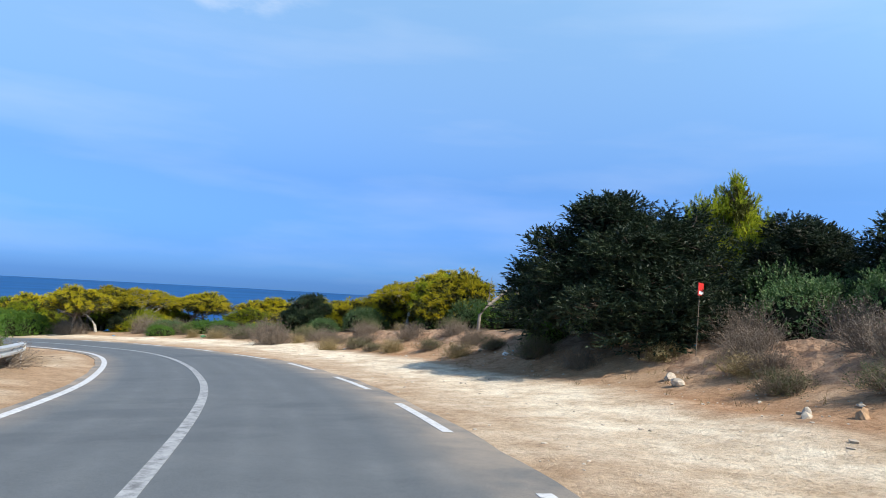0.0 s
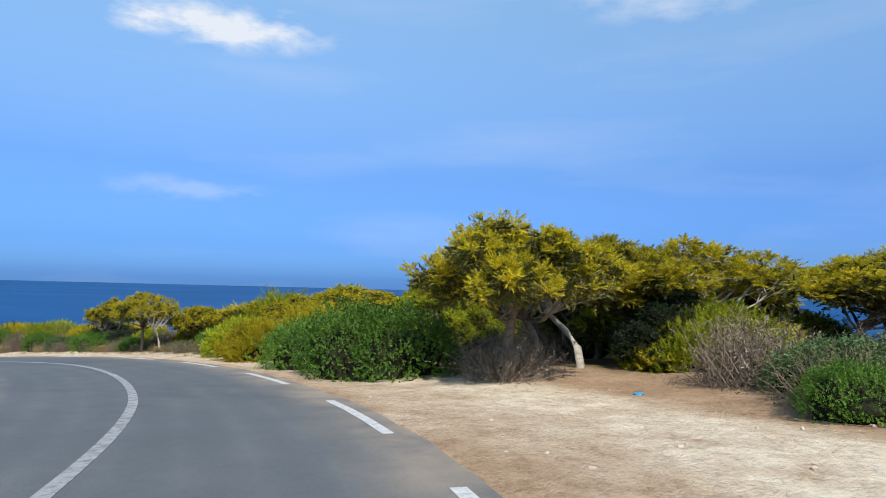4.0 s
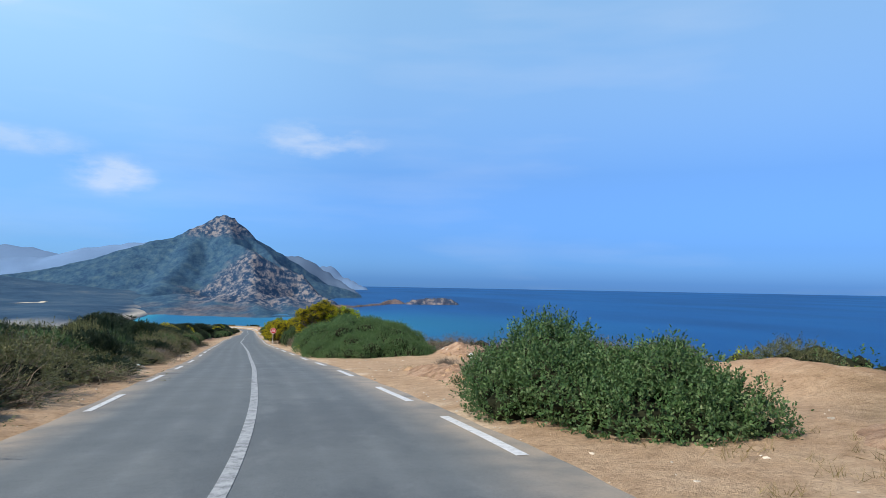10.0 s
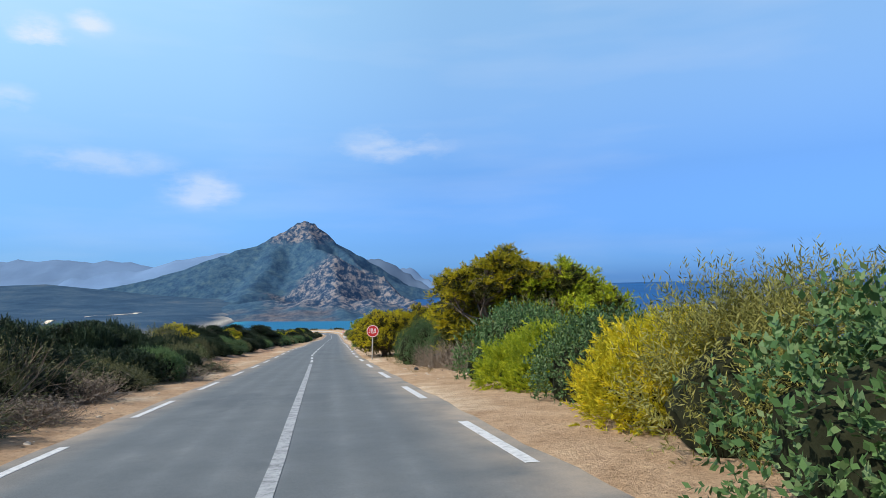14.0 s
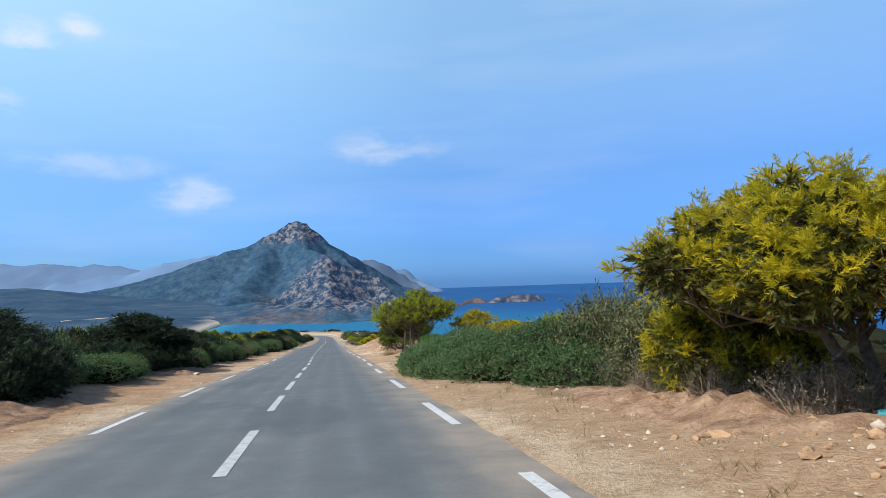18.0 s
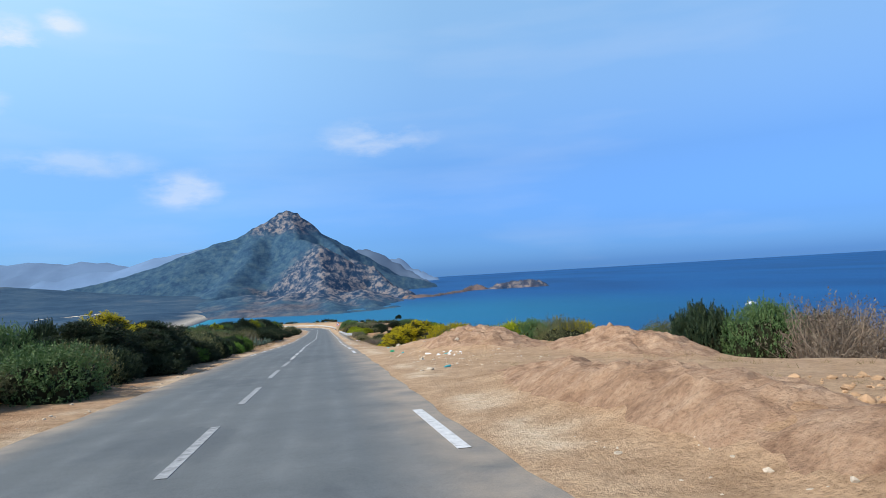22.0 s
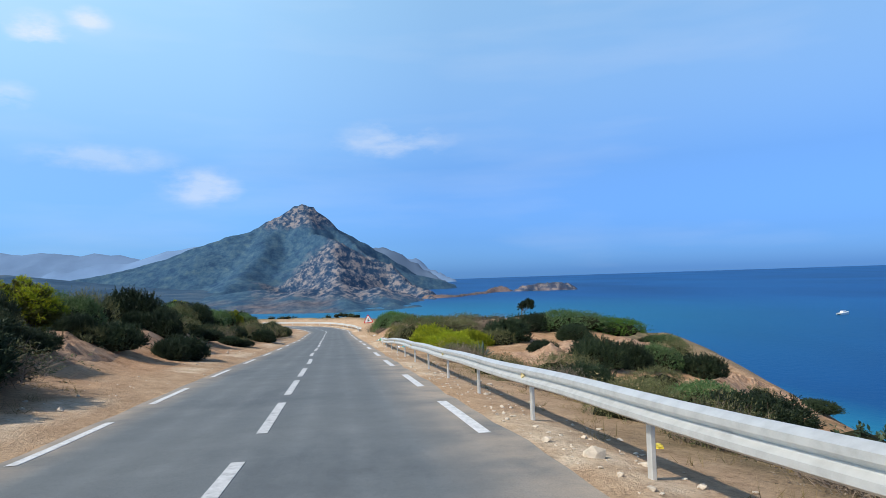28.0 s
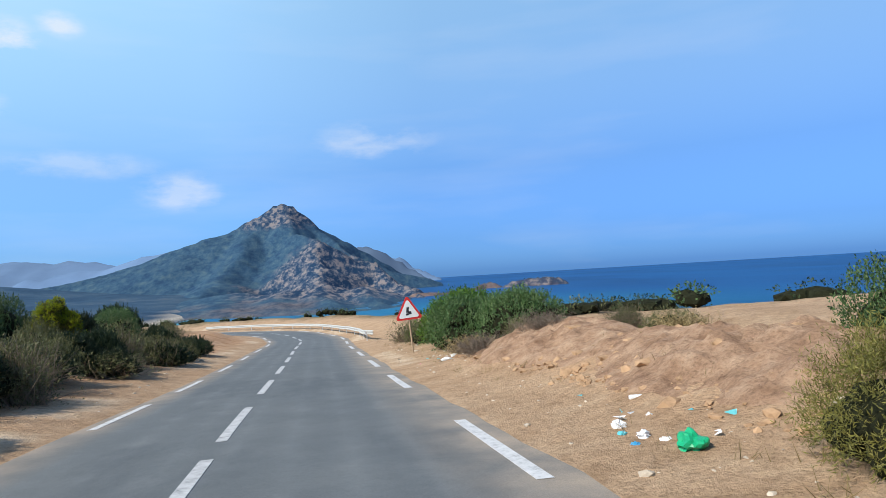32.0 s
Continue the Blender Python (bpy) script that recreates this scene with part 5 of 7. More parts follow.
DENSE = Kind([make_bush(25, 3, 3, 1.9, MAT_BRIGHT, 46000, 0.038, 0.017, 34, r=(0.14, 0.28), label="dense fresh green bush close to the road"), make_bush(26, 3, 3, 2.0, MAT_LENTISK, 46000, 0.038, 0.017, 34, r=(0.14, 0.28), label="dense dark green bush close to the road"), make_bush(27, 2, 2, 1.2, MAT_OLIVE_LIGHT, 21000, 0.055, 0.010, 22, spray=3, label="fine-leaved yellowish green bush on the verge")], "roadside bushes")
PALM = Kind([make_fan_palm(121, 2.6, 1.3, 130, "dark green dwarf fan palm clump under the pines")])

# ---- plants: first bend ----
rnd = random.Random(5)
JUNIPER.put(17.6, 12.9, 7.2, 5.0, 20, variant=0, sink=0.1)
for s, d, w, h in [(12.6, 18.0, 4.2, 3.8), (9.6, 17.6, 4.0, 3.8), (6.4, 17.2, 4.2, 3.6), (18.8, 19.0, 4.6, 4.0), (15.8, 18.0, 4.4, 3.8), (21.8, 20.5, 4.5, 4.2), (0.5, 19, 5.5, 4.6), (13.5, 22, 5, 4.4)]:
    JUNIPER.put(s, d, w, h)
LOWPINE.put(17.6, 17.0, 3.7, 5.4, variant=1)
for s, d, w, h in [(13.8, 15.4, 3.2, 1.7), (11.5, 16.0, 3.4, 1.8), (9.0, 15.6, 3.0, 1.6), (15.6, 16.4, 3.0, 2.2), (13.0, 18.6, 4.0, 2.2), (20.5, 16.5, 3.6, 1.9), (7.0, 14.6, 2.6, 1.2)]:
    (LENTISK if int(s) % 2 else DARK).put(s, d, w, h)
for s, d, w, h, v in [(34.8, 19.4, 4.6, 3.8, 0), (38.5, 20, 4.6, 3.6, 1), (27.5, 20.5, 4.2, 3.6, 1), (36.0, 16.8, 3.6, 3.3, 2)]:
    PINE.put(s, d, w, h, variant=v)
for s, d, w, h in [(42.5, 14.9, 3.6, 3.0)]:
    JUNIPER.put(s, d, w, h)
for s, d, w, h in [(37.2, 14.4, 2.8, 1.5), (25.5, 17.5, 3.6, 1.8), (30, 15.6, 3, 1.5), (40.2, 14.0, 2.4, 1.2)]:
    LENTISK.put(s, d, w, h)
for s, d, w, h, v in [(31.5, 15.6, 4.2, 3.3, 0), (34.2, 17.2, 4.2, 3.2, 1), (37.6, 18, 4.2, 2.9, 0), (28.6, 18.2, 4.4, 3.0, 1), (25.6, 19, 4.4, 3.2, 1), (40.5, 17.5, 4.0, 2.4, 0), (44, 18.5, 4.4, 2.2, 1), (23, 18, 4.0, 2.8, 1), (47.5, 20, 4.6, 2.2, 0), (51, 19, 4.4, 2.1, 1)]:
    LOWPINE.put(s, d, w, h, variant=v)
dead = make_dead_tree(7, 3.0, "grey leaning dead tree on the earth bank", MAT_GREY_BARK)
x, y = at(27.5, 13.5)
dead.matrix_basis = pose(float(x), float(y), land1(float(x), float(y)) - 0.05, 0, 0, -105)
for s, d, w, h in [(24, 16, 4.5, 1.9), (28.5, 17, 4.5, 1.6), (32, 15.5, 3.5, 1.3), (47, 15.5, 4.2, 1.0), (50, 13.6, 4.4, 1.0), (43, 15, 3.4, 1.5), (21, 12.2, 1.5, .8)]:
    BRIGHT.put(s, d, w, h)
for s, d, w, h in [(37.8, 8.2, 2.0, 1.4), (34.9, 10.2, 1.6, .75), (39.5, 9.6, 1.7, .9), (36.5, 10.6, 1.5, .7), (32.6, 10.6, 1.4, .55), (34.5, 12, 1.6, .7), (14, 13.4, 1.8, 1.0), (12, 14.5, 1.9, 1.0), (16.5, 14.8, 1.8, 1.0),
                   (10.5, 13.0, 1.4, .8), (12.8, 12.2, 1.4, .7), (11.6, 11.4, 1.1, .5), (15.2, 13.6, 1.6, .9), (9.4, 12.4, 1.5, .8), (17.0, 10.6, 1.2, .6), (8.5, 14, 2.0, 1.2), (6.5, 12.2, 1.8, 1.0), (47, 11.4, 1.5, .8), (44, 10.8, 1.5, .9), (41.5, 10.4, 1.9, 1.2), (30, 11.5, 1.5, .8), (25, 11.6, 1.4, .7), (28, 12.6, 1.4, .7),
                   (55, 12.4, 2.4, 1.5), (53, 13.2, 2.0, 1.1)]:
    GREY.put(s, d, w, h)
for s, d, w, h in [(38, 10.6, 1.6, .8), (32.2, 9.8, 1.3, .5), (30.4, 9.6, 1.0, .4), (8.5, 11.0, 1.3, .5), (10.5, 10.6, 1.0, .45), (23.0, 11.2, 1.2, .5), (46, 10.4, 1.5, .7), (43, 9.8, 1.3, .6), (27, 10.6, 1.1, .5),
                   (52.5, 11.2, 2.0, 1.0), (51, 12.5, 2.0, .9), (36, 13.5, 1.6, .8), (29.5, 13.6, 1.4, .7), (20, 11.0, 1.4, .8)]:
    GREENBROOM.put(s, d, w, h)
for s, d in [(24, 10.2), (29, 9.8), (33, 8.6), (37, 9.4), (45, 9.4), (12, 11.2), (15, 11.6), (40, 12.5), (35, 15), (48, 10)]:
    STRAWY.put(s, d, rnd.uniform(.8, 1.3), rnd.uniform(.4, .7))
for s, d, w, h in [(53.2, 12.6, 3.2, 1.1), (50.5, 15, 3, 1.0)]:
    LENTISK.put(s, d, w, h)
# dense canopy beyond the first bend
for i in range(16):
    k = (LOWPINE, PINE, YELLOW, LOWPINE)[i % 4]
    k.put(54 + 22 * rnd.random(), 13 + 14 * rnd.random(), rnd.uniform(3.6, 5.2), rnd.uniform(2.6, 3.8) if k is not YELLOW else 1.9)
# clump of pines past the sandy lay-by
BRIGHT.put(61.4, 6.6, 4.2, 2.1, variant=0, label="rounded bright green bush under the pines")
BRIGHT.put(64.8, 6.8, 4.0, 1.8, variant=1)
BRIGHT.put(51.9, 10.6, 1.9, .9, variant=1)
for s, d, w, h, v in [(58.2, 8.6, 4.1, 4.0, 1), (59.6, 12.0, 3.8, 3.6, 2), (59.6, 14.8, 4.4, 4.2, 0), (63.0, 17.0, 5.0, 4.2, 1), (58.5, 16.5, 5.0, 4.2, 2), (61, 19.5, 5.0, 4.2, 0), (56.5, 20.5, 4.8, 4.0, 1), (64, 24, 5, 4.2, 2), (54, 25, 5.5, 3.8, 1), (66, 17, 5, 4, 2),
                      (50, 28, 6, 4.0, 0), (46, 31, 6, 4.0, 1)]:
    PINE.put(s, d, w, h, variant=v)
for s, d, w, h in [(60, 9.4, 2.4, 1.0), (58.3, 8.6, 2.2, .9), (62, 12.5, 2.5, 1.3)]:
    GREY.put(s, d, w, h)
for s, d, w, h in [(63.6, 10.2, 3.4, 2.5), (66.0, 14.4, 3.8, 2.4), (58.6, 20.6, 3.8, 2.2), (65.5, 18.5, 4.0, 2.4)]:
    LOWPINE.put(s, d, w, h, variant=1)
JUNIPER.put(58.5, 14.6, 3.0, 2.6)
DARK.put(60.2, 17.5, 3.0, 1.8)
for s, d, w, h in [(69.5, 6.6, 3.2, 1.6), (72.5, 7.2, 3.0, 1.6), (71, 10, 4, 2.2), (75, 10.5, 4.2, 2.8), (79.5, 12, 4, 2.4)]:
    YELLOW.put(s, d, w, h)

# ---- plants: second bend ----
for s, d, w, h, v, r in [(86.7, 8.4, 2.3, 3.2, 0, 0), (81.6, 7.0, 2.7, 3.3, 0, 200), (80.3, 7.2, 2.2, 3.2, 2, 200), (75.6, 10.4, 3.6, 2.5, 0, 150), (72.6, 11.2, 4.0, 2.7, 1, 10), (72, 13.5, 5, 3.2, 0, 70)]:
    PINE.put(s, d, w, h, r, variant=v)
LEANING = make_pine(133, 2.5, 3.6, 0.55, (1.7, 0.0), 1, 24, 16, 11, flat=0.5, dense=0.35, label="low pine leaning away from the road on a bent dark trunk")
x, y = at(79.9, 8.2)
LEANING.matrix_basis = pose(float(x), float(y), land1(float(x), float(y)) - 0.08, 0, 0, heading(80) - 80)
for s, d, w, h in [(92.5, 8.9, 3.0, 1.7), (95.2, 9.2, 3.0, 1.7), (97.6, 9.6, 2.8, 1.6), (90.0, 9.6, 2.8, 1.5), (84.4, 9.6, 2.6, 1.3), (81.5, 10.4, 2.8, 1.3), (94, 11.5, 3.4, 1.8), (87.5, 11.5, 3.2, 1.6), (91, 12.5, 3.4, 1.7)]:
    YELLOW.put(s, d, w, h)
for s, d, w, h in [(77.4, 9.0, 2.6, 1.2), (98.9, 9.2, 3.0, 1.7), (87.2, 8.0, 2.8, 1.2), (91.4, 7.7, 2.2, 1.2), (83.8, 8.0, 1.8, .8)]:
    BRIGHT.put(s, d, w, h)
for s, d, w, h in [(96.2, 6.4, 1.1, .4), (94.4, 6.7, 1.3, .6), (92.8, 7.2, 1.9, 1.1), (90.6, 7.2, 1.4, .6), (88.8, 7.1, 1.4, .6), (86.4, 7.4, 1.5, .6), (84.3, 7.5, 1.4, .6), (81.6, 8.2, 1.5, .7), (79.3, 7.6, 1.2, .5), (77.6, 7.2, 1.3, .6), (75.6, 7.2, 1.3, .6), (98.2, 6.3, 1.0, .4)]:
    (GREY if s % 2 < 1.2 else GREENBROOM).put(s, d, w, h)
for s, d, w, h in [(97.0, 7.4, 3.2, 1.9), (95.0, 7.9, 2.6, 1.6)]:
    DENSE.put(s, d, w, h, variant=0)
for s, d, w, h, k in [(93.5, 8.3, 2.4, 1.3, OLIVE), (89.4, 7.6, 2.2, .9, LENTISK), (86.0, 7.6, 1.8, .7, BRIGHT), (91.0, 7.9, 2.0, .9, OLIVE), (85.8, 8.8, 2.4, 1.2, DARK), (91.8, 8.9, 2.2, 1.3, GREY), (84.6, 8.2, 1.8, .9, OLIVE), (88.4, 10.2, 3.0, 1.6, DARK), (96.4, 10.2, 3.0, 1.7, DARK), (93, 10.4, 2.6, 1.6, OLIVE), (83.0, 9.6, 2.2, 1.2, GREY)]:
    k.put(s, d, w, h)
for i in range(8):
    STRAWY.put(80 + i * 2.6, 6.4 + rnd.random(), rnd.uniform(.6, 1.0), rnd.uniform(.35, .6))
C_PINE = make_pine(131, 2.6, 3.6, 0.24, (0.1, -0.4), 3, 32, 16, 11, bark=MAT_PALE_BARK, flat=0.75, sl=0.15, nl=0.07, nw=0.014, dense=0.4, trunk_r=0.032, label="small yellow pine with pale twisted trunks on the verge")
x, y = at(101.7, 6.0)
C_PINE.matrix_basis = pose(float(x), float(y), land1(float(x), float(y)) - 0.1, 0, 0, 40)
stump = make_dead_tree(9, 1.3, "bare bleached trunk leaning beside the bush")
x, y = at(99.3, 6.0)
stump.matrix_basis = pose(float(x), float(y), land1(float(x), float(y)) - 0.1, 0, 0, 100)
WIDE = Kind([make_bush(143, 6.2, 3.8, 1.7, MAT_LENTISK, 50000, 0.06, 0.032, 46, stems=26, r=(0.14, 0.24), spray=1, label="broad low lentisk bush with dry stems on the sandy verge")])
WIDE.put(112.7, 6.5, 6.0, 1.7, heading(113) + 22, l=3.6)

# ---- plants: sandy lay-by ----
BIG = Kind([make_bush(141, 13.5, 7.6, 2.6, MAT_LENTISK, 230000, 0.050, 0.027, 110, stems=40, r=(0.07, 0.17), label="huge rounded lentisk bush crowding the road edge", spray=1)])
BIG.put(147.6, 8.3, 13.0, 2.7, heading(148) + 6, l=8.0)
LENTISK.put(152.6, 6.0, 4.0, 2.0)
DENSE.put(156.4, 7.0, 3.8, 2.3, variant=2)
for s, d, w, h in [(151, 12.8, 3.4, 1.5), (136.5, 14.5, 3.2, 1.2), (133.5, 15, 3.6, 1.5), (130.5, 15.6, 3.4, 1.4), (128, 16, 3, 1.2), (146, 14.6, 3.2, 1.4)]:
    GREY.put(s, d, w, h)
for s, d, w, h in [(126.8, 14.2, 3.2, 1.3), (124.5, 13.2, 2.8, 1.1), (122, 14.5, 3, 1.2), (119, 17, 3.4, 1.4), (114, 18, 4, 1.4), (109, 16, 4, 1.5), (105, 15, 4, 1.6)]:
    OLIVE.put(s, d, w, h)
for s, d, w, h in [(119.4, 6.6, 1.0, .6), (121.5, 7.2, .8, .35), (124, 7.0, .8, .3)]:
    GREY.put(s, d, w, h)

# ---- plants: the long straight, right side ----
for s, d, w, h, k in [(159, 7.0, 3.4, 1.7, YELLOW), (162.5, 7.4, 3.6, 1.9, LENTISK), (166, 7.0, 3.4, 1.6, YELLOW), (170, 7.6, 4, 2.4, LENTISK), (173.5, 9, 4, 2.6, OLIVE)]:
    k.put(s, d, w, h)
LOWPINE.put(178.5, 9.6, 6.2, 4.4, variant=0)
LOWPINE.put(175.0, 10.6, 5.5, 4.2, variant=1)
PINE.put(176, 8.2, 4.6, 5.2, variant=0)
for s, d, w, h in [(181.8, 6.1, 3.2, 2.25), (184.6, 7.3, 3.4, 2.1), (179.6, 7.2, 3.0, 2.2)]:
    DENSE.put(s, d, w, h, variant=int(s) % 2)
for s, d, w, h in [(179.2, 6.0, 1.6, 1.0), (177.4, 6.4, 1.8, 1.0), (175.2, 6.8, 1.8, 1.1)]:
    GREY.put(s, d, w, h)
LOWPINE.put(188.6, 9.0, 4.8, 3.9, variant=0)
LOWPINE.put(191.6, 8.0, 2.8, 2.2, variant=0)
HEROPINE = Kind([make_pine(151, 4.6, 6.4, 0.2, (0.2, 0.3), 3, 66, 20, 12, flat=0.8, sl=0.15, nl=0.075, nw=0.010, needles=7, dense=0.6, label="large bushy yellow-green pine overhanging the verge"),
                 make_pine(152, 4.4, 4.0, 0.06, (0.1, 0.1), 1, 40, 18, 12, mat=MAT_FIR, flat=0.7, sl=0.16, nl=0.06, nw=0.012, needles=6, dense=0.6, label="dark green pine with layered boughs beside the verge")])
HEROPINE.put(194.3, 5.1, 3.5, 3.15, heading(194), variant=0)
HEROPINE.put(197.4, 5.3, 4.6, 3.2, heading(197) + 130, variant=0)
HEROPINE.put(195.2, 8.2, 4.6, 3.5, heading(195) + 70, variant=0)
YELLOW.put(207.8, 6.3, 2.6, 1.3, variant=0)
GREY.put(206.6, 7.4, 2.0, 1.2)
LOWPINE.put(201.6, 9.6, 3.8, 2.4, variant=0)
OPENPINE = Kind([make_pine(153, 3.9, 5.0, 0.34, (-0.4, 0.3), 2, 44, 17, 11, flat=0.7, sl=0.16, nl=0.075, nw=0.012, needles=6, dense=0.4, label="spreading yellow pine on two dark leaning trunks"),
                 make_pine(154, 4.5, 6.2, 0.50, (0.7, -0.3), 4, 36, 18, 12, flat=0.7, mat=MAT_PINE_GREEN, sl=0.16, nl=0.075, nw=0.012, needles=6, dense=0.3, trunk_r=0.015, label="wind-shaped green pine on several bare crooked trunks")])
OPENPINE.put(214.7, 9.0, 4.8, 3.8, 60, variant=0)
OPENPINE.put(211.0, 10.4, 4.4, 3.9, 200, variant=0)
LOWPINE.put(217.6, 8.8, 3.0, 2.6, variant=0)
for s, d, w, h in [(224, 10.0, 4.0, 2.7), (227.4, 11.0, 4.0, 2.6), (221.4, 10.6, 4.0, 2.8), (231, 11.5, 4.0, 2.3)]:
    OLIVE.put(s, d, w, h, label="tall olive-brown maquis shrub behind the hedge")
for s, d, w, h in [(219.5, 10.4, 3.2, 2.2), (221.5, 12, 3, 2.0)]:
    OLIVE.put(s, d, w, h)
for s, d, w, h in [(216.6, 8.2, 1.7, 1.0), (219, 8.4, 1.7, .9), (214.5, 8.4, 1.6, .8), (211.5, 8.4, 1.6, .8), (222, 8.6, 1.5, .8)]:
    GREY.put(s, d, w, h)
HEDGE = Kind([make_bush(161 + i, 8.0, 5.4, 1.75, MAT_LENTISK, 76000, 0.058, 0.032, 54, stems=16, r=(0.16, 0.26), label="dense green lentisk hedge crowding the road edge") for i in range(1)])
HEDGE.put(231.2, 6.5, 10.0, 1.6, heading(231), l=5.4)
HEDGE.put(226.0, 8.6, 9.0, 1.7, heading(226) + 180, l=6.6)
HEDGE.put(233, 11.6, 9.0, 1.65, heading(233), l=5.4)
for s, d, w, h in [(237, 7.8, 2.2, 1.6), (238.5, 9.5, 3, 1.7)]:
    GREENBROOM.put(s, d, w, h)
for s, d, w, h in [(239, 13, 3, 2.2), (235, 15.5, 4, 2.2), (229, 16, 4, 2.0), (240.5, 10.5, 2.6, 1.8)]:
    YELLOW.put(s, d, w, h)
OPENPINE.put(249.2, 6.2, 5.2, 4.5, heading(249) - 60, variant=1)
for s, d, w, h, v in [(247.8, 10.4, 2.6, 3.0, 2), (249.5, 13.5, 4.2, 2.4, 2)]:
    PINE.put(s, d, w, h, variant=v)
PALM.put(245.4, 7.6, 2.4, 1.2)
PALM.put(244.2, 8.4, 2.1, 1.0)
for s, d, w, h in [(251.5, 11.6, 3.6, 1.9), (248.5, 12.0, 3.2, 1.7)]:
    LOWPINE.put(s, d, w, h)
for s, d, w, h in [(243.4, 5.9, 1.3, .8), (244.4, 6.2, 1.0, .7), (241.7, 6.2, 1.7, .7)]:
    GREENBROOM.put(s, d, w, h)
HEROPINE.put(257.8, 6.9, 4.0, 3.8, 30, variant=1)
BRIGHT.put(253.6, 8.6, 2.4, .8)
STRAWY.put(255.2, 5.4, 1.0, .4)

# ---- plants: bare plateau and heaps ----
for s, d, w, h, k in [(296, 25, 3.0, 2.0, DARK), (293, 24, 3.2, 2.0, GREY), (299, 27, 3, 1.6, OLIVE), (290, 26, 3.2, 1.3, GREY), (284, 28, 4, 1.6, OLIVE), (277, 26, 4, 1.7, BRIGHT), (294, 17.8, 3.2, 2.2, DARK), (291.5, 18.6, 3.0, 2.3, LENTISK), (288.6, 19.2, 3.4, 2.1, GREY), (297.5, 17.5, 3.0, 1.6, OLIVE), (301, 19.5, 3.2, 1.5, LENTISK), (305, 18.5, 3.2, 1.5, OLIVE), (286, 21, 1.6, .5, GREENBROOM), (303, 22, 3.5, 1.5, GREY), (308, 20, 3.5, 1.5, OLIVE)]:
    k.put(s, d, w, h)
for s, d, w, h in [(267.8, 9.5, .9, .4), (266.6, 10.6, .9, .4), (269.3, 7.6, 1.1, .35), (271, 7.0, 1.0, .35), (265.4, 7.9, 1.0, .4), (272.6, 8.4, .9, .4)]:
    GREY.put(s, d, w, h)
for s, d, w, h, k in [(304, 16.5, 3.6, 1.5, OLIVE), (308, 15.5, 3.2, 1.4, LENTISK), (312, 13.6, 3.4, 1.5, YELLOW), (316, 12.2, 3.4, 1.5, YELLOW), (314, 15.5, 3.4, 1.5, GREY), (310, 18, 4, 1.6, DARK),
                      (300, 16.5, 1.6, .8, GREENBROOM), (298, 15, 1.4, .7, GREENBROOM), (302, 14.2, 3.0, 1.7, OLIVE), (305.4, 13.6, 3.0, 1.8, LENTISK), (308.6, 11.0, 3.2, 1.6, OLIVE), (306.4, 12.6, 3.2, 1.6, YELLOW), (312.6, 10.2, 3.4, 1.7, OLIVE), (315.4, 10.6, 4.2, 1.9, YELLOW), (318, 9.8, 3.0, 1.6, DARK), (311, 12.4, 3.8, 1.6, YELLOW), (303.6, 15.4, 3.4, 1.7, YELLOW)]:
    k.put(s, d, w, h)
for s, d, w, h in [(319.2, 8.2, 3.8, 2.3), (323.0, 9.0, 3.2, 1.8), (325.8, 8.1, 3.0, 2.0), (329.2, 9.7, 3.0, 1.9), (332.2, 8.8, 2.8, 2.1), (335.6, 9.8, 3.0, 2.3), (318, 12, 4, 2.2), (323, 12.4, 4, 2.1), (321.2, 10.2, 3.8, 2.2), (327.6, 9.8, 3.6, 2.0), (324.4, 8.8, 2.6, 1.5), (330.8, 10.2, 3.2, 1.9), (334, 9.8, 3.0, 2.0)]:
    LOWPINE.put(s, d, w * 1.1, h, variant=0 if int(s) % 3 else 1)
for s, d, w, h in [(319, 7.4, 1.8, 1.0), (321, 7.4, 1.5, .8), (326.5, 8.0, 1.4, .7), (334, 8.4, 1.5, .8)]:
    GREY.put(s, d, w, h)
for s, d, w, h in [(335.5, 8.2, 1.8, 1.1), (337.2, 9.0, 2.0, 1.3), (333.4, 7.9, 1.3, .7), (338.8, 8.4, 1.6, 1.0), (340.4, 9.4, 1.6, 1.0)]:
    AGAVE.put(s, d, w, h)
for s, d, w, h, k in [(342, 9.5, 3, 1.4, OLIVE), (346, 10, 3, 1.3, DARK), (350, 9, 2.6, 1.0, LENTISK), (344, 13, 3.5, 1.5, LENTISK), (355, 9, 2.4, .9, GREY), (359, 8.4, 2.2, .9, GREENBROOM), (353, 12, 3.4, 1.3, BRIGHT)]:
    k.put(s, d, w, h)

for s, d, w, h, k in [(314, 11, 3.4, 1.6, OLIVE), (317, 10.4, 3.0, 1.5, OLIVE), (321, 11, 3.2, 1.7, DARK), (310.5, 12.4, 3.4, 1.5, OLIVE), (327, 11.2, 3.0, 1.6, OLIVE), (316, 9.2, 2.2, 1.1, GREY), (312.4, 11.0, 2.4, 1.2, GREY), (330, 11.5, 3.2, 1.6, LENTISK), (324, 13.5, 3.4, 1.8, YELLOW), (308, 13.4, 3.2, 1.5, GREY)]:
    k.put(s, d, w, h)

# ---- plants: behind the guard rail ----
for i in range(16):
    s = 352 + i * 2.7
    k = (GREY, GREENBROOM, OLIVE, STRAWY)[i % 4]
    k.put(s, 6.4 + 1.3 * rnd.random(), rnd.uniform(1.2, 1.9), rnd.uniform(.45, .8))
AGAVE.put(387.6, 8.2, 1.5, 1.1, label="pale blue-green agave growing behind the guard rail")
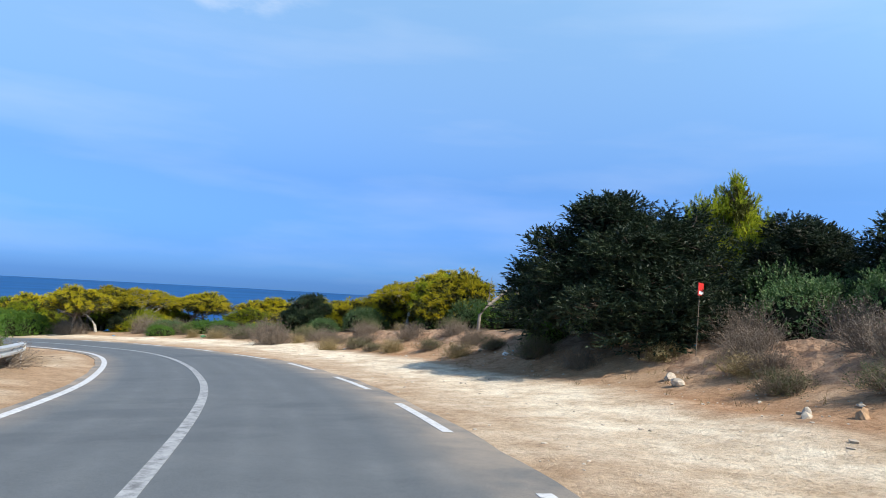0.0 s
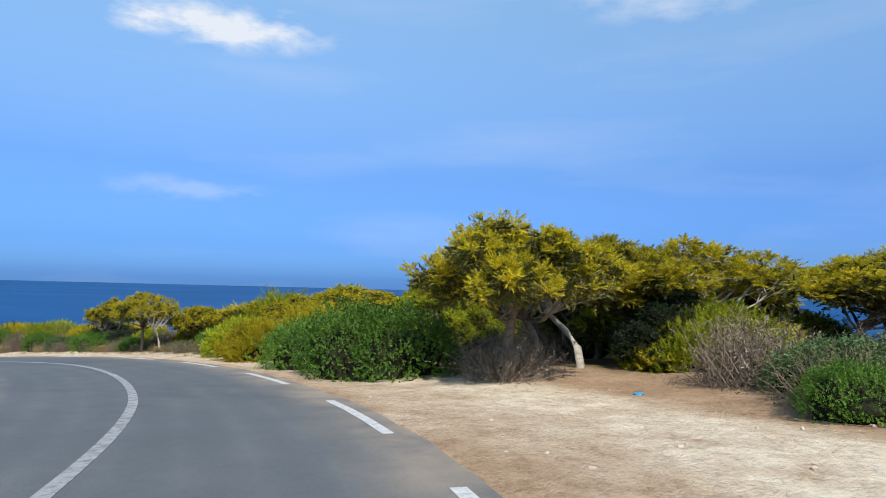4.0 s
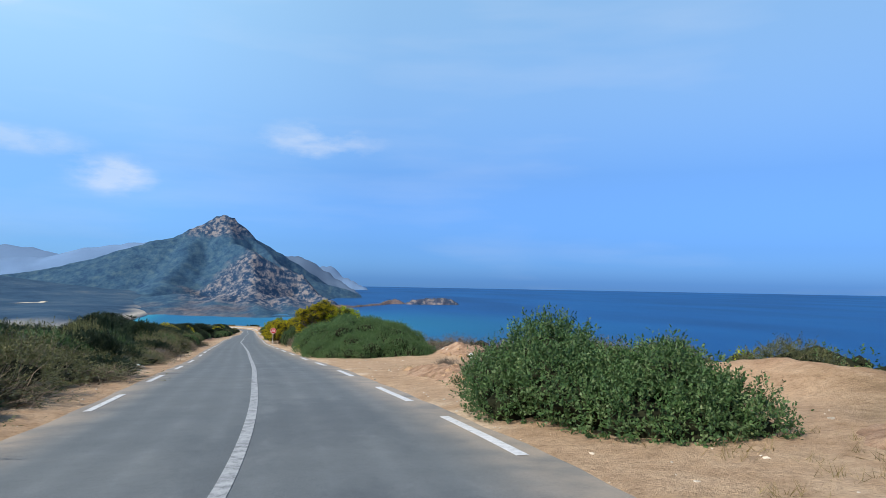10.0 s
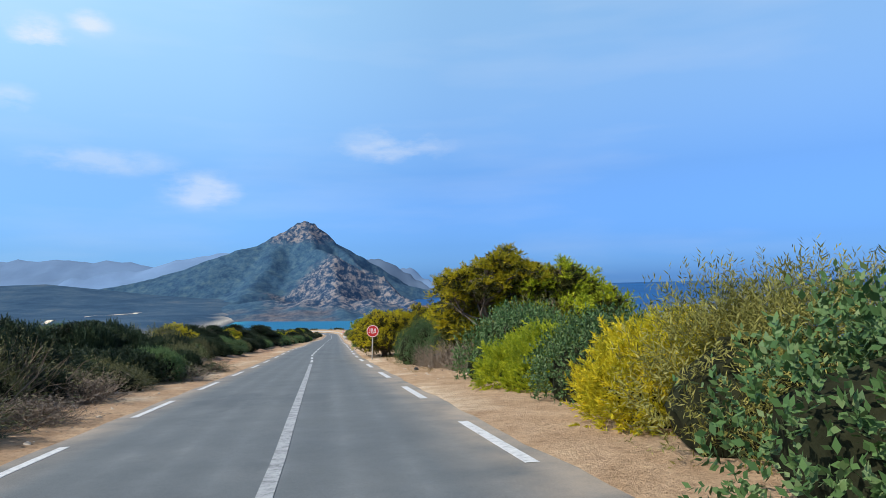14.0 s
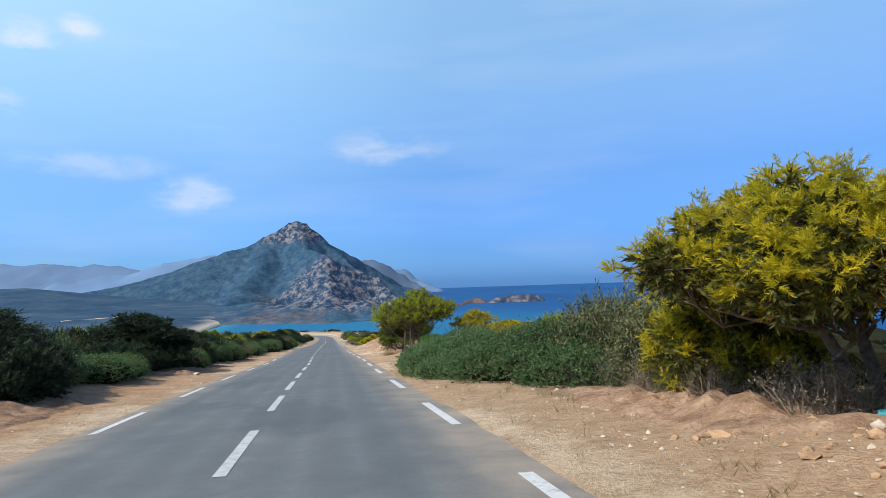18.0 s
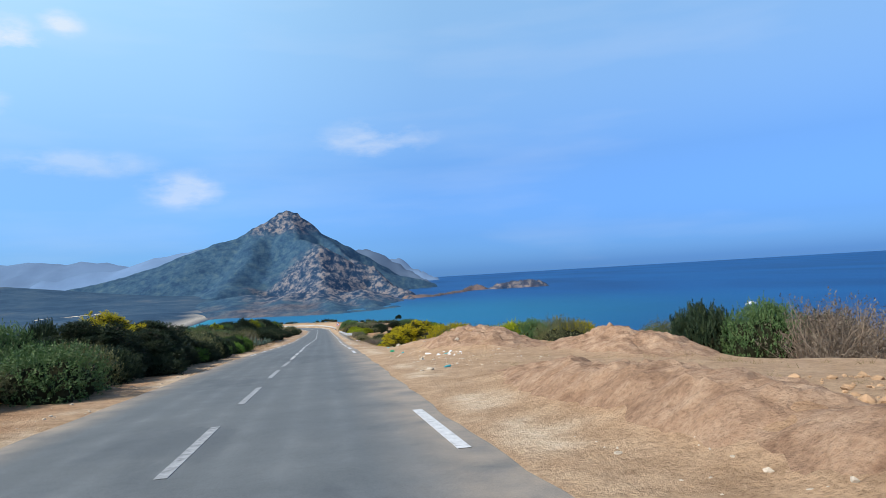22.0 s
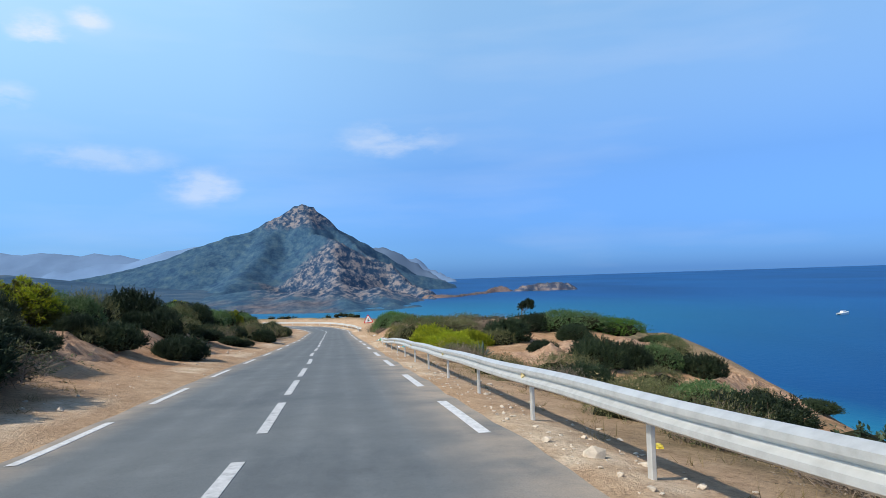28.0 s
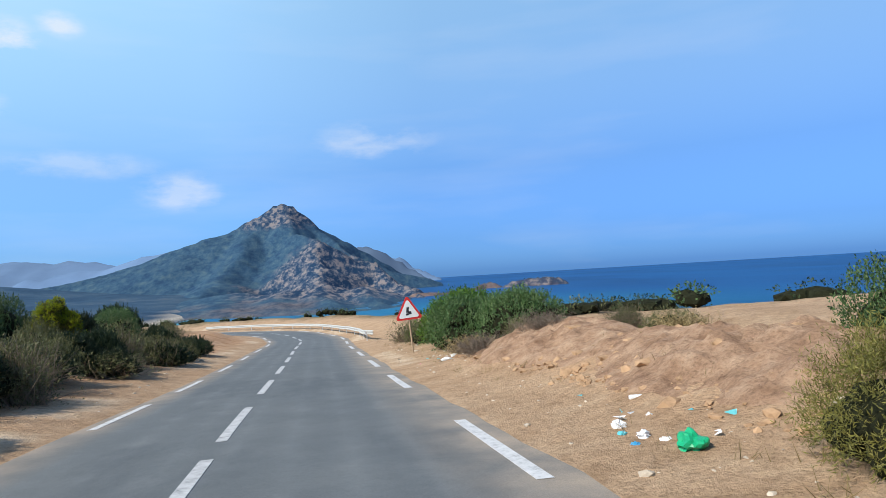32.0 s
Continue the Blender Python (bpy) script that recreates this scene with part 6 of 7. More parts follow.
for s, d, w, h in [(391.8, 7.9, 2.6, .75), (394.4, 7.7, 3.0, 1.0), (397.4, 7.4, 3.0, 1.0), (400.0, 7.5, 2.8, 1.2), (396.0, 9.2, 2.6, 1.0)]:
    YELLOW.put(s, d, w, h, variant=1, label="bright yellow-green shrub behind the guard rail")
for s, d, w, h, k in [(404.8, 6.9, 2.6, 1.85, OLIVE), (402.6, 8.4, 3.2, 1.6, OLIVE), (405.6, 6.3, 2.0, 1.1, GREENBROOM), (403, 10.4, 3.6, 1.1, OLIVE), (402.5, 12.5, 3.4, 1.2, GREY), (406, 10.8, 3.0, 1.2, GREENBROOM), (398, 12.2, 2.8, 1.5, DARK), (396.6, 11.2, 2.0, 1.0, OLIVE)]:
    k.put(s, d, w, h)
for s, d, w, h, k in [(405, 19.0, 5.5, 1.5, LENTISK), (405.5, 22.5, 5.0, 1.4, BRIGHT), (404.5, 16.0, 3.4, 1.2, DARK), (404, 26, 3.6, 1.3, LENTISK), (399.8, 17.4, 2.3, 1.1, DARK), (398, 30, 2.4, .8, OLIVE), (401, 37, 3, .9, DARK),
                      (387.2, 14.0, 2.8, 1.5, DARK), (389.2, 16.4, 2.6, 1.4, DARK), (391.0, 19.0, 2.8, 1.4, LENTISK), (394, 21.5, 2.4, 1.3, OLIVE), (390.6, 21.5, 2.6, 1.2, DARK), (391.8, 12.6, 2.0, .8, DARK), (384, 11, 2.6, 1.0, OLIVE), (380, 10.5, 2.4, 1, DARK), (376, 11, 2.4, .9, OLIVE), (378, 14, 2.6, 1.0, LENTISK), (372, 12, 2.6, 1.0, DARK), (383, 15, 2.4, .9, OLIVE)]:
    k.put(s, d, w, h)
LONE = make_pine(171, 2.3, 1.5, 0.5, (0.9, 0), 1, 9, 10, 7, mat=MAT_DARK, flat=0.6, dense=0.5, label="small lone dark pine bent by the wind")
x, y = at(411.2, 16.8)
LONE.matrix_basis = pose(float(x), float(y), land1(float(x), float(y)) - 0.1, 0, 0, -20)

# ---- plants: last mound ----
for s, d, w, h, k in [(429, 7.0, 3.8, 2.0, LENTISK), (432.5, 7.6, 4.0, 2.2, BRIGHT), (426.5, 8.2, 3.0, 1.7, LENTISK), (436, 6.6, 2.6, 1.2, OLIVE), (439, 6.4, 2.4, 1.2, GREENBROOM), (424.4, 7.6, .9, .55, GREENBROOM), (419, 8.6, 1.0, .6, GREENBROOM),
                      (417.4, 8.9, 1.3, .6, OLIVE), (421, 7.2, 1.4, .5, GREY), (415.8, 8.2, 1.2, .4, STRAWY), (411.3, 9.2, 2.0, 1.3, LENTISK), (407.0, 6.6, 1.6, 1.0, OLIVE),
                      (425, 6.0, 1.6, .5, STRAWY), (422.6, 5.8, 1.6, .5, GREY)]:
    k.put(s, d, w, h)

DENSE.put(408.3, 5.9, 1.9, 1.2, variant=2)

# ---- plants: left side of the straight ----
def left_rank(s0, s1, step, near, far, kinds, hmin, hmax):
    s = s0
    while s < s1:
        d = -rnd.uniform(near, far)
        w = rnd.uniform(1.8, 3.2)
        k = rnd.choice(kinds)
        k.put(s, d, w, rnd.uniform(hmin, hmax), variant=1 if k is LOWPINE and s > 300 else None)
        s += step * rnd.uniform(0.6, 1.4)


left_rank(104, 184, 1.5, 5.2, 7.2, [OLIVE, DARK, LENTISK, OLIVE, DARK, GREENBROOM, LENTISK], 0.7, 1.5)
left_rank(104, 186, 1.9, 7.2, 11, [OLIVE, DARK, LENTISK, DARK, DARK], 1.0, 2.2)
left_rank(108, 184, 3.2, 4.7, 5.6, [OLIVE, GREENBROOM, DARK, GREENBROOM, GREY], 0.35, 0.7)
left_rank(184, 288, 1.7, 7.0, 8.6, [LENTISK, DARK, LENTISK, DARK, OLIVE, OLIVE], 0.8, 1.6)
left_rank(184, 288, 2.0, 9, 13, [DARK, LENTISK, OLIVE, LOWPINE, DARK, LOWPINE], 1.1, 2.3)
left_rank(288, 330, 1.6, 5.6, 7.2, [OLIVE, DARK, LENTISK, DARK, BRIGHT], 0.8, 1.8)
left_rank(288, 330, 1.9, 7.4, 12, [DARK, LENTISK, OLIVE, LOWPINE, DARK, OLIVE], 1.2, 2.2)
left_rank(330, 356, 2.1, 7.6, 9.2, [OLIVE, DARK, GREENBROOM, DARK, LENTISK], 0.9, 1.5)
left_rank(356, 372, 1.5, 5.4, 7.2, [OLIVE, DARK, GREENBROOM, DARK], 0.8, 1.4)
left_rank(330, 450, 2.0, 9.4, 13, [DARK, LENTISK, OLIVE, DARK, LOWPINE, LENTISK], 1.2, 2.2)
# broken clumps of juniper on the bare eroded bank
for s, d, n in [(375.5, 7.2, 3), (381, 7.6, 4), (386.2, 6.2, 2), (391, 7.4, 3), (396.5, 6.8, 3), (400.6, 5.9, 4), (404, 7.6, 4), (409, 6.2, 4), (413, 5.4, 4), (417, 6.0, 4), (419.5, 5.6, 4), (422, 5.6, 4), (425, 5.8, 4), (428, 6.0, 4), (431, 5.8, 4), (435, 5.8, 4), (440, 6.0, 4)]:
    for i in range(n):
        k = (DARK, DARK, OLIVE, GREENBROOM)[i]
        k.put(s + rnd.uniform(-1.3, 1.3), -d - rnd.uniform(-.8, 1.0), rnd.uniform(1.3, 2.4), rnd.uniform(0.45, 1.0) * (1.4 if s > 410 else 1))
DARK.put(390.6, -7.4, 2.2, 1.35)
for s, d, w, h in [(298.5, -6.3, 2.8, 1.9), (301.5, -7.0, 3.4, 2.2), (305, -7.4, 3.6, 2.1)]:
    JUNIPER.put(s, d, w, h)
LOWPINE.put(299.6, -8.2, 3.4, 2.4, variant=0)
for s, d, w, h in [(158, -10.5, 4.6, 2.5), (165, -11, 5.0, 2.7), (171, -10, 4.4, 2.3), (241.5, -8.4, 4.6, 2.8), (226, -9.6, 4.6, 2.6), (203.5, -9.4, 4.0, 2.2), (213, -10, 4.2, 2.4), (256, -9.6, 4.0, 2.2), (296, -7.6, 3.6, 2.1), (229.5, -10.5, 4.2, 2.4), (184, -10, 4.0, 2.2), (180, -9.5, 4, 2.1), (415, -12, 4.6, 2.2), (362, -12, 4, 2.0)]:
    JUNIPER.put(s, d, w, h)
for s, d, w, h in [(333, -6.9, 1.8, 1.3), (334.6, -6.3, 1.5, 1.0), (335.4, -7.4, 1.5, 1.1), (338, -6.6, 1.7, 1.2), (339.2, -7.3, 1.5, 1.0), (340.4, -6.5, 1.7, 1.1), (341.4, -5.9, 1.2, .8), (342.6, -6.4, 1.5, 1.0), (343.8, -5.8, 1.3, .9), (345, -6.3, 1.5, 1.1), (346.2, -5.6, 1.3, .9), (347.2, -6.1, 1.4, .9), (348.6, -5.6, 1.3, .8), (350, -5.9, 1.6, 1.1), (353.5, -5.5, 1.5, .9), (336.4, -6.9, 1.6, 1.2), (367, -8.0, 1.9, 1.2), (351.8, -7.4, 1.5, 1.0)]:
    AGAVE.put(s, d, w, h)
# inside of the bends
for i in range(26):
    s = -8 + i * 4.2
    (OLIVE, GREENBROOM, BRIGHT, GREY)[i % 4].put(s, -rnd.uniform(5.6, 9), rnd.uniform(1.4, 2.6), rnd.uniform(0.6, 1.2))
BRIGHT.put(36, -8.0, 4.5, 3.0)

# ---- scrub too far off to count ----
def scrub_field(name, seed, count, s0, s1, d0, d1, mats, label, wmin=1.4, wmax=4.0, hmin=0.6, hmax=1.7, clear=None):
    rng = np.random.default_rng(seed)
    s, d = rng.uniform(s0, s1, count), d0 + (d1 - d0) * rng.uniform(0, 1, count) ** 1.25
    x, y = at(s, d)
    z, s2, d2 = land(x, y, True)
    ok = (np.abs(d2) > abs(d0) - 1.5) & (z > SEA_Z + 1.5)
    if clear:
        for a, b, c in clear:
            ok &= ~((s2 > a) & (s2 < b) & (np.abs(d2) < c))
    groups = rng.integers(len(mats), size=count)
    w, h = rng.uniform(wmin, wmax, count), rng.uniform(hmin, hmax, count)
    for g, mat in enumerate(mats):
        bits, inner = [], []
        for i in np.nonzero(ok & (groups == g))[0]:
            blobs = np.array([(rng.normal() * w[i] * 0.22, rng.normal() * w[i] * 0.22, h[i] * rng.uniform(0.3, 0.55), w[i] * rng.uniform(0.25, 0.36), w[i] * rng.uniform(0.25, 0.36), h[i] * rng.uniform(0.35, 0.5)) for _ in range(4)])
            near = abs(d[i]) < 30
            p, nr = shell_points(rng, blobs, 60 if near else 34, 0.6)
            o = np.array([x[i], y[i], z[i] - 0.08])
            v, f, tone = sprigs(rng, p, nr, 3 if near else 2, 0.22 if near else 0.3, 0.15 if near else 0.24, 0.08 if near else 0.14)
            bits.append((v + o, f, tone))
            # solid dark cores paint the shade between the leaves
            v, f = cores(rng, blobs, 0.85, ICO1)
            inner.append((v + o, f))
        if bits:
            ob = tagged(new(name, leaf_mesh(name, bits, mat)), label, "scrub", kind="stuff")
            part("branchwork", mesh_np("branchwork", *merge(inner), MAT_INNER_SHADE), ob)


scrub_field("scrub", 1, 1500, 100, 470, -13, -95, [MAT_OLIVE, MAT_DARK, MAT_LENTISK], "wide field of low dark maquis scrub")
scrub_field("scrub", 9, 900, 60, 520, -90, -190, [MAT_OLIVE, MAT_DARK], "thin maquis scrub on the inland slope")
scrub_field("scrub", 2, 380, 150, 250, 13, 70, [MAT_LENTISK, MAT_OLIVE, MAT_DARK], "low green scrub falling away towards the sea", clear=[(100, 152, 17)])
scrub_field("scrub", 3, 260, 68, 150, 14, 60, [MAT_LENTISK, MAT_PINE_GREEN, MAT_OLIVE], "low mixed scrub falling away towards the sea", clear=[(104, 152, 19)])
scrub_field("scrub", 4, 220, -20, 66, 18, 60, [MAT_LENTISK, MAT_PINE_GREEN, MAT_DARK], "mixed scrub on the slope above the sea")
scrub_field("scrub", 5, 420, 250, 345, 17, 75, [MAT_LENTISK, MAT_OLIVE, MAT_DARK, MAT_GREY], "low scrub beyond the bare plateau", clear=[(245, 292, 27), (292, 306, 21)])
scrub_field("scrub", 6, 190, 335, 410, 14, 60, [MAT_OLIVE, MAT_DARK], "dark scrub on the slope below the guard rail", hmax=0.9, clear=[(370, 412, 60)])
scrub_field("scrub", 7, 300, 425, 560, 12, 90, [MAT_OLIVE, MAT_DARK, MAT_LENTISK], "low scrub round the far bend", hmax=1.2)
scrub_field("scrub", 8, 160, -40, 100, -9, -40, [MAT_OLIVE, MAT_LENTISK], "scrub on the inside of the bend")

# ---- guard rails ----
MAT_ZINC = plain("galvanised_steel", (0.58, 0.58, 0.56), 0.45, 0.45, 0.5, 0.16, 5, 0.15)
MAT_WHITE_RAIL = plain("white_rail_paint", (0.50, 0.50, 0.48), 0.6, 0, 0.3, 0.12, 4, 0.1)
MAT_REFLECT = plain("yellowed_reflector", (0.62, 0.52, 0.28), 0.4, 0, 0.5, 0.2, 20, 0)
MAT_SIGN_RED = plain("sign_red", (0.62, 0.035, 0.03), 0.4, 0, 0.4, 0.12, 14, 0)
MAT_SIGN_WHITE = plain("sign_white", (0.80, 0.80, 0.78), 0.4, 0, 0.4, 0.08, 14, 0)
MAT_SIGN_BLACK = plain("sign_black", (0.03, 0.03, 0.035), 0.5, 0, 0.3, 0.1, 14, 0)
MAT_POST = plain("weathered_post", (0.50, 0.46, 0.40), 0.6, 0.2, 0.3, 0.25, 10, 0.2)
MAT_RUST = plain("rusty_post", (0.42, 0.30, 0.20), 0.7, 0.1, 0.3, 0.3, 12, 0.3)


def from_bm(name, bm, mat, bevel=0.0):
    if bevel:
        bmesh.ops.bevel(bm, geom=bm.edges[:], offset=bevel, segments=1, affect="EDGES")
    me = bpy.data.meshes.new(name)
    bm.to_mesh(me)
    bm.free()
    me.materials.append(mat)
    return me


def box_mesh(name, sx, sy, sz, mat, bevel=0.0, centre=(0, 0, 0)):
    bm = bmesh.new()
    bmesh.ops.create_cube(bm, size=1)
    for v in bm.verts:
        v.co = Vector((v.co.x * sx + centre[0], v.co.y * sy + centre[1], v.co.z * sz + centre[2]))
    return from_bm(name, bm, mat, bevel)


RAIL_PROFILE = [(0.0, 0.80), (-0.025, 0.79), (-0.085, 0.755), (-0.085, 0.70), (-0.03, 0.665), (-0.012, 0.645), (-0.03, 0.625), (-0.085, 0.59), (-0.085, 0.535), (-0.025, 0.50), (0.0, 0.49)]


def guard_rail(s0, s1, d, mat, spacing, label, side=1, flare=True, reflectors=True, sink_to=0.0):
    """A folded steel beam on posts, its face towards the road, built in overlapping lengths."""
    root = new("guard_rail")
    x, y = at((s0 + s1) / 2, d)
    x, y = float(x), float(y)
    root.location = (x, y, land1(x, y))
    base = np.array([x, y, land1(x, y)])
    prof = np.array(RAIL_PROFILE + [(a + 0.012, b) for a, b in RAIL_PROFILE[::-1]])
    n_sec = max(1, round((s1 - s0) / 8))
    for k in range(n_sec):
        a, b = s0 + (s1 - s0) * k / n_sec, s0 + (s1 - s0) * (k + 1) / n_sec + (0.25 if k < n_sec - 1 else 0)
        s = np.linspace(a, b, 9)
        out = d + side * ((0.5 * smooth(s1 - 4, s1, s) + 0.5 * smooth(s0 + 4, s0, s)) if flare else 0)
        sag = 0.012 * np.sin(s * 0.9) - (0.05 * smooth(s1 - 4, s1, s) if flare else 0) - sink_to * smooth(s1 - 18, s1 - 5, s)
        rows = []
        for o, h in prof:
            px, py = at(s, out + side * (o + 0.003 * (k % 2)))
            rows.append(np.stack([px, py, road_z(s) - 0.05 + h + sag], 1) - base)
        v = np.stack(rows, 1)
        m = len(prof)
        i = np.arange(len(s) - 1)[:, None] * m + np.arange(m)
        j = np.arange(len(s) - 1)[:, None] * m + (np.arange(m) + 1) % m
        part("beam", mesh_np("beam", v.reshape(-1, 3), np.stack([i, j, j + m, i + m], 2).reshape(-1, 4), mat), root)
    post_me = box_mesh("post", 0.10, 0.055, 1.25, MAT_ZINC, 0.008, (0, 0, 0.10))
    spacer_me = box_mesh("spacer", 0.08, 0.12, 0.24, MAT_ZINC, 0.006)
    bolt_me = mesh_np("reflector", np.array([(-0.05, 0.02, 0), (0, 0.02, 0.055), (0.05, 0.02, 0), (0, 0.02, -0.055), (-0.045, -0.03, 0), (0, -0.03, 0.05), (0.045, -0.03, 0), (0, -0.03, -0.05)]),
                      np.array([(4, 5, 6, 7), (0, 4, 7, 3), (0, 1, 5, 4), (1, 2, 6, 5), (2, 3, 7, 6)]), MAT_REFLECT)
    s, k = s0 + 0.8, 0
    while s < s1 - 0.3:
        turn = Matrix.Rotation(radians(heading(s)), 4, "Z")
        for name, me, o, h in [("post", post_me, 0.10, 0.0), ("spacer", spacer_me, 0.055, 0.645)] + ([("reflector", bolt_me, -0.05, 0.645)] if reflectors and k % 2 == 0 else []):
            px, py = at(s, d + side * o)
            ob = part(name, me, root)
            ob.matrix_basis = Matrix.Translation(Vector((float(px), float(py), float(road_z(s)) - 0.05 + h - sink_to * float(smooth(s1 - 18, s1 - 5, s)))) - Vector(base)) @ turn
        s += spacing
        k += 1
    return tagged(root, label, "guard rail")


guard_rail(349.5, 405.6, 4.25, MAT_ZINC, 4.05, "galvanised steel guard rail on posts above the sea slope", sink_to=0.24)
guard_rail(447, 500, 4.2, MAT_WHITE_RAIL, 4.0, "white painted guard rail round the far bend", reflectors=False)
guard_rail(11, 26, -4.9, MAT_ZINC, 3.8, "short weathered guard rail inside the bend", side=-1, reflectors=False)


# ---- road signs ----
def disc(name, r, thick, mat, y=0.0, hole=0.0, n=40):
    """A plate or ring that faces -y."""
    a = np.linspace(0, 2 * math.pi, n, endpoint=False)
    c, s = np.cos(a), np.sin(a)
    rows = [np.stack([q * c, np.full(n, yy), q * s], 1) for q, yy in ((max(hole, 0.001), y), (r, y), (r, y + thick), (max(hole, 0.001), y + thick))]
    v = np.stack(rows, 1)
    i = np.arange(n)[:, None] * 4 + np.arange(4)
    j = ((np.arange(n)[:, None] + 1) % n) * 4 + np.arange(4)
    f = np.stack([i, j, np.roll(j, -1, 1), np.roll(i, -1, 1)], 2).reshape(-1, 4)
    return mesh_np(name, v.reshape(-1, 3), f, mat)


def triangle(name, side, thick, mat, y=0.0, inner=0.0):
    r = side / math.sqrt(3)
    out = []
    for k in range(3):
        c = math.pi / 2 + k * 2 * math.pi / 3
        for e in (-0.16, -0.08, 0, 0.08, 0.16):
            q = r * 0.86
            out.append((math.cos(c) * q + math.cos(c + e * 6) * r * 0.14, math.sin(c) * q + math.sin(c + e * 6) * r * 0.14))
    p = np.array(out)
    n = len(p)
    k = max(inner / side, 0.001)
    rows = [np.stack([p[:, 0] * f, np.full(n, yy), p[:, 1] * f], 1) for f, yy in ((k, y), (1, y), (1, y + thick), (k, y + thick))]
    v = np.stack(rows, 1)
    i = np.arange(n)[:, None] * 4 + np.arange(4)
    j = ((np.arange(n)[:, None] + 1) % n) * 4 + np.arange(4)
    return mesh_np(name, v.reshape(-1, 3), np.stack([i, j, np.roll(j, -1, 1), np.roll(i, -1, 1)], 2).reshape(-1, 4), mat)


def bars(parent, rows, y, mat, z0):
    for x, z, w, h, tilt in rows:
        ob = part("bar", box_mesh("bar", w, 0.004, h, mat), parent)
        ob.matrix_basis = Matrix.Translation((x, y, z + z0)) @ Matrix.Rotation(radians(tilt), 4, "Y")


def stand(root, s, d, tilt=0.0, turn=0.0):
    x, y = at(s, d)
    x, y = float(x), float(y)
    root.matrix_basis = pose(x, y, land1(x, y) - 0.02, 0, tilt, heading(s) - 90 + turn)


round_sign = new("road_sign")
part("post", mesh_np("post", *tube([(0, 0.03, -0.3), (0, 0.03, 1.0), (0, 0.03, 2.15)], [0.038, 0.038, 0.038], 8), MAT_POST, True), round_sign)
plate = part("plate", disc("plate", 0.38, 0.02, MAT_SIGN_RED, -0.03), round_sign, "red round plate")
plate.location = (0, 0, 1.80)
ring = part("ring", disc("ring", 0.365, 0.006, MAT_SIGN_WHITE, -0.037, 0.335), round_sign, "thin white ring")
ring.location = (0, 0, 1.80)
bars(round_sign, [(-0.17, 0.08, 0.035, 0.20, 0), (-0.09, 0.02, 0.035, 0.30, 0), (-0.20, -0.10, 0.10, 0.035, 20), (0.0, 0.05, 0.035, 0.24, -8), (0.02, -0.12, 0.12, 0.03, 0), (0.10, 0.03, 0.03, 0.26, 12), (0.18, 0.06, 0.035, 0.2, 0), (0.15, -0.09, 0.12, 0.03, -15)], -0.036, MAT_SIGN_WHITE, 1.80)
stand(round_sign, 190.6, 3.95, 2, 0)
tagged(round_sign, "round red prohibition sign with white marks on a post", "road sign")

warn = new("road_sign")
part("post", mesh_np("post", *tube([(0, 0.03, -0.3), (0, 0.03, 1.0), (0.0, 0.03, 2.05)], [0.036, 0.036, 0.036], 8), MAT_RUST, True), warn)
plate = part("plate", triangle("plate", 1.02, 0.02, MAT_SIGN_RED, -0.03), warn, "red triangular border plate")
plate.location = (0, 0, 1.70)
face = part("face", triangle("face", 0.78, 0.006, MAT_SIGN_WHITE, -0.037), warn, "white triangular field")
face.location = (0, 0, 1.70)
bars(warn, [(-0.03, 0.06, 0.10, 0.22, 10), (0.05, -0.06, 0.13, 0.12, -8), (-0.06, -0.11, 0.12, 0.08, 0), (0.02, 0.16, 0.05, 0.06, 0)], -0.039, MAT_SIGN_BLACK, 1.70)
stand(warn, 430.2, 4.85, -4, 0)
tagged(warn, "triangular red and white warning sign on a rusty post", "road sign")

marker = new("marker_board")
part("post", mesh_np("post", *tube([(0, 0, -0.2), (0, 0, 1.0), (0, 0, 2.0)], [0.014, 0.014, 0.012], 6), MAT_DRYTWIG, True), marker)
part("board", box_mesh("board", 0.30, 0.02, 0.34, MAT_SIGN_RED, 0.004, (0, -0.03, 1.85)), marker, "faded red board")
bars(marker, [(0.0, -0.09, 0.24, 0.09, 0)], -0.044, MAT_SIGN_WHITE, 1.85)
stand(marker, 14.2, 11.9, 3, 25)
tagged(marker, "small faded red marker board on a thin post", "sign")

# ---- litter ----
TRASH = {"white": plain("white_plastic", (0.78, 0.79, 0.80), 0.35, 0, 0.4, 0.15, 9, 0.3), "blue": plain("blue_plastic", (0.05, 0.30, 0.55), 0.35, 0, 0.4, 0.25, 9, 0.3),
         "cyan": plain("turquoise_plastic", (0.10, 0.45, 0.50), 0.35, 0, 0.4, 0.25, 9, 0.3), "green": plain("green_plastic", (0.01, 0.36, 0.16), 0.35, 0, 0.4, 0.25, 9, 0.3),
         "black": plain("black_plastic", (0.012, 0.013, 0.016), 0.28, 0, 0.5, 0.3, 9, 0.3), "pink": plain("pink_plastic", (0.60, 0.12, 0.22), 0.4, 0, 0.4, 0.25, 9, 0.3),
         "red": plain("red_plastic", (0.55, 0.05, 0.03), 0.4, 0, 0.4, 0.25, 9, 0.3), "yellow": plain("yellow_plastic", (0.62, 0.48, 0.05), 0.4, 0, 0.4, 0.25, 9, 0.3)}


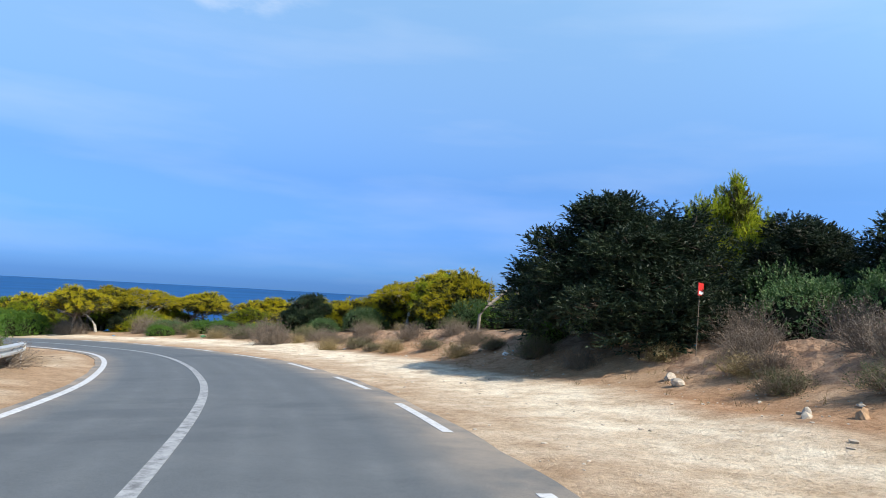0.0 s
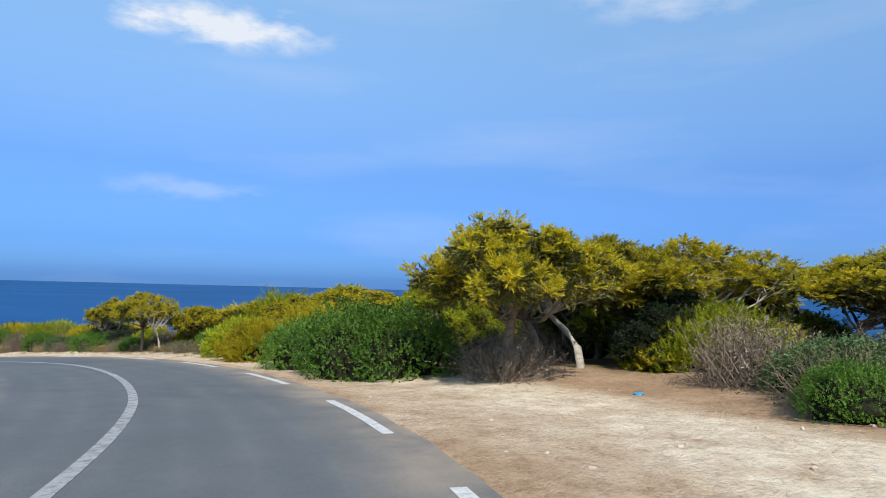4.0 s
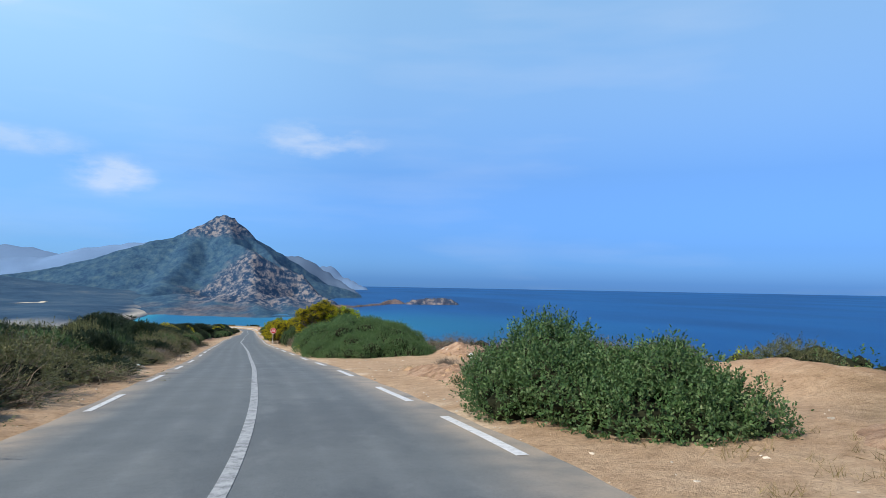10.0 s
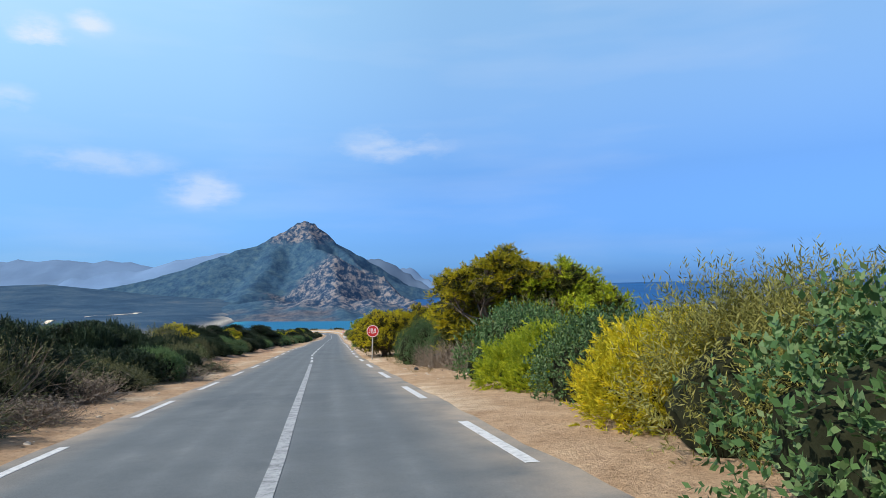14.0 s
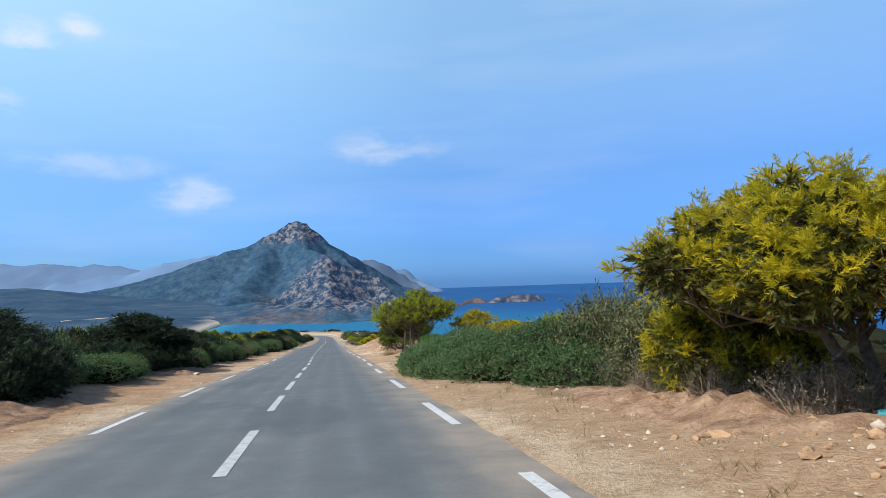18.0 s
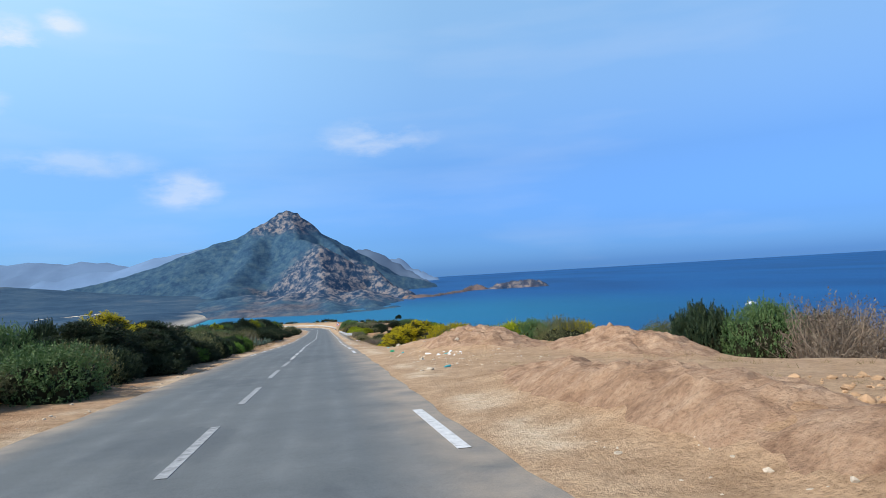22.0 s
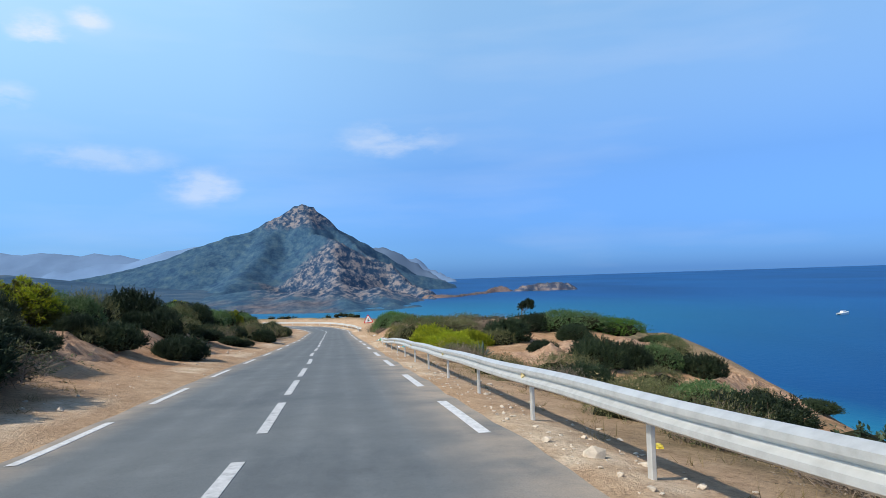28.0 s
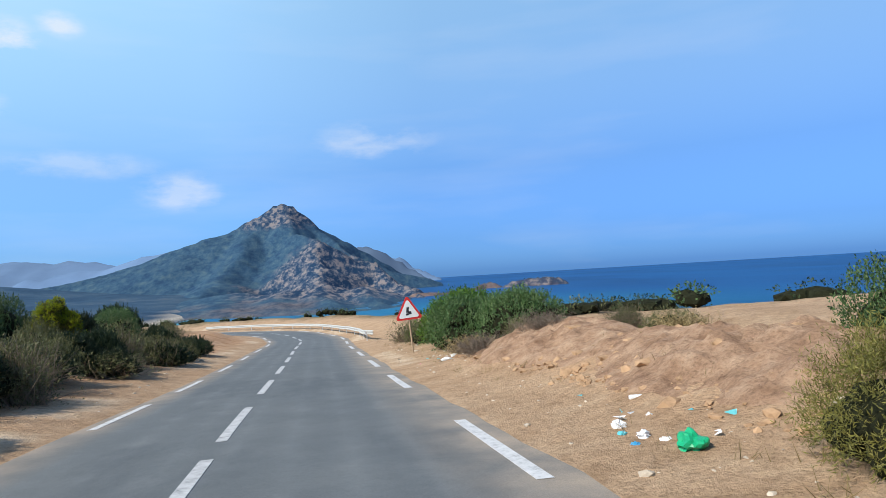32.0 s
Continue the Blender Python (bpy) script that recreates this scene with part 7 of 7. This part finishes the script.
def bag(seed, colour, size, s, d, flat=0.55, name="plastic_bag", label=None):
    """A crumpled bag: a creased, sagging lump with a gathered neck."""
    rng = np.random.default_rng(seed)
    v, f = ico(3)
    k = 1 + 0.16 * np.sin(v @ rng.normal(size=3) * 6 + 1) + 0.13 * np.sin(v @ rng.normal(size=3) * 11) + 0.07 * rng.normal(size=len(v))
    v = v * k[:, None] * [1.0, 0.8, flat] * size / 2
    neck = (v[:, 0] > 0.36 * size)
    v[neck] *= [1.15, 0.6, 0.9]
    v[:, 2] = np.maximum(v[:, 2] + flat * size * 0.36, 0)
    ob = new(name, mesh_np(name, v, f, TRASH[colour]))
    x, y = at(s, d)
    x, y = float(x), float(y)
    ob.matrix_basis = pose(x, y, land1(x, y) - 0.02, 0, 0, rng.uniform(0, 360))
    return tagged(ob, label or f"crumpled {colour} plastic bag dropped on the ground", "litter", "roadside litter")


def bottle(seed, colour, s, d):
    prof = [(0.0, 0.0), (0.036, 0.0), (0.04, 0.02), (0.04, 0.17), (0.032, 0.21), (0.014, 0.245), (0.014, 0.28), (0.0, 0.28)]
    n = 10
    a = np.linspace(0, 2 * math.pi, n, endpoint=False)
    v = np.array([[(r * math.cos(t), r * math.sin(t), z) for t in a] for r, z in prof]).reshape(-1, 3)
    i = np.arange(len(prof) - 1)[:, None] * n + np.arange(n)
    j = np.arange(len(prof) - 1)[:, None] * n + (np.arange(n) + 1) % n
    ob = new("bottle", mesh_np("bottle", v, np.stack([i, j, j + n, i + n], 2).reshape(-1, 4), TRASH[colour], True))
    x, y = at(s, d)
    x, y = float(x), float(y)
    ob.matrix_basis = pose(x, y, land1(x, y) + 0.035, 90, 0, random.Random(seed).uniform(0, 360))
    return tagged(ob, f"empty {colour} plastic bottle lying on the verge", "litter", "roadside litter")


LITTER = [("blue", .5, 14.8, 12.6), ("white", .4, 21.6, 10.8), ("green", .5, 46.8, 9.9), ("blue", .35, 55.4, 9.7), ("blue", .35, 60.9, 7.0), ("white", .25, 33.6, 8.9), ("white", .25, 32.6, 9.3),
          ("black", .9, 133.6, -5.0), ("black", .9, 145.6, -4.9), ("white", .4, 143.8, -5.6), ("blue", .4, 142.4, -6.0), ("white", .35, 131.6, -5.4), ("blue", .35, 117.8, -4.7), ("white", .3, 146.8, -4.6),
          ("white", .4, 137.7, 12.8), ("cyan", .35, 136.9, 12.5), ("white", .35, 136.2, 12.3), ("cyan", .4, 144.2, 11.6), ("black", .5, 125.4, 11.6), ("red", .3, 146.2, -5.6),
          ("white", .3, 178.0, 5.7), ("red", .22, 179.2, 6.5), ("black", .25, 176.6, 4.9), ("cyan", .5, 213.2, 8.3),
          ("green", .45, 303.1, 4.9), ("white", .3, 295.2, 6.0), ("white", .25, 295.6, 6.6), ("white", .2, 295.0, 6.9), ("cyan", .25, 299.2, 5.0), ("white", .2, 297.0, 11.2), ("cyan", .3, 310.4, 5.4),
          ("black", .55, 327.6, 7.4), ("pink", .4, 326.6, 7.3), ("blue", .3, 324.4, 7.0), ("white", .35, 325.8, 7.1), ("cyan", .3, 323.6, 6.9), ("white", .3, 322.8, 6.8), ("blue", .35, 335.6, -7.6), ("white", .3, 326.8, 6.8),
          ("red", .4, 356.4, 5.7), ("white", .35, 355.6, 5.9), ("white", .3, 357.4, 6.2), ("yellow", .35, 364.8, 5.6), ("blue", .4, 363.6, -4.8), ("white", .3, 354.4, 5.5), ("blue", .4, 360.4, -5.2),
          ("white", .4, 397.8, 5.1), ("cyan", .3, 398.2, 5.4), ("white", .5, 424.0, 5.0), ("white", .35, 424.8, 5.4), ("white", .25, 410.7, 4.6), ("cyan", .2, 411.0, 4.5), ("white", .22, 410.4, 4.7), ("white", .28, 411.3, 4.6), ("blue", .2, 410.5, 4.4)]
for n, (c, z, s, d) in enumerate(LITTER):
    bag(500 + n, c, z * (0.95 if c == "black" else 0.62), s, d, 0.45 + 0.3 * (n % 3) / 2)
bag(600, "green", 0.34, 409.9, 4.7, 0.7, label="bright green filled plastic bag on the verge")
for n, (c, s, d) in enumerate([("cyan", 288.7, 5.2), ("white", 296.1, 5.6), ("green", 354.9, 5.8), ("white", 412.4, 5.3), ("cyan", 325.2, 6.6), ("white", 134.6, -4.5), ("cyan", 144.4, -4.6), ("white", 49.5, 8.0)]):
    bottle(n, c, s, d)

# ---- dumped earth ----
def earth_mound(seed, s0, d0, length, width, lift, label="rough heap of dumped reddish earth beside the road"):
    """A heap of dug earth: a sheet over the swell of the ground, broken into lumps and clods, its rim below the soil."""
    n, m = int(length * 2 / 0.14), int(width * 2 / 0.14)
    u, v = np.meshgrid(np.linspace(-1, 1, n), np.linspace(-1, 1, m))
    s, d = s0 + u * length, d0 + v * width
    x, y = at(s.ravel(), d.ravel())
    q = (u**2 + v**2).ravel() * (1 + 0.35 * wave(x, y, 1.3, seed))
    rough = np.array([noise.hetero_terrain(Vector((a * 0.9, b * 0.9, seed)), 0.7, 2.2, 5, 0.6) for a, b in zip(x, y)])
    lumps = np.array([noise.turbulence(Vector((a * 2.6, b * 2.6, seed + 5)), 4, False) for a, b in zip(x, y)])
    top = np.exp(-1.7 * q**1.2)
    z = land(x, y) + top * (lift * (0.55 + 0.13 * (rough - rough.mean()) / rough.std()) + 0.11 * (lumps - lumps.mean())) - 0.10 * smooth(0.55, 1.0, q) - 0.02
    ox, oy = at(s0, d0)
    o = np.array([float(ox), float(oy), land1(float(ox), float(oy))])
    keep = q.reshape(m, n) < 1.15
    f = grid_faces(n, m)
    f = f[keep.ravel()[f].all(1)]
    ob = new("earth_mound", mesh_np("earth_mound", np.stack([x, y, z], 1) - o, f, MAT_MOUND))
    ob.location = o
    tagged(ob, label, "mound", "dumped earth")


for n, row in enumerate([(277.5, 6.2, 9.0, 1.5, 0.34), (266, 6.0, 5.5, 1.7, 0.28), (309, 9.2, 4.5, 2.0, 0.4), (293, 13.2, 5.5, 3.0, 0.5), (299.5, 9.2, 6.0, 3.4, 0.22), (299.0, 6.8, 3.0, 1.0, 0.25), (412.8, 7.4, 4.8, 2.2, 0.26), (420, 7.0, 5.0, 2.2, 0.3),
                         (216.5, 7.6, 5.0, 1.8, 0.45), (122, 6.5, 5.5, 1.1, 0.22), (141, 13.5, 3.6, 2.2, 0.35), (12.0, 12.4, 6.0, 1.8, 0.25), (30, 12.5, 7.0, 1.8, 0.2), (22, 12.2, 4.0, 1.5, 0.2), (107.5, 9.8, 3.0, 1.8, 0.35), (377, -7.6, 9.0, 1.5, 0.35), (393, -7.4, 7.0, 1.4, 0.35), (358, -6.9, 7.0, 1.2, 0.28), (222, -6.6, 6.0, 1.5, 0.3), (205, -6.9, 5.0, 1.5, 0.3), (241, -6.4, 5.0, 1.4, 0.25), (194, -6.4, 5.0, 1.3, 0.25)]):
    earth_mound(n + 1, *row)
for n, row in enumerate([(389.5, 13.2, 4.0, 3.0, 0.8), (394, 18.0, 4.5, 4.5, 0.9), (399, 25.5, 5.0, 5.0, 1.0), (402, 33, 4.0, 4.0, 1.0)]):
    earth_mound(n + 40, *row, "eroded bank of orange earth above the sea")

def litter_scraps(seed, colour, count, spots, label):
    """Torn scraps of plastic, too many to count."""
    rng = np.random.default_rng(seed)
    pick = rng.integers(len(spots), size=count)
    s = np.array([spots[k][0] for k in pick]) + rng.normal(size=count) * 0.7
    d = np.array([spots[k][1] for k in pick]) + rng.normal(size=count) * 0.35
    x, y = at(s, d)
    c = np.stack([x, y, land(x, y) + 0.03], 1)
    v = c[:, None] + rng.normal(size=(count, 4, 3)) * [0.045, 0.045, 0.02]
    tagged(new("litter_scraps", mesh_np("litter_scraps", v.reshape(-1, 3), np.arange(4 * count).reshape(-1, 4), TRASH[colour])), label, "litter", kind="stuff")


DUMPS = [(325.5, 7.0), (327, 7.2), (322.8, 6.8), (295, 6.4), (411.8, 5.2), (424.2, 5.2), (356, 5.8), (137, 12.5), (144, -4.9), (134, -5.0), (21, 10.9), (398, 5.2)]
litter_scraps(1, "white", 90, DUMPS, "scattered scraps of torn white plastic")
litter_scraps(2, "cyan", 40, DUMPS, "scattered scraps of turquoise plastic")
litter_scraps(3, "pink", 16, DUMPS[:3] + DUMPS[5:7], "scattered scraps of pink plastic")

# ---- stones ----
MAT_STONE = plain("limestone", (0.52, 0.44, 0.35), 0.9, 0, 0.15, 0.4, 5, 0.7)
MAT_CLOD = plain("earth_clods", (0.42, 0.27, 0.16), 0.95, 0, 0.1, 0.4, 5, 0.7)


def rock(seed, size, s, d, mat=None, label="pale limestone rock lying on the sandy verge"):
    rng = np.random.default_rng(seed)
    v, f = ico(2)
    k = 1 + 0.22 * np.sin(v @ rng.normal(size=3) * 3.5) + 0.1 * rng.normal(size=len(v))
    v = v * k[:, None] * rng.uniform(0.6, 1.1, 3) * size / 2
    ob = new("rock", mesh_np("rock", v, f, mat or MAT_STONE))
    x, y = at(s, d)
    x, y = float(x), float(y)
    ob.matrix_basis = pose(x, y, land1(x, y) + 0.12 * size, 0, 0, rng.uniform(0, 360))
    return tagged(ob, label, "rock", "scattered rocks")


ROCKS = [(.35, 12.9, 10.2), (.3, 13.6, 10.6), (.28, 12.2, 11.0), (.3, 20.6, 10.9), (.22, 9.0, 9.6), (.25, 8.2, 9.8), (.4, 259.2, 4.9), (.35, 259.8, 5.3), (.3, 258.4, 5.2), (.45, 265.2, 5.4), (.3, 268.4, 6.4), (.35, 263.4, 6.2), (.3, 270.6, 5.9), (.25, 266.6, 5.0),
         (.3, 272.2, 6.4), (.5, 317.6, 6.9), (.3, 319.0, 6.6), (.25, 186.2, 6.3), (.3, 190, 6.6), (.3, 187.8, 5.8), (.3, 244.2, 5.4), (.25, 248.4, 6.2), (.22, 243, 5.2), (.25, 199.2, 4.6), (.3, 409.6, 6.2), (.25, 408.8, 7.0), (.22, 410.6, 6.6), (.3, 297, 7.2), (.2, 293.4, 5.0),
         (.3, 139.4, 12.6), (.35, 140.4, 12.2), (.3, 141.8, 12.4), (.3, 138.9, 11.9), (.25, 142.6, 12.9), (.5, -60, 9)]
for n, (z, s, d) in enumerate(ROCKS):
    rock(700 + n, z, s, d, MAT_CLOD if n % 3 == 2 else MAT_STONE, "brown clod of dry earth on the ground" if n % 3 == 2 else "pale limestone rock lying on the sandy verge")


def scatter_stones(name, seed, count, spots, size, mat, label):
    """Grit and small stones, far too many to count."""
    rng = np.random.default_rng(seed)
    bv, bf = ICO1
    pick = rng.integers(len(spots), size=count)
    s, d = np.empty(count), np.empty(count)
    for k, (s0, s1, d0, d1) in enumerate(spots):
        m = pick == k
        s[m], d[m] = rng.uniform(s0, s1, m.sum()), rng.uniform(d0, d1, m.sum())
    x, y = at(s, d)
    z = land(x, y)
    r = size * rng.lognormal(0, 0.55, count)
    v = bv[None] * (r[:, None] * rng.uniform(0.6, 1.2, (count, 3)) * [1, 1, 0.6])[:, None] * (1 + 0.2 * rng.normal(size=(count, len(bv), 1)))
    v = v + np.stack([x, y, z + r * 0.15], 1)[:, None]
    f = bf[None] + (np.arange(count) * len(bv))[:, None, None]
    tagged(new(name, mesh_np(name, v.reshape(-1, 3), f.reshape(-1, 3), mat)), label, "stones", kind="stuff")


scatter_stones("stones", 1, 9000, [(0, 60, 4.2, 10), (8, 30, 9, 14), (66, 106, 4.6, 7), (66, 106, 4.6, 7), (104, 155, 4.2, 12), (170, 210, 4, 7.5), (205, 225, 4, 9), (236, 262, 3.8, 7), (255, 276, 4.2, 10), (255, 276, 4.2, 10), (288, 320, 4, 9), (330, 405, 3.7, 5.4), (330, 405, 3.7, 5.0), (404, 440, 3.8, 9), (104, 440, -5.5, -3.3), (104, 440, -5.0, -3.3)],
               0.022, MAT_STONE, "loose pale stones and grit along the verge")
scatter_stones("clods", 2, 5200, [(255, 271, 5.5, 9.5), (265, 279, 7.5, 11), (298, 303, 7.4, 9.8), (296, 311, 8.5, 15), (299, 308, 9, 13), (405, 418, 5.4, 10), (405, 418, 5.4, 9), (414, 425, 5.2, 9), (137, 145, 11.8, 15), (202, 214, 5.6, 9.5), (117, 127, 6.0, 7.6)],
               0.05, MAT_CLOD, "broken clods of dry earth on the dumped heaps")


def verge_grass(name, seed, count, spots, mat, label, h=0.22):
    rng = np.random.default_rng(seed)
    pick = rng.integers(len(spots), size=count)
    s, d = np.empty(count), np.empty(count)
    for k, (s0, s1, d0, d1) in enumerate(spots):
        m = pick == k
        s[m], d[m] = rng.uniform(s0, s1, m.sum()), rng.uniform(d0, d1, m.sum())
    x, y = at(s, d)
    z = land(x, y)
    n = 14
    base = np.repeat(np.stack([x, y, z - 0.02], 1), n, 0) + rng.normal(size=(count * n, 3)) * [0.09, 0.09, 0]
    di = rand_dirs(rng, count * n, 1.3)
    di[:, 2] = np.abs(di[:, 2])
    v, f = needle_tufts(rng, base, di, 1, h, 0.012, 0.4)
    tagged(new(name, mesh_np(name, v, f, mat)), label, "grass", kind="stuff")


verge_grass("dry_grass", 3, 2000, [(330, 375, -6.5, -4.4), (0, 50, 9, 14), (66, 106, 5.6, 8), (66, 106, 5.8, 8), (104, 130, 5.6, 9), (174, 200, 4.6, 7), (200, 245, 4.0, 8), (255, 300, 6, 14), (316, 345, 6.4, 9), (345, 405, 4.9, 8), (345, 405, 4.9, 8), (405, 440, 4.6, 9), (330, 372, -7.5, -4.4)],
            MAT_STRAW, "thin dry grass along the verge")

# ---- boat ----
def build_boat(x, y, heading_deg):
    root = new("boat")
    f = np.linspace(0, 1, 9)
    half = 2.0 * np.sqrt(np.clip(1 - (np.clip(f - 0.25, 0, 1) / 0.75) ** 2.2, 0, 1))
    half[:3] = 1.85
    rows = []
    for k, (w, zz) in enumerate([(0.0, -0.4), (0.7, -0.2), (1.0, 1.3), (0.94, 1.35), (0.0, 1.15)]):
        rows.append(np.stack([f * 14 - 7, half * w + 0.02, np.full(9, zz) + f * 0.7 * (zz > 0)], 1))
    v = np.stack(rows, 1)
    v2 = v.copy()
    v2[:, :, 1] *= -1
    fs = grid_faces(5, 9)
    part("hull", mesh_np("hull", np.vstack([v.reshape(-1, 3), v2.reshape(-1, 3)]), np.vstack([fs, fs[:, ::-1] + 45]), MAT_SIGN_WHITE), root)
    part("cabin", box_mesh("cabin", 4.6, 2.4, 1.7, MAT_SIGN_WHITE, 0.25, (-0.6, 0, 2.1)), root)
    part("windscreen", box_mesh("windscreen", 1.6, 2.44, 0.6, MAT_SIGN_BLACK, 0.1, (0.95, 0, 2.35)), root)
    root.matrix_basis = pose(x, y, SEA_Z + 0.05, 0, 0, heading_deg)
    tagged(root, "small white motor boat out on the sea", "boat")


build_boat(383, 668, 20)
